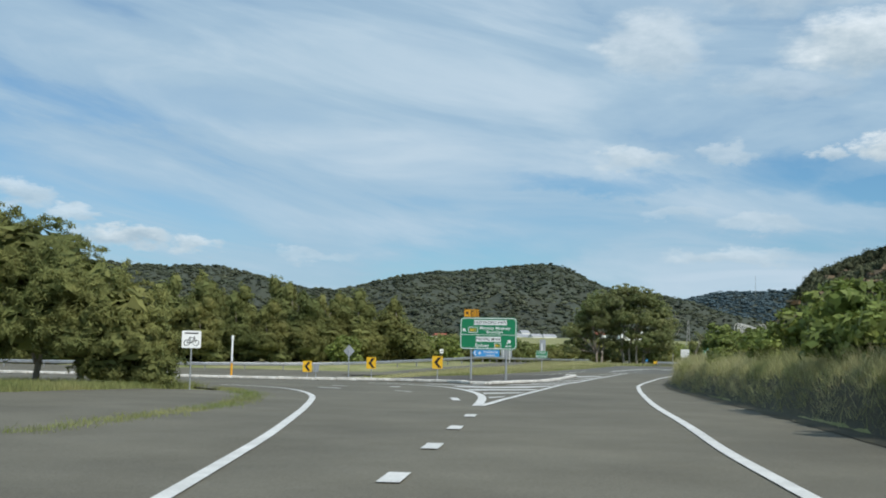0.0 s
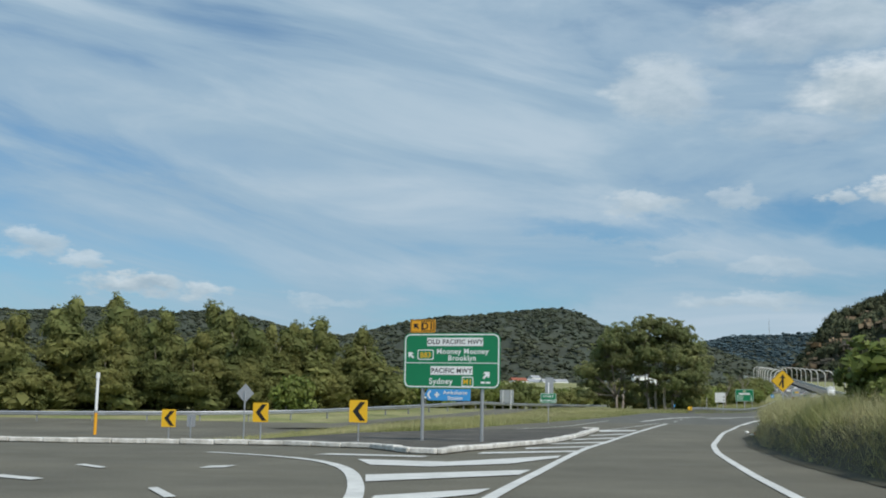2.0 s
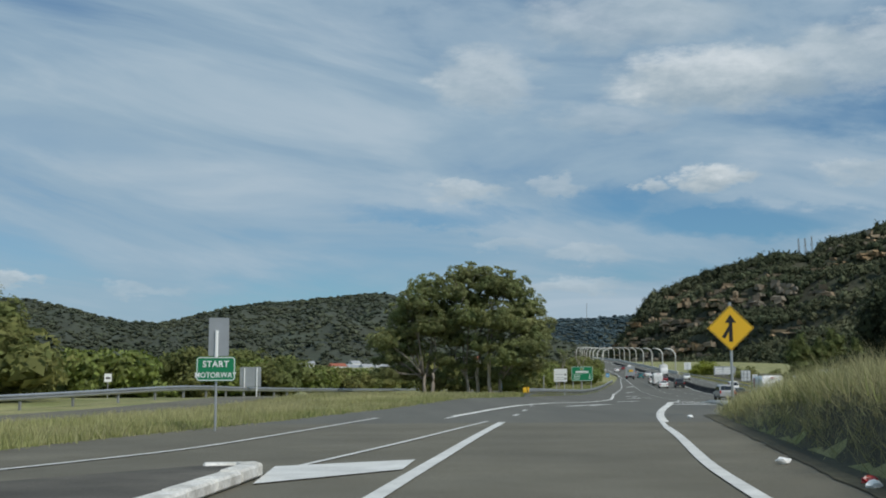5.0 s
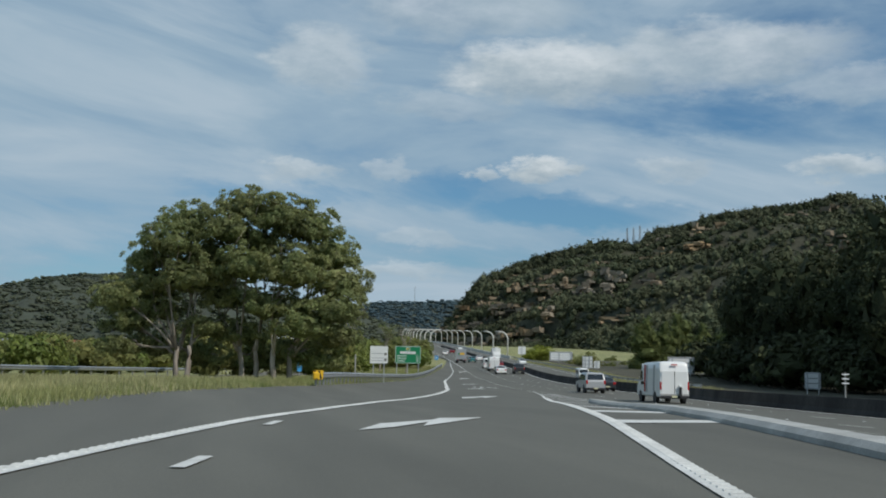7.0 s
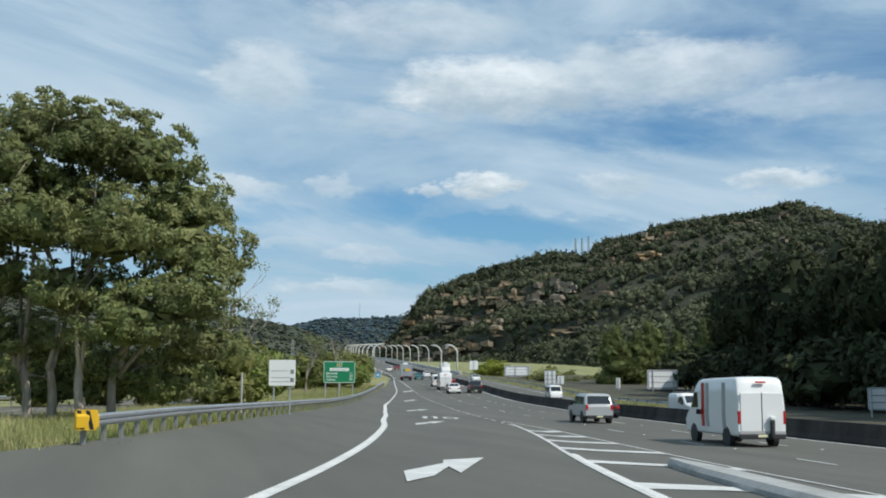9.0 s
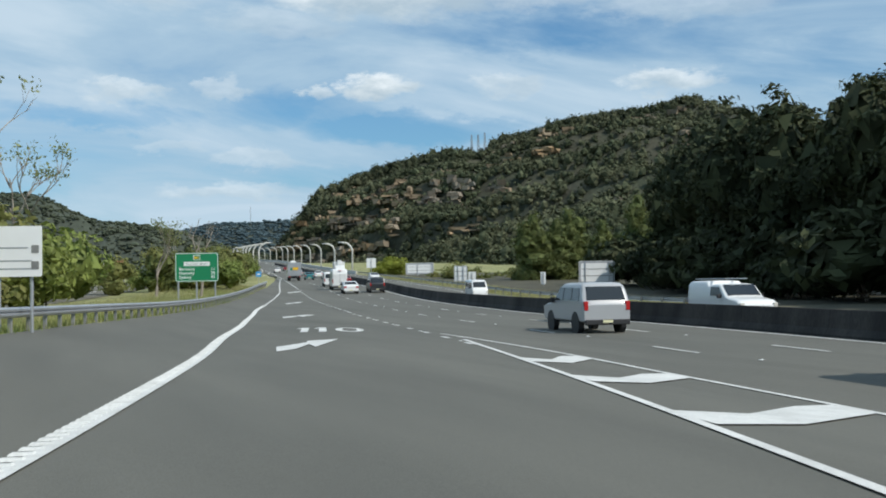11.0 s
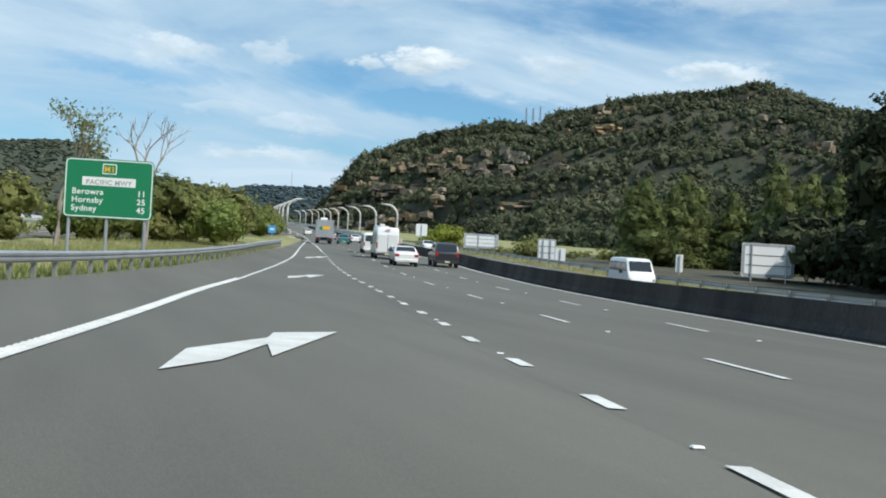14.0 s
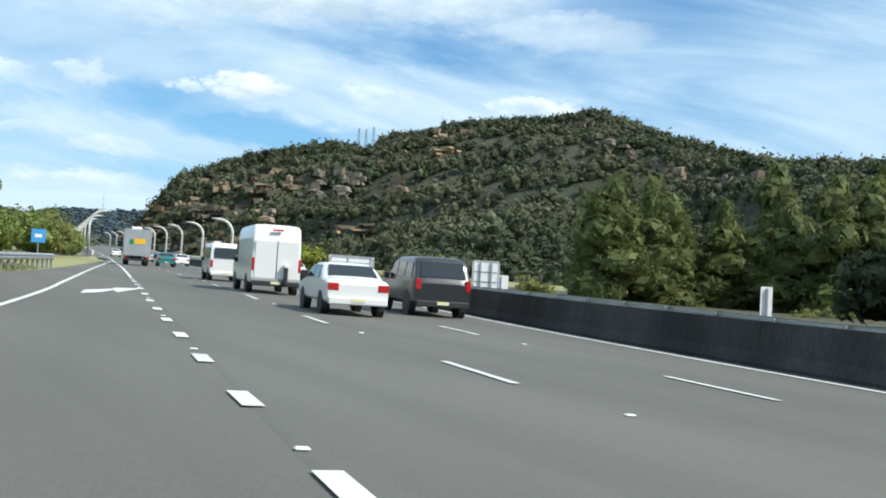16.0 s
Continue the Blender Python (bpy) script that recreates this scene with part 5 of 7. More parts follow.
def far_sign(x, y, yaw, w, h, top, posts, label, name="far_sign_board", back=True, bars=True):
    g = land(x, y)
    sg = thing(name, pose(x, y, g, 0, 0, yaw), label, "road sign")
    T = top - g
    sheet("panel", rounded(-w / 2, w / 2, T - h, T, min(0.2, 0.08 * w)), SIGN_WHITE, sg, -0.03, 0)
    if bars:
        b = 0.05 * w
        ring_plate("border", rounded(-w / 2 + 0.03, w / 2 - 0.03, T - h + 0.03, T - 0.03, 0.06 * w), rounded(-w / 2 + 0.03 + b, w / 2 - 0.03 - b, T - h + 0.03 + b, T - 0.03 - b, 0.04 * w), SIGN_BACK, sg, -0.036)
        for k in (0.35, 0.65):
            sheet("stiffener", [(-w * 0.42, T - h * k - 0.04), (w * 0.42, T - h * k - 0.04), (w * 0.42, T - h * k + 0.04), (-w * 0.42, T - h * k + 0.04)], STEEL_DARK, sg, -0.06, -0.03)
    for f in posts:
        round_post(sg, f * w, -1.6, T - 0.1, 0.07, 0.08 if not back else -0.1)
    return sg


far_sign(105.6, 412.0, -14, 2.1, 2.2, 8.6, (0.0,), "white route sign seen beyond the barrier", "white_symbol_sign", bars=False)
far_sign(115.9, 407.9, -13, 6.4, 2.6, 7.3, (-0.08, 0.42), "wide white sign board seen from behind on posts")
far_sign(101.9, 346.0, -20, 2.3, 2.7, 5.2, (-0.2, 0.2), "white sign board seen from behind beyond the barrier")
far_sign(105.2, 349.0, -20, 1.3, 2.3, 4.2, (0.0,), "smaller white sign board beyond the barrier", bars=False)
far_sign(102.2, 313.9, -20, 0.72, 1.75, 3.5, (0.0,), "narrow white marker sign with black symbols", "narrow_marker_sign", bars=False)
far_sign(105.6, 304.0, -14, 5.0, 3.1, 4.75, (-0.32, 0.34), "large white sign back dappled by tree shade")
far_sign(80.3, 214.6, -14, 1.66, 1.75, 1.9, (-0.36, 0.36), "white sign board on two posts against dark trees", bars=True)
far_sign(128.0, 318.0, -20, 0.8, 0.6, 3.2, (0.0,), "small white sign beside the trees", bars=False)
sg = thing("marker_post", pose(67.5, 188, land(67.5, 188), 0, 0, -14), "grey post with three short cross bars", "post")
round_post(sg, 0, -0.3, 2.4, 0.06, 0, CONCRETE, "shaft")
for z in (1.5, 1.85, 2.2):
    part("cross_bar", new_box(-0.28, 0.28, -0.09, -0.05, z, z + 0.1), SIGN_WHITE, sg)


def w_beam(name, line, label, end_plate=False, spacing=2.0, z_top=0.72, limit=400):
    """A steel W-beam rail in lengths, on posts with blocks."""
    root = tagged(new(name), label, "guard rail")
    pts = [Vector((*p, 0)) for p in line]
    dense = []
    for a, b in zip(pts, pts[1:]):
        k = max(1, round((b - a).length / spacing))
        dense += [a.lerp(b, i / k) for i in range(k)]
    dense.append(pts[-1])
    for _ in range(2):
        dense = [dense[0]] + [(dense[i - 1] + dense[i] * 2 + dense[i + 1]) / 4 for i in range(1, len(dense) - 1)] + [dense[-1]]
    prof = [(0.0, 0.0), (0.02, -0.03), (0.075, -0.06), (0.075, -0.11), (0.0, -0.155), (0.075, -0.2), (0.075, -0.25), (0.02, -0.28), (0.0, -0.31)]
    m = len(prof)
    step = 2
    post_me = None
    for i in range(0, len(dense) - 1, step):
        seg = dense[i:i + step + 1]
        verts, faces = [], []
        for p in seg:
            j = dense.index(p)
            d = (dense[min(j + 1, len(dense) - 1)] - dense[max(j - 1, 0)]).normalized()
            sd = Vector((d.y, -d.x, 0))
            g = land(p.x, p.y)
            for o, z in prof:
                q = p + sd * (o + 0.1)
                verts.append((q.x, q.y, g + z_top + z))
            for o, z in prof:
                q = p + sd * (o + 0.092)
                verts.append((q.x, q.y, g + z_top + z))
        for k in range(len(seg) - 1):
            for i2 in range(m - 1):
                a, b = k * 2 * m + i2, (k + 1) * 2 * m + i2
                faces += [(a, a + 1, b + 1, b), (a + m, b + m, b + m + 1, a + m + 1)]
            for e in (0, m - 1):
                a, b = k * 2 * m + e, (k + 1) * 2 * m + e
                faces.append((a, b, b + m, a + m) if e == 0 else (a, a + m, b + m, b))
        mesh_part("beam", verts, faces, STEEL, root)
    for j, p in enumerate(dense):
        d = (dense[min(j + 1, len(dense) - 1)] - dense[max(j - 1, 0)]).normalized()
        if post_me is None:
            bm = bmesh.new()
            box(bm, -0.06, 0.06, -0.055, 0.055, -0.35, 0.66, 0.008)
            box(bm, 0.06, 0.098, -0.05, 0.05, 0.42, 0.70)
            post = part("rail_post", bm, STEEL_DARK, root)
            post_me = post.data
        else:
            post = new("rail_post", post_me)
            post.parent = root
        post.matrix_world = pose(p.x, p.y, land(p.x, p.y), 0, 0, math.degrees(math.atan2(-d.x, d.y)))
    if end_plate:
        p = dense[0]
        g = land(p.x, p.y)
        ob = part("end_plate", plate(bmesh.new(), rounded(-0.27, 0.27, 0.36, 0.84, 0.05), -0.03, 0), SIGN_YELLOW, root, "yellow end plate with black stripes")
        ob.matrix_world = pose(p.x + 0.05, p.y - 0.45, g, -8, 0, -20)
        for k in (-0.1, 0.12):
            st = sheet("stripe", [(k + 0.0, 0.38), (k + 0.1, 0.38), (k - 0.04, 0.82), (k - 0.14, 0.82)], SIGN_BLACK, ob, -0.036, -0.03)
        nose = part("end_buffer", new_box(-0.18, 0.22, -0.42, 0.5, 0.36, 0.74, 0.06), SIGN_YELLOW, root)
        nose.matrix_world = pose(p.x + 0.05, p.y, g, 0, 0, -10)
    return root


RAIL = [(24.0, 167.4)] + [xy(s_, lerp(s_, (4, 50, 75, 100, 130, 160), (-19.5, -19.3, -19.1, -18.8, -18.5, -18.5))) for s_ in range(4, 164, 12)]
w_beam("guard_rail", RAIL, "galvanised steel guard rail on posts beside the shoulder", True)
w_beam("old_highway_guard_rail", [(-70, 104), (-30, 108), (-15, 113), (-8, 121), (-1, 141), (4, 170), (10, 206), (19, 246), (31, 296), (47, 356)], "long grey steel guard rail along the old highway", spacing=4.0)
w_beam("far_guard_rail", [xy(s, lane_a(s) + 18.3) for s in range(60, 300, 12)], "steel guard rail beyond the far carriageway", spacing=4.0)


# bridge parapets and lamps
def parapet(name, off, s0, s1, label):
    verts, faces = [], []
    ss = list(range(s0, s1, 15))
    for s in ss:
        x, y = xy(s, lane_a(s) + off)
        g = land(x, y)
        for dx, z in ((-0.2, -1.5), (-0.2, 0.9), (0.2, 0.9), (0.2, -1.5)):
            verts.append((x + dx, y, g + z))
    for j in range(len(ss) - 1):
        for i in range(3):
            faces.append((j * 4 + i, j * 4 + i + 1, (j + 1) * 4 + i + 1, (j + 1) * 4 + i))
    faces += [(0, 1, 2, 3)]
    tagged(mesh_part(name, verts, faces, KERB_WHITE), label, "parapet", kind="structure")


parapet("bridge_parapet", 17.6, 285, 880, "white concrete parapet of the river bridge")
parapet("bridge_parapet", -5.6, 320, 880, "white concrete parapet on the near side of the bridge")


def street_lamp(x, y, side):
    g = land(x, y)
    lp = thing("street_lamp", pose(x, y, g - 0.5, 0, 0, -12), "tall white curved street lamp on the bridge", "street lamp", "lamps along the bridge")
    bm = bmesh.new()
    path = [(0, 0, 0), (0, 0, 6.5)] + [(side * 2.6 * (1 - math.cos(a)), 0, 6.5 + 2.6 * math.sin(a)) for a in np.linspace(0.2, 1.45, 7)] + [(side * 3.6, 0, 9.15)]
    tube(bm, path, [0.34] + [0.26] * (len(path) - 2) + [0.16], 10)
    part("pole", bm, KERB_WHITE, lp, smooth=True)
    part("lamp_head", new_box(side * 3.5 - 0.5, side * 3.5 + 0.5, -0.2, 0.2, 9.05, 9.25, 0.05), SIGN_BACK, lp)


for k in range(11):
    s = 305 + 46 * k
    street_lamp(*xy(s, lane_a(s) + 18.6), -1)
for k in range(9):
    s = 318 + 46 * k
    street_lamp(*xy(s, lane_a(s) - 6.6), 1)

# ---- trees, shrubs, grass ----
def leaf_cloud(rnd, clusters, per, leaf, spread, droop=0.0, thin=0.45):
    """Small leaves round cluster centres: arrays of vertices and faces (one quad each)."""
    n = len(clusters) * per
    g = np.random.RandomState(rnd.randint(0, 10 ** 6))
    c = np.repeat(np.array(clusters, float), per, axis=0)
    off = g.normal(0, 1, (n, 3)) * spread
    off[:, 2] *= 0.75
    p = c + off
    a = g.normal(0, 1, (n, 3))
    a[:, 2] -= droop
    a /= np.linalg.norm(a, axis=1)[:, None] + 1e-9
    b = np.cross(a, g.normal(0, 1, (n, 3)))
    b /= np.linalg.norm(b, axis=1)[:, None] + 1e-9
    k = leaf * g.uniform(0.6, 1.35, (n, 1))
    a, b = a * k, b * k * thin
    v = np.stack([p - a * 0.5, p + b * 0.5, p + a * 0.5, p - b * 0.5], 1).reshape(-1, 3)
    f = np.arange(4 * n).reshape(-1, 4)
    return v, f


def limb(bm, rnd, a, b, r0, r1, bend=0.12, n=5, sides=7):
    a, b = Vector(a), Vector(b)
    ln = (b - a).length
    mid = Vector((rnd.uniform(-1, 1), rnd.uniform(-1, 1), rnd.uniform(-0.3, 0.8))) * ln * bend
    pts = [a.lerp(b, i / n) + mid * math.sin(math.pi * i / n) for i in range(n + 1)]
    tube(bm, pts, [r0 + (r1 - r0) * i / n for i in range(n + 1)], sides)
    return pts


def crown_mesh(rnd, lobes, leaf, leaves, clump, thin, droop, core, flat=0.8):
    """Leaves on many small clumps round the lobes, over an uneven inner mass of foliage."""
    g = np.random.RandomState(rnd.randint(0, 10 ** 6))
    area = [rx * (rx + rz) for _, _, _, rx, rz in lobes]
    V, F, base = [], [], 0
    cl, nd = [], []
    for (x, y, z, rx, rz), a in zip(lobes, area):
        k = max(5, int(2.2 * a / clump ** 2))
        for _ in range(k):
            u = Vector((rnd.gauss(0, 1), rnd.gauss(0, 1), rnd.gauss(0, 1))).normalized()
            if u.z < -0.45:
                u.z *= 0.4
            r = rnd.uniform(0.72, 1.06)
            cl.append((x + u.x * rx * r, y + u.y * rx * r, z + u.z * rz * r, clump * rnd.uniform(0.6, 1.35)))
            nd.append(u[:])
        if core:
            bm = bmesh.new()
            bmesh.ops.create_icosphere(bm, subdivisions=3 if leaves > 20000 else 2, radius=1)
            # loose facets, so that the inner mass breaks up like leaves
            vs = np.array([v.co[:] for f in bm.faces for v in f.verts]).reshape(-1, 3, 3)
            mid = vs.mean(1, keepdims=True)
            vs = (mid * g.uniform(0.7, 1.15, (len(vs), 1, 1)) + (vs - mid) * 1.35 + g.normal(0, 0.12, vs.shape)).reshape(-1, 3)
            fs = np.arange(len(vs)).reshape(-1, 3).tolist()
            bm.free()
            V.append(vs * np.array([rx * core, rx * core, rz * core]) + np.array([x, y, z]))
            F += [tuple(i + base for i in f) for f in fs]
            base += len(vs)
    cl, nd = np.array(cl), np.array(nd)
    w = cl[:, 3] ** 2
    n = leaves
    idx = g.choice(len(cl), n, p=w / w.sum())
    u = g.normal(0, 1, (n, 3))
    u /= np.linalg.norm(u, axis=1)[:, None]
    out = u * 0.75 + nd[idx] * 0.7 + np.array([0, 0, 0.25])
    out /= np.linalg.norm(out, axis=1)[:, None] + 1e-9
    rad = cl[idx, 3:4] * g.uniform(0.45, 1.08, (n, 1))
    p = cl[idx, :3] + out * rad * np.array([1, 1, flat])
    nrm = out + g.normal(0, 0.45, (n, 3))
    t = g.normal(0, 1, (n, 3))
    t[:, 2] -= droop
    a = np.cross(nrm, np.cross(t, nrm))
    a /= np.linalg.norm(a, axis=1)[:, None] + 1e-9
    b = np.cross(nrm, a)
    b /= np.linalg.norm(b, axis=1)[:, None] + 1e-9
    k = leaf * g.uniform(0.55, 1.4, (n, 1))
    a, b = a * k * 0.5, b * k * 0.5 * thin
    V.append(np.stack([p - a, p + b, p + a, p - b], 1).reshape(-1, 3))
    F += (np.arange(4 * n).reshape(-1, 4) + base).tolist()
    return np.concatenate(V).tolist(), F


def tree(name, m, label, group, height, lobes, leaf_mat, bark_mat, seed, trunks=((0, 0),), trunk_r=0.25, fork=0.3, leaf=0.3, leaves=4000, clump=0.6, droop=0.0, thin=0.45, core=0.7, twigs=2):
    """A trunk that forks into limbs, each to a lobe of the crown, and leaves in clumps with gaps. Lobes: x, y, z, radius across, radius up."""
    rnd = random.Random(seed)
    tr = thing(name, m, label, "tree", group)
    bm = bmesh.new()
    for i, (x, y, z, rx, rz) in enumerate(lobes):
        t = min(trunks, key=lambda q: (q[0] - x) ** 2 + (q[1] - y) ** 2)
        fz = fork * height * rnd.uniform(0.8, 1.2)
        start = (t[0] + (x - t[0]) * 0.08, t[1] + (y - t[1]) * 0.08, fz)
        pts = limb(bm, rnd, start, (x, y, z), trunk_r * 0.55, trunk_r * 0.12, sides=6 if twigs > 2 else 4)
        for _ in range(twigs):
            q = (x + rnd.uniform(-0.8, 0.8) * rx, y + rnd.uniform(-0.8, 0.8) * rx, z + rnd.uniform(-0.3, 0.8) * rz)
            limb(bm, rnd, pts[rnd.randint(2, 4)], q, trunk_r * 0.2, 0.02, 0.15, 3, 4)
    for t in trunks:
        lean = (rnd.uniform(-0.5, 0.5) * trunk_r * 3, rnd.uniform(-0.5, 0.5) * trunk_r * 3)
        limb(bm, rnd, (t[0] - lean[0], t[1] - lean[1], -0.4), (t[0], t[1], fork * height * 1.15), trunk_r * 1.15, trunk_r * 0.75, 0.05)
    part("trunk", bm, bark_mat, tr, smooth=True)
    v, f = crown_mesh(rnd, lobes, leaf, leaves, clump, thin, droop, core)
    mesh_part("crown", v, f, leaf_mat, tr)
    return tr


def lobes_ball(rnd, n, cx, cy, cz, rx, rz, lr=0.5):
    out = []
    for _ in range(n):
        a, h = rnd.uniform(0, 6.28), rnd.uniform(-1, 1)
        w = math.sqrt(1 - h * h) * rnd.uniform(0.4, 0.75)
        out.append((cx + rx * w * math.cos(a), cy + rx * w * math.sin(a), cz + rz * h * 0.65, rx * lr * rnd.uniform(0.75, 1.2), rz * lr * rnd.uniform(0.75, 1.2)))
    return out


# the big gum group beside the start of the rail
def big_gum():
    rnd = random.Random(21)
    x0, y0 = 20.0, 186.5
    g = land(x0, y0)
    lobes = [(-2.6, 0, 6.6, 2.5, 1.7), (-5.2, 1, 6.0, 2.0, 1.4), (-7.0, 0, 5.0, 1.7, 1.2), (-4.0, -1, 8.6, 1.9, 1.3), (-0.5, 0, 9.6, 2.2, 1.5), (0.6, 1, 11.3, 1.9, 1.2), (2.8, 0, 10.5, 2.0, 1.4),
             (4.6, 0, 9.9, 2.1, 1.5), (5.9, 1, 8.2, 2.0, 1.5), (6.6, 0, 6.4, 2.0, 1.5), (6.5, -1, 4.6, 2.0, 1.4), (3.6, -1, 7.0, 2.4, 1.7), (1.0, -1, 7.2, 2.2, 1.5), (4.6, -1, 3.6, 2.2, 1.4),
             (2.2, 0, 4.8, 1.9, 1.3), (-6.6, 1, 3.6, 1.6, 1.0), (-2.0, 2, 8.0, 2.0, 1.5), (6.6, 3.0, 3.0, 1.8, 1.2), (-0.6, 1, 5.2, 1.5, 1.0), (5.4, 3.5, 1.4, 1.7, 1.2), (3.4, 2.2, 2.0, 1.8, 1.2), (-7.2, 0.8, 2.2, 1.4, 0.9), (0.4, 1.6, 3.0, 1.6, 1.0), (-4.6, 1.4, 4.4, 1.6, 1.0), (-1.6, 0.6, 3.4, 1.4, 0.9), (-3.2, 1.6, 10.2, 1.7, 1.2), (-5.6, 0.6, 7.6, 1.5, 1.1), (1.6, 1.4, 8.8, 1.8, 1.3), (-5.0, 2.5, 2.2, 1.6, 1.1), (-2.2, 3.0, 1.6, 1.6, 1.1), (1.2, 3.0, 1.4, 1.7, 1.1)]
    tree("gum_tree", pose(x0, y0, g - 0.1, 0, 0, -6) @ Matrix.Scale(1.085, 4), "large spreading gum tree with several pale trunks", "", 12.5, lobes, LEAF_GUM, GUM_BARK, 21,
         trunks=((-3.4, 0.3), (-2.6, -0.4), (0.4, 0.6), (1.4, 0.4), (2.6, -0.2), (3.6, 0.9)), trunk_r=0.18, fork=0.15, leaf=0.185, leaves=135000, clump=0.4, droop=0.7, thin=0.45, core=0.6, twigs=4)


big_gum()


def near_left_tree():
    rnd = random.Random(31)
    g = land(-13, 44)
    lobes = [(0, 0, 5.2, 3.0, 2.0), (2.4, -0.5, 4.2, 2.6, 1.7), (4.4, -1.0, 3.1, 2.2, 1.5), (-3, 0, 6.0, 3.0, 2.0), (-6, 1, 6.6, 3.0, 2.0), (1.2, -0.6, 2.6, 2.4, 1.4), (-3.2, -0.4, 3.2, 2.8, 1.6), (-7, -0.4, 3.8, 2.8, 1.8),
             (5.4, -1.4, 1.9, 1.6, 1.1), (3.6, -1.5, 2.0, 1.8, 1.1), (6.2, -1.0, 0.7, 1.3, 0.8), (4.4, -1.2, 0.9, 1.3, 0.8), (-5.4, -0.6, 1.6, 2.2, 1.1), (-9.5, 0, 2.4, 2.4, 1.5), (-9.5, 1, 5.5, 2.8, 1.9), (-1.4, -0.8, 1.5, 1.5, 0.8)]
    tree("roadside_casuarina", pose(-14.2, 45.0, g - 0.1, 0, 0, 0), "wind-blown feathery green tree behind the lay-by", "", 8, lobes, LEAF_CASUARINA, BARK, 31, trunks=((-3, 0), (1, 0), (3, -0.6)), trunk_r=0.16, fork=0.12,
         leaf=0.24, leaves=100000, clump=0.36, thin=0.22, core=0.74, droop=-0.4, twigs=3)


near_left_tree()


def casuarina_model(seed, h, w, label, name="casuarina", group="casuarinas", mat=None, at=(0, 0), z=None):
    rnd = random.Random(seed)
    lobes = []
    for k in range(9):
        f = k / 8
        r = w * (0.55 + 0.5 * math.sin(math.pi * min(1, 0.15 + f * 0.85)))
        a = rnd.uniform(0, 6.28)
        lobes.append((math.cos(a) * r * 0.4, math.sin(a) * r * 0.4, h * (0.10 + 0.80 * f), r * 0.95 * (1.05 - 0.42 * f), h * 0.14))
    x, y = at
    return tree(name, pose(x, y, (land(x, y) - river(x, y) if z is None else z) - 0.15), label, group, h, lobes, mat or LEAF_CASUARINA, BARK, seed, trunk_r=0.16, fork=0.2, leaf=0.36, leaves=8500, clump=0.5, thin=0.26, droop=-0.6, core=0.8, twigs=0)


def spread_copies(models, spots, rnd, zfun):
    for x, y, k in spots:
        m = rnd.choice(models)
        copy_thing(m, pose(x, y, zfun(x, y) - 0.15, 0, 0, rnd.uniform(0, 360)) @ Matrix.Diagonal((k * rnd.uniform(0.9, 1.1), k * rnd.uniform(0.9, 1.1), k * rnd.uniform(0.9, 1.1), 1)))


def bank_z(x, y):
    return land(x, y) - river(x, y)


rt = random.Random(77)
cas = [casuarina_model(41, 9.5, 2.6, "dark green casuarina in a dense roadside row", at=(-24, 136)), casuarina_model(42, 8.5, 2.4, "dark green casuarina in a dense roadside row", at=(-32, 133)),
       casuarina_model(43, 9.0, 2.8, "tall dark green casuarina in a dense row", at=(-17, 142))]
row = []
for k in range(46):
    f = k / 45
    row.append((-86 + 70 * f + rt.uniform(-2, 2), 112 + 22 * f + rt.uniform(-1, 9), rt.uniform(0.66, 0.86)))
for x, y, k in ((-11, 139, 0.86), (-12.5, 146, 0.8), (-21, 131, 0.95), (-28, 128, 1.0), (-36, 126, 1.05), (-26, 138, 1.05), (-15, 150, 0.7), (-31, 124, 0.95), (-39, 121, 1.0), (-45, 120, 1.02), (-24, 127, 0.9), (-34, 131, 1.05), (-18, 136, 0.9)):
    row.append((x, y, k))
spread_copies(cas, row, rt, bank_z)

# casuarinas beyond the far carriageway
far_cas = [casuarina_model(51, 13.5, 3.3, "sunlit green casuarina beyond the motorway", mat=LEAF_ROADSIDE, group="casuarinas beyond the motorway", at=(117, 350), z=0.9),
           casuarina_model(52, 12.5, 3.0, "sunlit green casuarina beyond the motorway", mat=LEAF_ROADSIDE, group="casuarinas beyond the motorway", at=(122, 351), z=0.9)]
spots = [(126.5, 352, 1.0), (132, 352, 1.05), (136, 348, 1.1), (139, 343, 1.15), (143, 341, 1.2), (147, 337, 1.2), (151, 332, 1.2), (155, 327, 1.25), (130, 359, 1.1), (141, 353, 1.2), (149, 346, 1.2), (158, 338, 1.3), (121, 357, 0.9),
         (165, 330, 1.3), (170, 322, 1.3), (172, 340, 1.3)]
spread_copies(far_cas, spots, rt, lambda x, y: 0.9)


# tall wood on the slope beside the motorway, its leaves darkened for shade
def wood_z(x, y):
    return land(x, y) + 6.0 * sstep(x, 108, 160)


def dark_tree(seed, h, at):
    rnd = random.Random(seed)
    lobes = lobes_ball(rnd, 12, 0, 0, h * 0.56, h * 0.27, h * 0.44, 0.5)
    return tree("forest_tree", pose(at[0], at[1], wood_z(*at) - 0.3), "tall forest tree beside the motorway, leaves coloured dark for shade", "trees of the dark wood", h, lobes, LEAF_SHADED, BARK, seed, trunk_r=0.3, fork=0.25, leaf=0.6, leaves=6800, clump=1.2, thin=0.5, core=0.8, twigs=0)


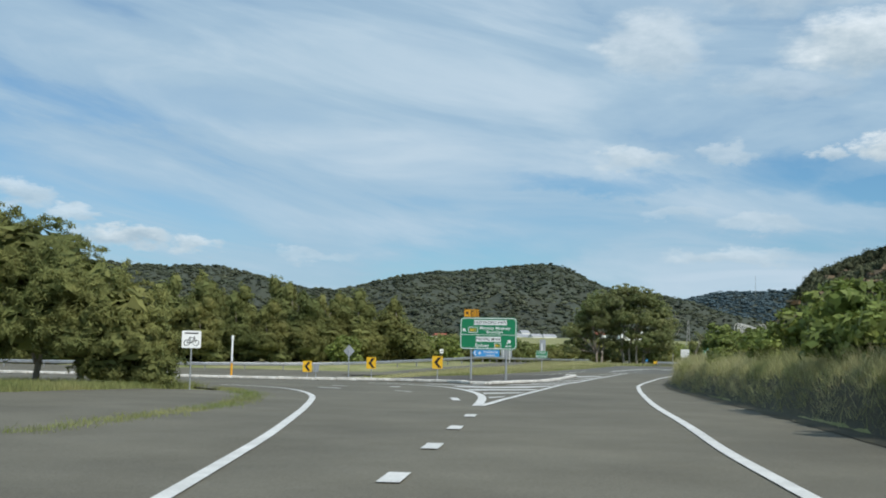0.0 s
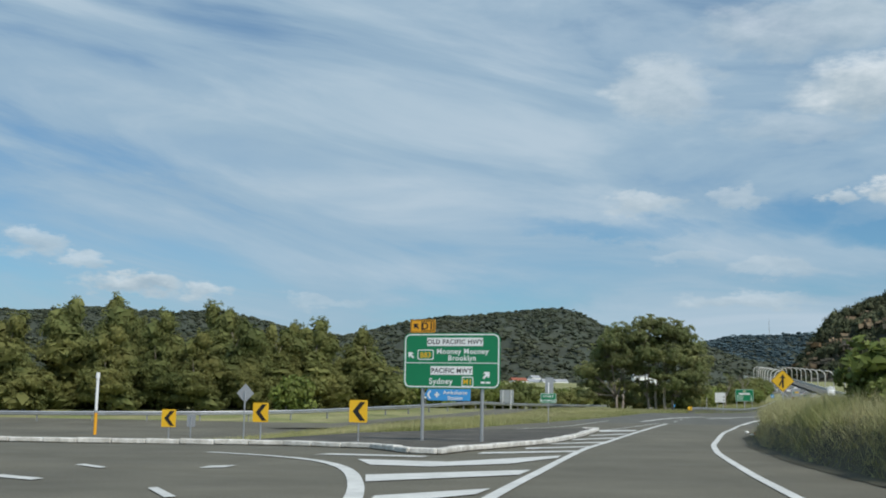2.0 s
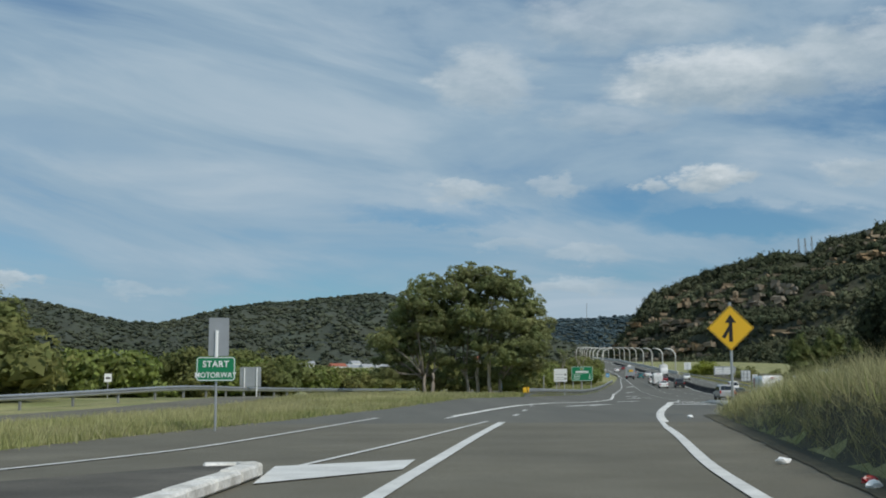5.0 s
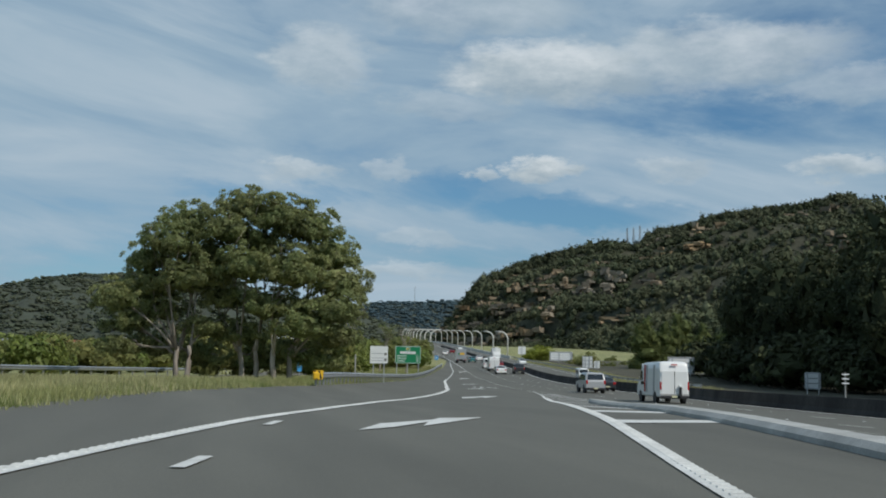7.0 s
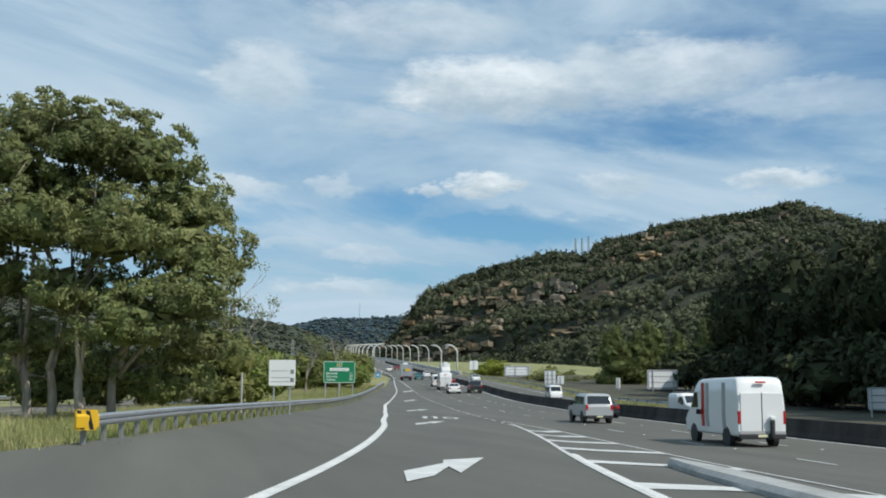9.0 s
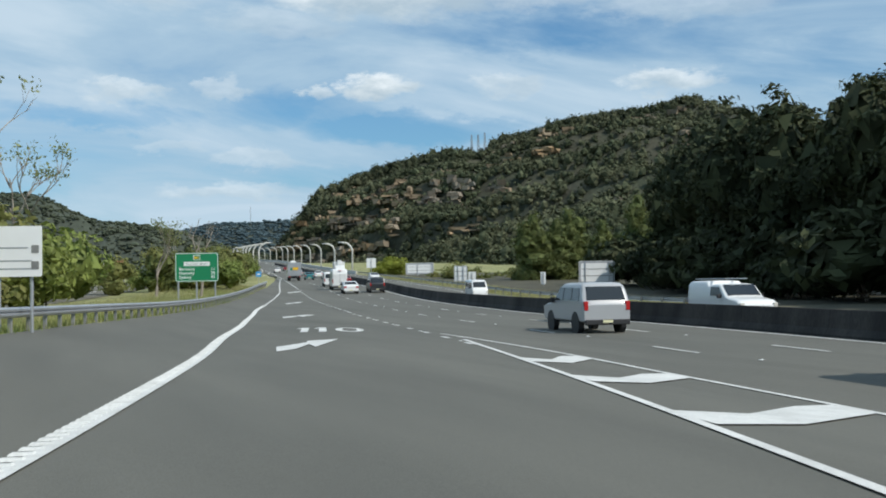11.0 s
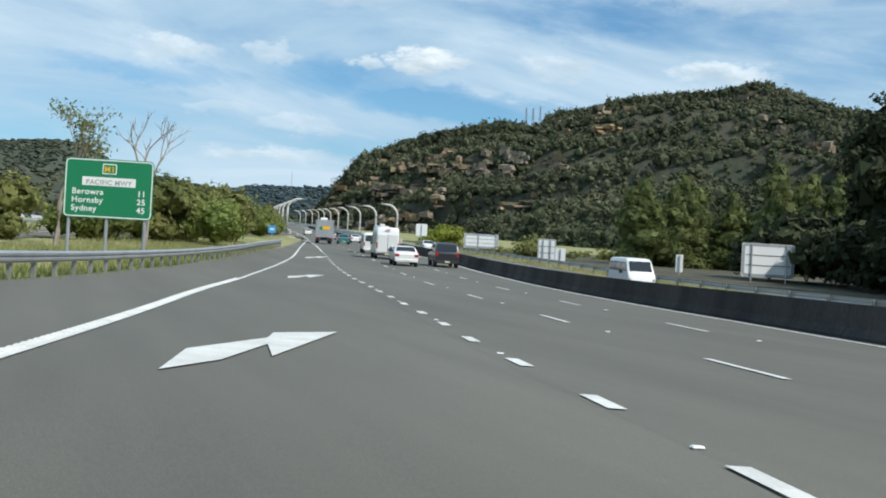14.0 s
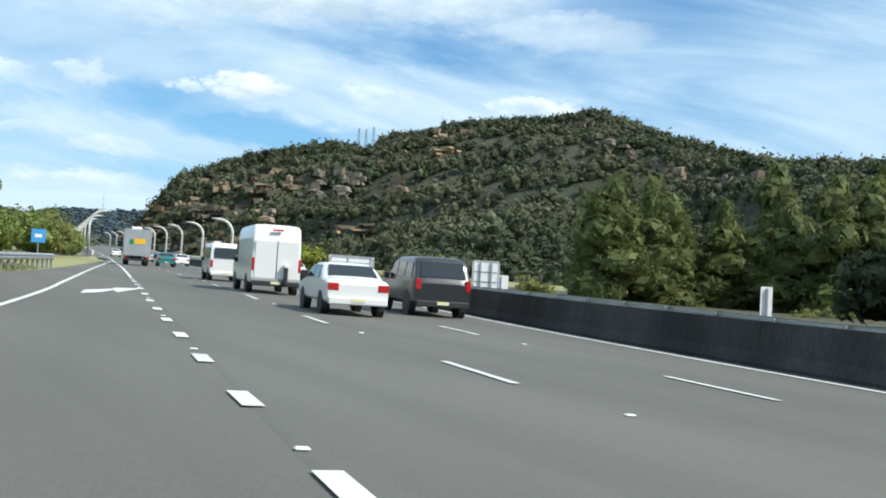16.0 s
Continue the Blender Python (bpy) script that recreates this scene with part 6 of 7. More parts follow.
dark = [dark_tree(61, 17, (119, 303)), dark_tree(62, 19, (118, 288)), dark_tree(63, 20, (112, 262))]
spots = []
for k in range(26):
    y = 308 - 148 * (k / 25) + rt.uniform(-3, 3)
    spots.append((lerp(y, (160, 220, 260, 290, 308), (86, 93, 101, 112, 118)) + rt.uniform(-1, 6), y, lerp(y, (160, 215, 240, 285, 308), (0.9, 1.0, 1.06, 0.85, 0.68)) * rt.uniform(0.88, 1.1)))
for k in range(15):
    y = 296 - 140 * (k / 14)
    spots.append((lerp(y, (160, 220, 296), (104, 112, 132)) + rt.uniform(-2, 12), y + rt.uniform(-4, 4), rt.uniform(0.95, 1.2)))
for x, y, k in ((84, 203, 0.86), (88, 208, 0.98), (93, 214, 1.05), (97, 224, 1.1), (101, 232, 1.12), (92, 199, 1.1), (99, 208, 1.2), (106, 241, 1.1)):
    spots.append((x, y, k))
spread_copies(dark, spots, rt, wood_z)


# mangrove and shrub belts
def shrub_model(seed, r, h, mat, label, name="shrub", group="shrubs", at=(0, 0), z=0.0, leaf=0.32, leaves=1600, n=6):
    rnd = random.Random(seed)
    lobes = lobes_ball(rnd, n, 0, 0, h * 0.5, r, h * 0.5, 0.6)
    return tree(name, pose(at[0], at[1], z), label, group, h, lobes, mat, BARK, seed, trunk_r=0.07, fork=0.15, leaf=leaf, leaves=leaves, clump=0.22 * r, thin=0.5, core=0.74, twigs=0)


belt = [shrub_model(71, 2.2, 3.0, LEAF_FRESH, "rounded green mangrove shrub on the river bank", at=(-2, 176), z=bank_z(-2, 176), leaf=0.4), shrub_model(72, 2.6, 3.6, LEAF_CASUARINA, "dark olive shrub on the river bank", at=(3, 180), z=bank_z(3, 180), leaf=0.42)]
spots = []
for k in range(36):
    f = k / 35
    y = 128 + 190 * f
    e = lerp(y, (110, 150, 200, 250, 330), (-17, -7, 2, 14, 36))
    spots.append((e + rt.uniform(-6, 1.5), y + rt.uniform(-2, 2), rt.uniform(0.7, 1.3)))
for k in range(20):
    y = 150 + 60 * k / 19
    spots.append((lerp(y, (150, 210), (-14, 2)) + rt.uniform(-14, -4), y + rt.uniform(-3, 3), rt.uniform(0.9, 1.5)))
spread_copies(belt, spots, rt, bank_z)
under = [shrub_model(75, 3.0, 4.6, LEAF_SHADED, "dense understorey shrub beside the motorway, leaves coloured dark for shade", "understorey_shrub", "understorey of the dark wood", at=(113, 300), z=land(113, 300) - 0.5, leaf=0.65, leaves=1500)]
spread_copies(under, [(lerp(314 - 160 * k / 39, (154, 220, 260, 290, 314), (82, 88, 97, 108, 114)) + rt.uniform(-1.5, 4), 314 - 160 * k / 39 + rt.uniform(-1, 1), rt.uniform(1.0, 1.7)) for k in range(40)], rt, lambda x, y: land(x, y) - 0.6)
mang = [shrub_model(76, 3.4, 4.2, LEAF_CASUARINA, "olive mangrove clump beyond the motorway", "mangrove", "mangroves beyond the motorway", at=(112, 372), z=land(112, 372) - 1.5, leaf=0.6, leaves=1500)]
spread_copies(mang, [(*xy(s_, lane_a(s_) + rt.uniform(27, 60)), rt.uniform(0.4, 0.75)) for s_ in (175 + 8.0 * k for k in range(24))], rt, lambda x, y: land(x, y) - 1.6)
# trees and shrubs past the distance sign
past = [shrub_model(81, 2.4, 4.6, LEAF_FRESH, "bright green bushy tree beside the shoulder", "bushy_tree", "bushy trees beside the shoulder", (55, 303), land(55, 303), 0.36), shrub_model(82, 2.8, 5.4, LEAF_CASUARINA, "olive bushy tree beside the shoulder", "bushy_tree", "bushy trees beside the shoulder", (58, 318), land(58, 318), 0.38)]
spots = []
for k in range(34):
    f = k / 33
    s_ = 122 + 250 * f
    o = lane_a(s_) - lerp(s_, (122, 200, 380), (13.5, 11, 9.0)) - rt.uniform(0, 7)
    x, y = xy(s_, o)
    spots.append((x, y, rt.uniform(0.75, 1.15)))
for x, y, k in ((31, 262, 0.6), (33.5, 270, 0.7), (36.5, 280, 0.8), (41, 288, 0.75), (45.5, 296, 0.85), (49, 302, 0.9), (34, 300, 0.9), (30.5, 238, 0.55), (27, 243, 0.6), (22, 226, 0.9), (18.5, 220, 1.0), (25.5, 224, 0.8), (52, 310, 1.0), (32.6, 225, 1.15), (34.0, 231, 1.1), (30.2, 218, 1.0), (31.5, 238, 1.35)):
    spots.append((x, y, k))
spread_copies(past, spots, rt, lambda x, y: land(x, y) - river(x, y))
ymodel = shrub_model(91, 4.2, 5.0, LEAF_YELLOW, "yellow-green rounded bush beyond the motorway", "yellow_bush", "", (116.5, 432), land(116.5, 432) - 1.0, 0.5, 3600)


# bare and half-bare trees
def bare_tree(x, y, h, label, leaves, seed, name="bare_tree"):
    rnd = random.Random(seed)
    g = land(x, y) - river(x, y)
    tr = thing(name, pose(x, y, g), label, "tree")
    bm = bmesh.new()
    tips = []

    def grow(a, d, ln, r, depth):
        b = a + d * ln
        limb(bm, rnd, a, b, r, r * 0.6, 0.06, 3, 5)
        if depth == 0:
            tips.append(b)
            return
        for _ in range(rnd.randint(2, 3)):
            nd = (d + Vector((rnd.uniform(-0.7, 0.7), rnd.uniform(-0.7, 0.7), rnd.uniform(-0.1, 0.55)))).normalized()
            grow(a.lerp(b, rnd.uniform(0.7, 1.0)), nd, ln * rnd.uniform(0.55, 0.8), r * 0.58, depth - 1)

    grow(Vector((0, 0, -0.3)), Vector((rnd.uniform(-0.1, 0.1), 0, 1)), h * 0.36, 0.16, 5)
    part("trunk", bm, GUM_BARK, tr)
    if leaves:
        rnd.shuffle(tips)
        v, f = leaf_cloud(rnd, [t[:] for t in tips[:int(len(tips) * leaves)]], 22, 0.22, 0.28)
        mesh_part("crown", v.tolist(), f.tolist(), LEAF_GUM, tr)
    return tr


bare_tree(44.2, 277, 8.4, "sparse gum tree with few leaves behind the sign", 0.5, 5, "sparse_gum")
bare_tree(48.6, 279, 8.9, "leafless grey tree behind the distance sign", 0.0, 6)
bare_tree(31.0, 221, 11.0, "half-bare grey tree beside the large gum", 0.18, 7)
bare_tree(32.8, 229, 10.0, "half-bare grey tree beside the large gum", 0.25, 9)


# shrubs on the mound
mshrub = [shrub_model(101, 1.3, 1.7, LEAF_FRESH, "leafy green shrub on the grassy mound", "mound_shrub", "shrubs on the mound", (19.0, 60), ground_z(19, 60) - 0.2, 0.24, 2200),
          shrub_model(102, 1.1, 1.4, LEAF_FRESH, "leafy green shrub on the grassy mound", "mound_shrub", "shrubs on the mound", (19.0, 54), ground_z(19, 54) - 0.2, 0.24, 2200)]
spots = []
for k in range(36):
    y = 4 + 64 * (k / 35)
    spots.append((mound_edge(y) + lerp(y, (0, 68), (1.9, 2.0)) + 5.0 * rt.random() ** 1.5, y + rt.uniform(-1, 1), rt.uniform(0.8, 1.3) * lerp(y, (40, 68), (1.15, 0.9))))
spread_copies(mshrub, spots, rt, lambda x, y: ground_z(x, y) - 0.1)


# grass: tufts of single blades
def grass(name, spots, mat, label, seed, hmin, hmax, per=14, spread=0.22, lean=0.35, width=0.012):
    g = np.random.RandomState(seed)
    p = np.repeat(np.array(spots, float), per, axis=0)
    n = len(p)
    p[:, :2] += g.normal(0, spread, (n, 2))
    h = g.uniform(hmin, hmax, (n, 1)) * g.uniform(0.6, 1.0, (n, 1))
    a = g.uniform(0, 2 * math.pi, n)
    side = np.stack([np.cos(a), np.sin(a), 0 * a], 1) * width * g.uniform(0.7, 1.6, (n, 1))
    tip = np.stack([g.normal(0, lean, n), g.normal(0, lean, n), np.ones(n)], 1) * h
    v = np.stack([p - side, p + side, p + tip], 1).reshape(-1, 3)
    f = np.arange(3 * n).reshape(-1, 3)
    ob = mesh_part(name, v.tolist(), f.tolist(), mat)
    return tagged(ob, label, "grass", kind="stuff")


def grass_spots(n, fy, fx, zf, seed):
    r = random.Random(seed)
    out = []
    for _ in range(n):
        y = fy(r)
        x = fx(r, y)
        out.append((x, y, zf(x, y) - 0.09))
    return out


def mound_x(r, y):
    w = lerp(y, (-60, 60, 100, 114, 121), (14, 12, 10, 5, 0.4))
    return mound_edge(y) + 0.15 + w * 0.9 * r.random() ** 1.3


grass("mound_grass", grass_spots(8200, lambda r: r.uniform(8, 116), lambda r, y: mound_edge(y) + 0.62 + (mound_x(r, y) - mound_edge(y)), ground_z, 1), GRASS_DRY, "tall dry seeding grass on the mound", 1, 0.4, 0.95, 14, 0.2, 0.42, 0.006)
grass("mound_olive_grass", grass_spots(6500, lambda r: r.uniform(8, 116), lambda r, y: mound_edge(y) + 0.6 + (mound_x(r, y) - mound_edge(y)), ground_z, 12), GRASS, "dense olive green grass on the mound", 12, 0.2, 0.55, 11, 0.22, 0.45, 0.008)
grass("mound_bank_grass", grass_spots(4200, lambda r: r.uniform(8, 116), lambda r, y: mound_edge(y) + 0.34 + 0.75 * r.random() ** 0.7, ground_z, 13), GRASS_DRY, "dry grass hanging over the cut bank of the mound", 13, 0.2, 0.6, 9, 0.12, 0.7, 0.006)
grass("mound_foot_grass", grass_spots(260, lambda r: r.uniform(8, 116), lambda r, y: mound_edge(y) + 0.02 + lerp(y, (100, 131), (0.9, 0.4)) * r.random(), ground_z, 2), GRASS_DRY, "sparse dry grass along the foot of the mound", 2, 0.08, 0.28, 8, 0.16, 0.5, 0.008)


def verge_near(y):
    return lerp(y, (79.4, 86.6, 97.8, 108.9, 125, 135, 142, 150, 160, 167), (-5.5, 1.3, 4.4, 7.4, 11.8, 14.5, 16.5, 18.6, 21.1, 23.2))


def verge_far(y):
    return lerp(y, (79.4, 95, 108, 115, 150, 167), (-9, -8, -1.5, 1.5, 8, 12))


grass("verge_grass", grass_spots(9500, lambda r: 80 + 86 * r.random(), lambda r, y: verge_far(y) + (verge_near(y) - verge_far(y)) * r.random(), land, 3), GRASS_DRY, "pale dry grass on the verge strip", 3, 0.2, 0.5, 11, 0.3, 0.3, 0.014)
grass("verge_green_grass", grass_spots(5000, lambda r: 79.5 + 88 * r.random(), lambda r, y: verge_near(y) - 1.8 * r.random(), land, 4), GRASS, "green grass edge of the verge strip", 4, 0.12, 0.38, 11, 0.25, 0.35, 0.013)


def rail_x(y):
    return lerp(y, [p[1] for p in RAIL], [p[0] for p in RAIL])


grass("rail_grass", grass_spots(5500, lambda r: 168 + 155 * r.random(), lambda r, y: rail_x(y) - 0.25 - 8 * r.random() ** 1.5, land, 5), GRASS, "long grass under and behind the guard rail", 5, 0.15, 0.42, 12, 0.3, 0.3, 0.014)
grass("rail_dry_grass", grass_spots(3000, lambda r: 168 + 157 * r.random(), lambda r, y: rail_x(y) - 1.6 - 9 * r.random(), land, 6), GRASS_DRY, "dry grass behind the guard rail", 6, 0.2, 0.55, 10, 0.3, 0.3, 0.014)
grass("lay_by_grass", grass_spots(3800, lambda r: r.uniform(34, 46.5), lambda r, y: lerp(y, (34, 42, 46.5), (-9.5, -7.6, -6.8)) - 15 * r.random() ** 1.6, land, 7), GRASS, "green grass at the edge of the lay-by", 7, 0.15, 0.5, 12, 0.25, 0.35, 0.014)
grass("lay_by_tufts", grass_spots(1100, lambda r: r.uniform(18, 46), lambda r, y: lerp(y, (18, 28, 32, 37, 43, 46), (-0.6, -0.2, -0.5, -1.6, -3.9, -5.4)) + r.gauss(-0.25, 0.25), land, 8), GRASS, "weedy grass tufts along the lay-by edge", 8, 0.08, 0.25, 10, 0.14, 0.4, 0.012)
far_edge = [xy(s, lane_a(s) + o) for s, o in ((rt.uniform(66, 260), rt.uniform(18.2, 22.5)) for _ in range(3000))]
grass("far_verge_grass", [(x, y, land(x, y) - 0.05) for x, y in far_edge], GRASS_DRY, "dry grass beyond the far guard rail", 9, 0.25, 0.7, 10, 0.5, 0.3, 0.02)

# ---- vehicles ----
GLASS = material("vehicle_glass", (0.018, 0.022, 0.026), 0.08, spec=0.8)
TYRE = material("tyre_rubber", (0.02, 0.02, 0.02), 0.85)
RIM = material("wheel_rim", (0.45, 0.46, 0.47), 0.35, metal=0.8)
RED_LENS = material("red_lamp_lens", (0.45, 0.015, 0.015), 0.25)
AMBER_LENS = material("clear_lamp_lens", (0.65, 0.62, 0.55), 0.2)
TRIM = material("black_plastic_trim", (0.025, 0.025, 0.027), 0.6)
PLATE = material("plate_blank", (0.75, 0.72, 0.45), 0.5)


def paint(name, color):
    return material(name, color, 0.35, vary=0.03, scale=1.0, coat=0.6)


PAINT_WHITE, PAINT_SILVER = paint("white_vehicle_paint", (0.78, 0.78, 0.76)), paint("silver_vehicle_paint", (0.40, 0.41, 0.42))
PAINT_DARK, PAINT_RED, PAINT_TEAL = paint("charcoal_vehicle_paint", (0.025, 0.027, 0.03)), paint("red_vehicle_paint", (0.20, 0.015, 0.02)), paint("teal_vehicle_paint", (0.02, 0.16, 0.17))


def body_shell(profile, width, belt, roof, taper):
    """A body lofted along its length from the side outline (y along, z up): rounded sills, shoulders and roof edges, narrower above the belt line."""
    length = max(y for y, _ in profile)
    low = min(z for _, z in profile)
    tops = {}
    for y, z in profile:
        tops[y] = max(z, tops.get(y, 0))
    knots = sorted(tops)

    def half(z):
        t = max(0.0, (z - belt) / (roof - belt))
        return width / 2 * (1 - taper * t - 0.06 * max(0.0, (0.55 - z) / 0.55))

    first = min(knots)
    fine = np.linspace(first, length, 161)
    raw = np.interp(fine, knots, [tops[k] for k in knots])
    pad = np.concatenate([[raw[0]] * 4, raw, [raw[-1]] * 4])
    soft = np.convolve(pad, np.ones(9) / 9, "valid")
    ys = np.concatenate([[first], first + (length - first) * (1 - np.cos(np.linspace(0.12, math.pi - 0.12, 40))) / 2, [length]])
    bm = bmesh.new()
    rings = []
    for y in ys:
        end = min(y - first, length - y)
        plan = 1 - 0.05 * max(0.0, 1 - end / 0.35) ** 2
        h = float(np.interp(y, fine, soft)) - 0.05 * max(0.0, 1 - end / 0.12)
        waist = min(belt, h - 0.08)
        zs = [low, low + 0.06, low + 0.2, (low + waist) / 2, waist - 0.04, waist]
        zs += [waist + (h - 0.1 - waist) * k / 3 for k in (1, 2, 3)]
        pts = [(half(z) * plan * (0.94 if i == 0 else 1.0), z) for i, z in enumerate(zs)]
        hw = half(h) * plan
        pts += [(hw - 0.025, h - 0.05), (hw - 0.09, h - 0.012), (hw * 0.6, h + 0.012), (0.0, h + 0.02)]
        full = pts + [(-x, z) for x, z in pts[-2::-1]]
        rings.append([bm.verts.new((x, y, z)) for x, z in full])
    for a, b in zip(rings, rings[1:]):
        for i in range(len(a) - 1):
            bm.faces.new((a[i], a[i + 1], b[i + 1], b[i]))
        bm.faces.new((a[-1], a[0], b[0], b[-1]))
    bm.faces.new(rings[0])
    bm.faces.new(rings[-1][::-1])
    bmesh.ops.recalc_face_normals(bm, faces=bm.faces)
    return bm, half


def wheel(parent, x, y, r, w=0.21):
    sgn = 1 if x > 0 else -1
    bm = bmesh.new()
    ring = [(0.0, r * 0.62), (0.0, r * 0.94), (0.03, r), (w - 0.03, r), (w, r * 0.94), (w, r * 0.62)]
    n = 20
    vs = [[bm.verts.new((x - sgn * o, y + rr * math.cos(2 * math.pi * k / n), r + rr * math.sin(2 * math.pi * k / n))) for k in range(n)] for o, rr in ring]
    for a, b in zip(vs, vs[1:]):
        for k in range(n):
            bm.faces.new((a[k], a[(k + 1) % n], b[(k + 1) % n], b[k]))
    bm.faces.new(vs[-1])
    bmesh.ops.recalc_face_normals(bm, faces=bm.faces)
    tw = part("wheel", bm, TYRE, parent)
    bm = bmesh.new()
    c = bm.verts.new((x - sgn * 0.02, y, r))
    rim = [bm.verts.new((x - sgn * (0.05 if k % 4 < 2 else 0.02), y + r * 0.63 * math.cos(2 * math.pi * k / n), r + r * 0.63 * math.sin(2 * math.pi * k / n))) for k in range(n)]
    for k in range(n):
        bm.faces.new((c, rim[k], rim[(k + 1) % n]))
    part("rim", bm, RIM, tw)


def pane(parent, name, pts, mat=None, out=None, lift=0.0):
    """A pane from its corners, lifted off the body along its normal and let into it by its thickness."""
    pts = [Vector(p) for p in pts]
    nrm = (pts[1] - pts[0]).cross(pts[2] - pts[0]).normalized()
    if out is not None and nrm.dot(Vector(out)) < 0:
        nrm = -nrm
    c = sum(pts, Vector()) / len(pts)
    front = [p.lerp(c, 0.03) + nrm * lift for p in pts]
    back = [p + nrm * (lift - 0.05) for p in pts]
    n = len(pts)
    faces = [tuple(range(n))] + [(i, (i + 1) % n, n + (i + 1) % n, n + i) for i in range(n)]
    return mesh_part(name, [tuple(p) for p in front + back], faces, mat or GLASS, parent)


def vehicle(name, label, m, mat, length, width, height, profile, belt, taper, side_windows, rear_window, wind=None, wheels=(0.85, None), wheel_r=0.32, group="", category="car", lamps=(0.75, 0.18, 0.22), tow=False):
    """profile: side outline, rear at y = 0, front at y = length. Windows: y0, y1 at belt, y0, y1 at top, z0, z1."""
    car = thing(name, m, label, category, group)
    bm, half = body_shell(profile, width, belt, height, taper)
    body = part("body", bm, mat, car, smooth=True)
    body.data.set_sharp_from_angle(angle=radians(38))
    for yb0, yb1, yt0, yt1, z0, z1 in side_windows:
        for sgn in (-1, 1):
            e = 0.012
            pane(car, "side_window", [(sgn * (half(z0) + e), yb0, z0), (sgn * (half(z0) + e), yb1, z0), (sgn * (half(z1) + e), yt1, z1), (sgn * (half(z1) + e), yt0, z1)], None, (sgn, 0, 0), 0.012)
    if rear_window:
        y0, z0, y1, z1, f = rear_window
        pane(car, "rear_window", [(-half(z0) * f, y0 - 0.014, z0), (half(z0) * f, y0 - 0.014, z0), (half(z1) * f, y1 - 0.014, z1), (-half(z1) * f, y1 - 0.014, z1)], None, (0, -1, 0.2), 0.045)
    if wind:
        y0, z0, y1, z1, f = wind
        pane(car, "windscreen", [(-half(z0) * f, y0 + 0.014, z0), (half(z0) * f, y0 + 0.014, z0), (half(z1) * f, y1 + 0.014, z1), (-half(z1) * f, y1 + 0.014, z1)], None, (0, 1, 0.2), 0.045)
    yr, yf = wheels[0], wheels[1] or length - 0.85
    for y in (yr, yf):
        for sgn in (-1, 1):
            wheel(car, sgn * (width / 2 - 0.03), y, wheel_r)
            arch = bmesh.new()
            tube(arch, [(sgn * (width / 2 - 0.2), y, wheel_r), (sgn * (width / 2 + 0.006), y, wheel_r)], wheel_r * 1.18, 16)
            part("wheel_arch", arch, TRIM, car)
    zl, wl, hl = lamps
    for sgn in (-1, 1):
        x = sgn * (width / 2 - wl / 2 - 0.04)
        part("tail_lamp", new_box(x - wl / 2, x + wl / 2, -0.02, 0.10, zl, zl + hl, 0.015), RED_LENS, car)
        part("headlamp", new_box(x - wl / 2, x + wl / 2, length - 0.12, length + 0.015, zl - 0.08, zl + 0.1, 0.015), AMBER_LENS, car)
        mir = part("mirror", new_box(sgn * (width / 2 + 0.02) - 0.02, sgn * (width / 2 + 0.02) + sgn * 0.16 + 0.02, length * 0.66, length * 0.66 + 0.1, belt, belt + 0.17, 0.02), TRIM, car)
    part("bumper", new_box(-width / 2 + 0.06, width / 2 - 0.06, -0.07, 0.05, 0.32, 0.52, 0.03), TRIM if tow else mat, car)
    part("plate", new_box(-0.19, 0.19, -0.085, -0.07, 0.4, 0.5), PLATE, car)
    return car


def put_on(s, n, yaw=None):
    """On the motorway at s, n; heads along the lane."""
    x, y = xy(s, n)
    x2, y2 = xy(s + 3, n + lane_a(s + 3) - lane_a(s))
    return pose(x, y, land(x, y) + 0.005, math.degrees(math.atan2(land(x2, y2) - land(x, y), 3)), 0, math.degrees(math.atan2(-(x2 - x), y2 - y)) if yaw is None else yaw)


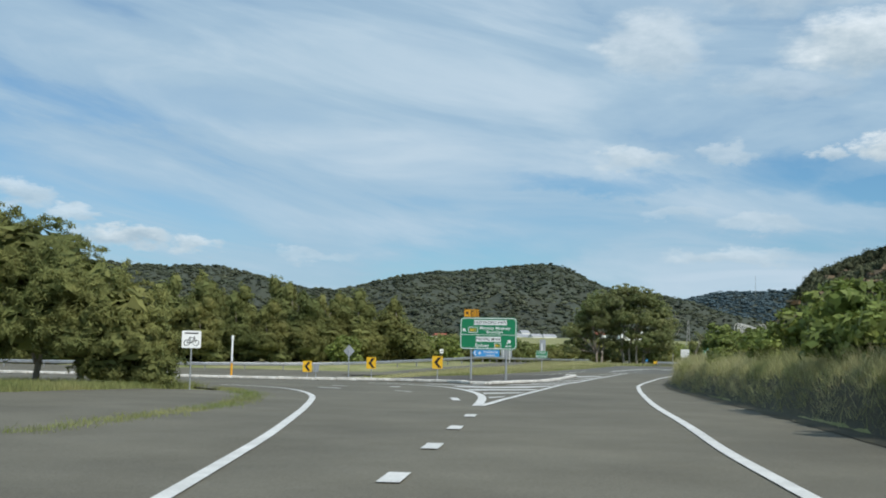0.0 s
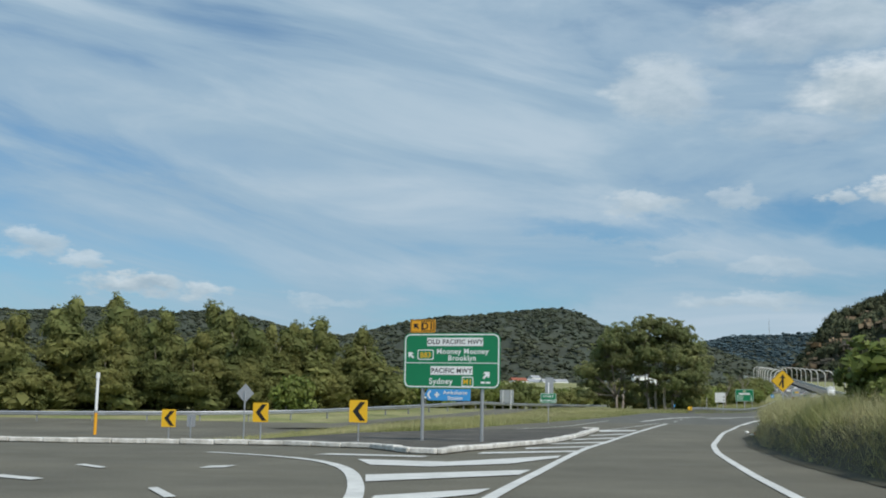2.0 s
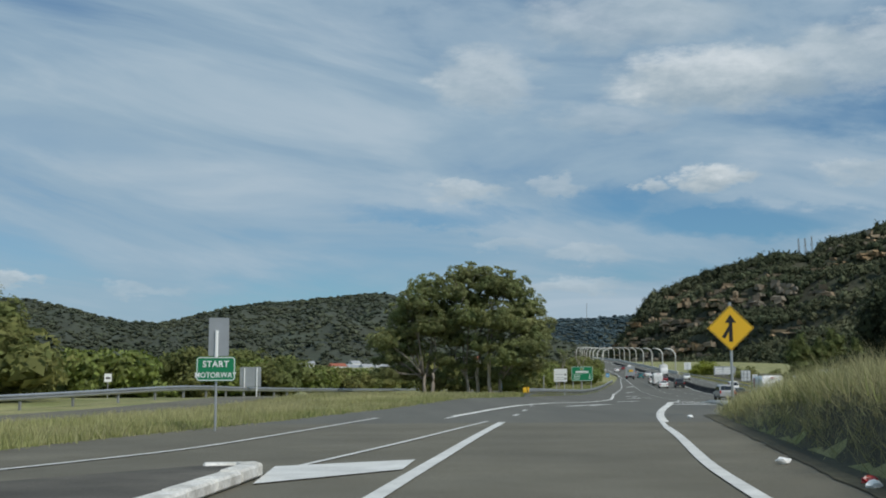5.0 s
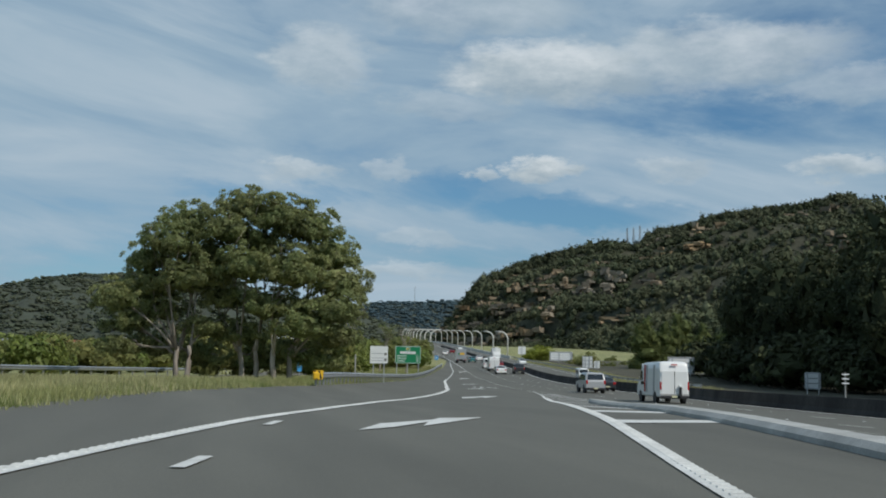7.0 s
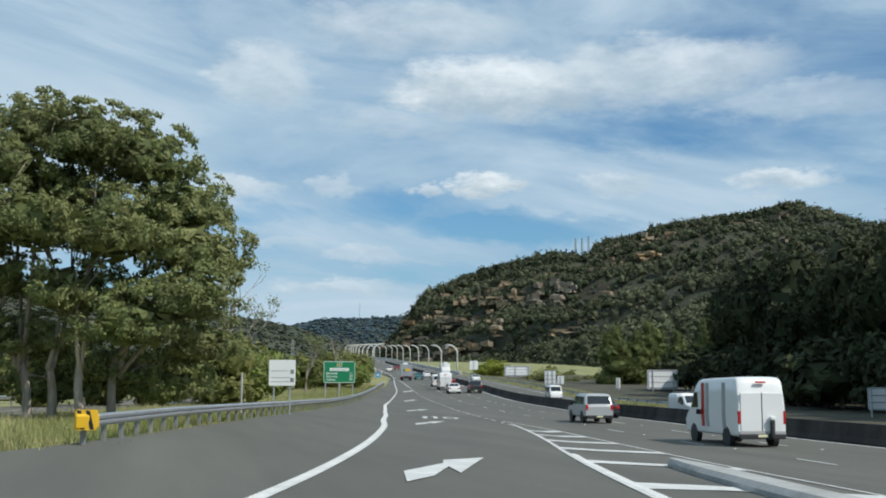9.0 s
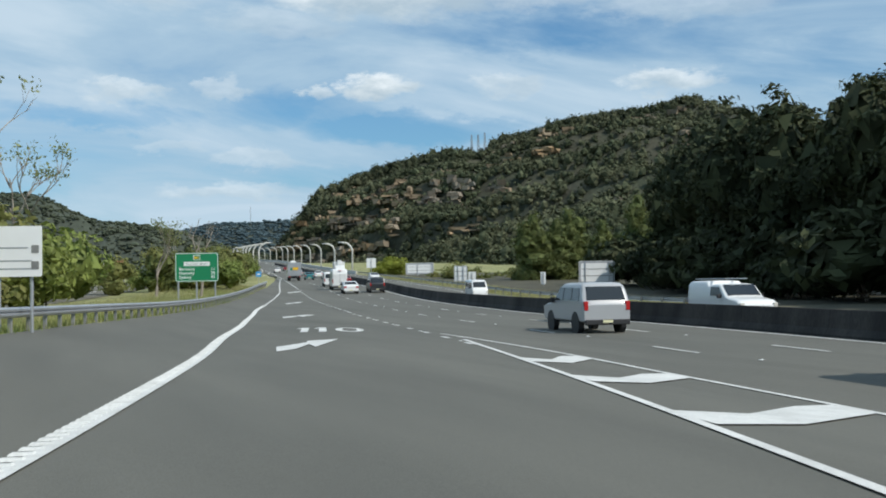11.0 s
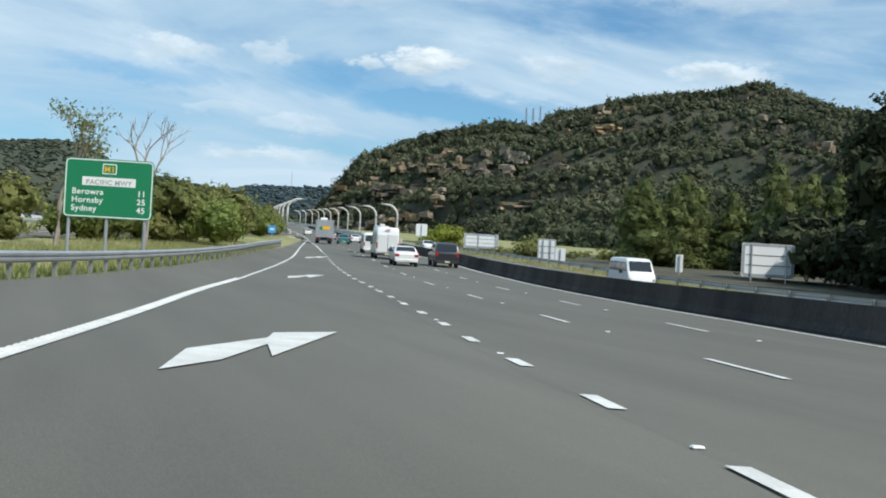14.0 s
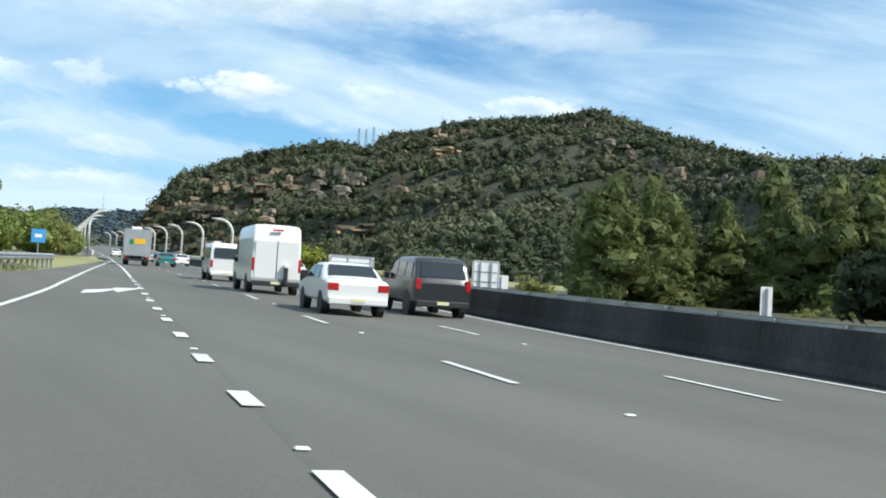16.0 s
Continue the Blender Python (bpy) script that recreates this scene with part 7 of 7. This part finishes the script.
def cargo_van(m, label, stripes=True):
    L_, W_, H_ = 6.0, 2.0, 2.72
    prof = [(0.0, 0.45), (0.0, 1.2), (0.06, 2.5), (0.35, 2.72), (4.3, 2.66), (4.75, 2.45), (5.3, 1.5), (5.85, 1.15), (6.0, 0.85), (5.95, 0.42)]
    v = vehicle("cargo_van", label, m, PAINT_WHITE, L_, W_, H_, prof, 1.2, 0.09,
                [(4.35, 5.15, 4.5, 4.85, 1.45, 2.1)], None, (5.36, 1.5, 4.82, 2.35, 0.86), (1.15, 4.85), 0.36, category="van", lamps=(0.9, 0.16, 0.5), tow=True)
    for y0, mat, nm in ((1.15, GREY_TEXT, "grey_stripe"), (3.0, GREY_TEXT, "grey_stripe"), (3.5, RED_LENS, "red_stripe")) if stripes else ():
        for sgn in (-1, 1):
            bm = bmesh.new()
            rows = []
            for z in (0.7, 1.2, 1.85, 2.5):
                x = sgn * W_ / 2 * (1 - 0.09 * max(0, (z - 1.2) / 1.52))
                y = y0 + (z - 0.7) * 0.12
                rows.append([bm.verts.new((x + sgn * d, y + w, z)) for d, w in ((-0.02, 0), (0.014, 0), (0.014, 0.36), (-0.02, 0.36))])
            for a, b in zip(rows, rows[1:]):
                for k in range(3):
                    bm.faces.new((a[k], a[k + 1], b[k + 1], b[k]))
            bmesh.ops.recalc_face_normals(bm, faces=bm.faces)
            part(nm, bm, mat, v)
    for sgn in (-1, 1):
        part("rear_door", new_box(min(0.01 * sgn, 0.86 * sgn), max(0.01 * sgn, 0.86 * sgn), -0.03, 0.04, 0.62, 2.1, 0.015), PAINT_WHITE, v)
    part("door_line", new_box(-0.008, 0.008, -0.035, 0.0, 0.6, 2.1), TRIM, v)
    part("lower_panel", new_box(-0.95, 0.95, -0.04, 0.02, 0.42, 0.62, 0.02), GREY_TEXT, v)
    part("carrier", new_box(0.3, 0.44, -0.22, -0.05, 0.4, 1.1, 0.02), TRIM, v)
    part("carrier_cap", new_box(0.26, 0.46, -0.24, -0.05, 1.05, 1.2, 0.03), PAINT_WHITE, v)
    part("brake_lamp", new_box(-0.2, 0.2, 0.02, 0.1, 2.48, 2.55), RED_LENS, v)


cargo_van(put_on(11.6, 2.85) @ Matrix.Scale(1.06, 4), "white high-roof cargo van with grey and red stripes")


def wagon_4wd(m, mat, label, name="four_wheel_drive"):
    prof = [(0.0, 0.5), (0.0, 1.05), (0.12, 1.2), (0.35, 1.8), (0.6, 1.87), (2.5, 1.86), (2.85, 1.75), (3.45, 1.18), (4.5, 1.05), (4.75, 0.85), (4.75, 0.42)]
    return vehicle(name, label, m, mat, 4.75, 1.86, 1.87, prof, 1.12, 0.13, [(0.45, 1.25, 0.6, 1.25, 1.2, 1.68), (1.32, 2.2, 1.32, 2.2, 1.2, 1.7), (2.27, 3.2, 2.27, 2.75, 1.2, 1.7)],
                   (0.14, 1.22, 0.36, 1.72, 0.84), (3.38, 1.24, 2.9, 1.7, 0.86), (0.9, 3.75), 0.37, lamps=(0.85, 0.16, 0.34), tow=True)


def sedan(m, mat, label, name="sedan", group=""):
    prof = [(0.0, 0.4), (0.0, 0.85), (0.08, 1.0), (0.75, 1.04), (1.35, 1.38), (1.8, 1.45), (2.6, 1.43), (3.4, 1.0), (4.35, 0.85), (4.55, 0.65), (4.55, 0.36)]
    return vehicle(name, label, m, mat, 4.55, 1.78, 1.45, prof, 0.98, 0.18, [(1.15, 2.0, 1.5, 2.0, 1.0, 1.36), (2.06, 3.1, 2.06, 2.6, 1.0, 1.36)], (0.82, 1.06, 1.3, 1.36, 0.84), (3.32, 1.04, 2.68, 1.38, 0.86), (0.85, 3.65), 0.31, group, lamps=(0.7, 0.3, 0.2))


def minibus(m, label):
    prof = [(0.0, 0.45), (0.0, 1.1), (0.1, 1.9), (0.3, 2.1), (3.6, 2.1), (3.95, 1.95), (4.45, 1.2), (4.75, 1.0), (4.8, 0.4)]
    return vehicle("minibus", label, m, PAINT_WHITE, 4.8, 1.8, 2.1, prof, 1.1, 0.1, [(0.3, 1.5, 0.35, 1.5, 1.25, 1.85), (1.6, 2.9, 1.6, 2.9, 1.25, 1.85), (3.0, 4.15, 3.0, 3.8, 1.25, 1.85)], (0.03, 1.25, 0.1, 1.85, 0.8), (4.38, 1.25, 3.98, 1.9, 0.86), (0.8, 3.9), 0.33, category="van", lamps=(0.75, 0.14, 0.4))


def box_truck(m, label):
    t = thing("box_truck", m, label, "truck")
    part("cargo_box", new_box(-1.2, 1.2, 0.0, 5.2, 0.95, 3.35, 0.04), PAINT_WHITE, t)
    part("rear_frame", new_box(-1.22, 1.22, -0.05, 0.0, 0.9, 3.38, 0.015), SIGN_BACK, t)
    part("logo_patch", new_box(-0.3, 0.7, -0.065, -0.05, 2.0, 2.5), SIGN_YELLOW, t)
    part("logo_mark", new_box(-0.75, -0.4, -0.065, -0.05, 1.95, 2.4), SIGN_GREEN, t)
    part("chassis", new_box(-0.45, 0.45, 0.2, 6.8, 0.55, 0.95), TRIM, t)
    bm, _ = body_shell([(5.35, 0.6), (5.35, 2.35), (5.7, 2.5), (6.5, 2.45), (6.95, 1.5), (7.0, 0.6)], 2.2, 1.4, 2.5, 0.06)
    part("cab", bm, PAINT_WHITE, t)
    part("refrigerator", new_box(-0.5, 0.5, 5.2, 5.5, 2.6, 3.7, 0.05), PAINT_WHITE, t)
    for y in (1.4, 6.0):
        for sgn in (-1, 1):
            wheel(t, sgn * 1.08, y, 0.42, 0.4)
    for sgn in (-1, 1):
        part("tail_lamp", new_box(sgn * 0.95 - 0.14, sgn * 0.95 + 0.14, -0.06, 0.0, 0.72, 0.86), RED_LENS, t)
    part("bumper", new_box(-1.15, 1.15, -0.04, 0.06, 0.45, 0.6, 0.02), TRIM, t)


def utility(m, label):
    prof = [(0.0, 0.5), (0.0, 1.75), (0.2, 1.85), (2.0, 1.85), (2.1, 1.45), (2.25, 1.7), (3.2, 1.72), (3.85, 1.15), (4.9, 1.02), (5.1, 0.8), (5.1, 0.42)]
    u = vehicle("utility", label, m, PAINT_WHITE, 5.1, 1.82, 1.85, prof, 1.1, 0.08, [(2.35, 3.5, 2.4, 3.15, 1.2, 1.6)], None, (3.8, 1.2, 3.25, 1.66, 0.86), (1.0, 4.15), 0.36, lamps=(0.8, 0.2, 0.3))
    for x in (-0.5, 0.5):
        part("roof_rack", new_box(x - 0.03, x + 0.03, 0.1, 3.1, 1.92, 1.97), STEEL, u)
    return u


sedan(put_on(47.0, lane_a(47) + 5.2), PAINT_DARK, "dark blue-grey sedan in the fast lane")
wagon_4wd(put_on(36.5, lane_a(36.5) + 1.75), PAINT_SILVER, "silver four-wheel drive with dark rear window")
minibus(put_on(158.0, lane_a(158) + 1.6), "white high-roof minibus in the middle lane")
sedan(put_on(170.0, lane_a(170) + 4.9), PAINT_RED, "dark red sedan in the fast lane")
cargo_van(put_on(139.5, lane_a(139.5) + 1.5), "white high-roof cargo van in the middle lane", False)
sedan(put_on(126.0, lane_a(126) + 1.75), PAINT_WHITE, "white sedan with dark rear window")
wagon_4wd(put_on(129.5, lane_a(129.5) + 5.2), PAINT_DARK, "black four-wheel drive with red tail lamps")
box_truck(put_on(202.0, lane_a(202) - 1.7), "white box truck with a small yellow and green logo")
sedan(put_on(212.0, lane_a(212) + 1.6), PAINT_TEAL, "teal sedan ahead of the box truck")
sedan(put_on(238.0, lane_a(238) + 5.0), PAINT_WHITE, "white sedan climbing towards the bridge", group="cars far along the motorway")
sedan(put_on(262.0, -15.8), PAINT_SILVER, "silver sedan climbing towards the bridge", group="cars far along the motorway")
sedan(put_on(318.0, -23.0), PAINT_WHITE, "white sedan far along the bridge", group="cars far along the motorway")
sedan(put_on(350.0, -21.5), PAINT_RED, "red sedan far along the bridge", group="cars far along the motorway")


def oncoming(s, off):
    x, y = xy(s, lane_a(s) + off)
    m = put_on(s, lane_a(s) + off)
    return m @ pose(0, 0, 0, 0, 0, 180)


utility(oncoming(47, 10.4), "white utility with canopy on the far carriageway")
minibus(oncoming(111, 13.0) @ Matrix.Scale(0.88, 4), "white people mover on the far carriageway")
sedan(oncoming(205, 13.0), PAINT_WHITE, "white sedan on the far carriageway", group="oncoming cars")
box_truck(oncoming(262, 11.0), "white truck with dark load on the far carriageway")


# ---- far shore and small things ----
def house(x, y, z, w, d, h, yaw, roof):
    hs = thing("house", pose(x, y, z, 0, 0, yaw), "small pale house on the far shore", "house", "houses on the far shore")
    part("wall", new_box(-w / 2, w / 2, -d / 2, d / 2, -2, h), SIGN_WHITE, hs)
    bm = bmesh.new()
    v = [bm.verts.new(p) for p in ((-w / 2 - 0.5, -d / 2 - 0.5, h), (w / 2 + 0.5, -d / 2 - 0.5, h), (w / 2 + 0.5, d / 2 + 0.5, h), (-w / 2 - 0.5, d / 2 + 0.5, h), (-w / 2, 0, h + d * 0.3), (w / 2, 0, h + d * 0.3))]
    for q in ((0, 1, 5, 4), (2, 3, 4, 5), (0, 4, 3), (1, 2, 5), (3, 2, 1, 0)):
        bm.faces.new([v[i] for i in q])
    part("roof", bm, roof, hs)
    for k in (-0.28, 0.05, 0.3):
        part("window", new_box(k * w - 0.7, k * w + 0.7, -d / 2 - 0.06, -d / 2, 1.0, 2.4), GLASS, hs)


ROOF_RED = material("red_roof_tiles", (0.30, 0.10, 0.06), 0.85, vary=0.2, scale=1.0)
ROOF_GREY = material("grey_roof_sheet", (0.35, 0.36, 0.38), 0.6, vary=0.1, scale=1.0)
rh = random.Random(15)
for k in range(46):
    az = radians(rh.choice((rh.uniform(-9, 3), rh.uniform(-4, 5), rh.uniform(-20, -14))))
    d = rh.uniform(1180, 1480)
    house(8 + d * math.sin(az), 20 + d * math.cos(az), rh.uniform(1, 26), rh.uniform(12, 20), rh.uniform(9, 12), rh.uniform(4, 8), rh.uniform(-40, 40), rh.choice((ROOF_RED, ROOF_GREY, ROOF_GREY)))


def boat(x, y, yaw, k):
    b = thing("moored_boat", pose(x, y, -3.05, 0, 0, yaw), "white moored boat on the river", "boat", "moored boats")
    part("hull", prism(bmesh.new(), [(-1.4 * k, -4 * k), (1.4 * k, -4 * k), (1.5 * k, 1 * k), (0, 5 * k), (-1.5 * k, 1 * k)], -0.3, 1.3 * k), SIGN_WHITE, b)
    part("cabin", new_box(-1.0 * k, 1.0 * k, -2.4 * k, 1.0 * k, 1.3 * k, 2.6 * k, 0.1), SIGN_WHITE, b)
    part("cabin_window", new_box(-1.02 * k, 1.02 * k, -2.0 * k, 0.8 * k, 1.7 * k, 2.2 * k), GLASS, b)


for k in range(22):
    az, d = radians(rh.uniform(-9, 2.5)), rh.uniform(380, 760)
    boat(45 + d * math.sin(az), 220 + d * math.cos(az), rh.uniform(0, 360), rh.uniform(0.9, 1.6))


def mast(x, y, z, h, label):
    t = thing("radio_mast", pose(x, y, z), label, "mast")
    bm = bmesh.new()
    for a, b in ((-1, -1), (1, -1), (1, 1), (-1, 1)):
        tube(bm, [(a * 1.2, b * 1.2, 0), (a * 0.35, b * 0.35, h)], 0.13, 5)
    for k in range(6):
        f = k / 6
        w = 1.2 - 0.85 * f
        tube(bm, [(-w, -w, f * h), (w, -w, (f + 1 / 6) * h)], 0.14, 4)
        tube(bm, [(w, w, f * h), (-w, w, (f + 1 / 6) * h)], 0.14, 4)
    part("lattice", bm, STEEL_DARK, t)


for az, e in ((22.2, 7.0), (22.55, 7.0), (22.9, 7.1)):
    mast(REF_C[0] + 965 * math.sin(radians(az)), REF_C[1] + 965 * math.cos(radians(az)), 965 * math.tan(radians(e)) - 2, 22, "thin radio mast on the hill crest")
mast(REF_A[0] + 4150 * math.sin(radians(10.4)), REF_A[1] + 4150 * math.cos(radians(10.4)), 238, 70, "lattice mast on the distant ridge")
mast(95, 700, 6, 20, "grey lattice mast beyond the trees")

rl = random.Random(3)
for k, (x, y, mat, lab) in enumerate(((18.6, 92.2, SIGN_WHITE, "crumpled white cup at the road edge"), (18.4, 88.6, RED_LENS, "red and white crushed can at the road edge"), (18.2, 88.0, SIGN_WHITE, "scrap of white paper at the road edge"), (22.9, 113.0, SIGN_WHITE, "scrap of white paper at the road edge"))):
    bm = bmesh.new()
    bmesh.ops.create_icosphere(bm, subdivisions=2, radius=0.09)
    for v in bm.verts:
        v.co = Vector((v.co.x * 1.3, v.co.y, v.co.z * 0.7)) * rl.uniform(0.7, 1.2)
    ob = part("litter", bm, mat)
    ob.location = (x, y, land(x, y) + 0.06)
    tagged(ob, lab, "litter", "litter at the road edge")
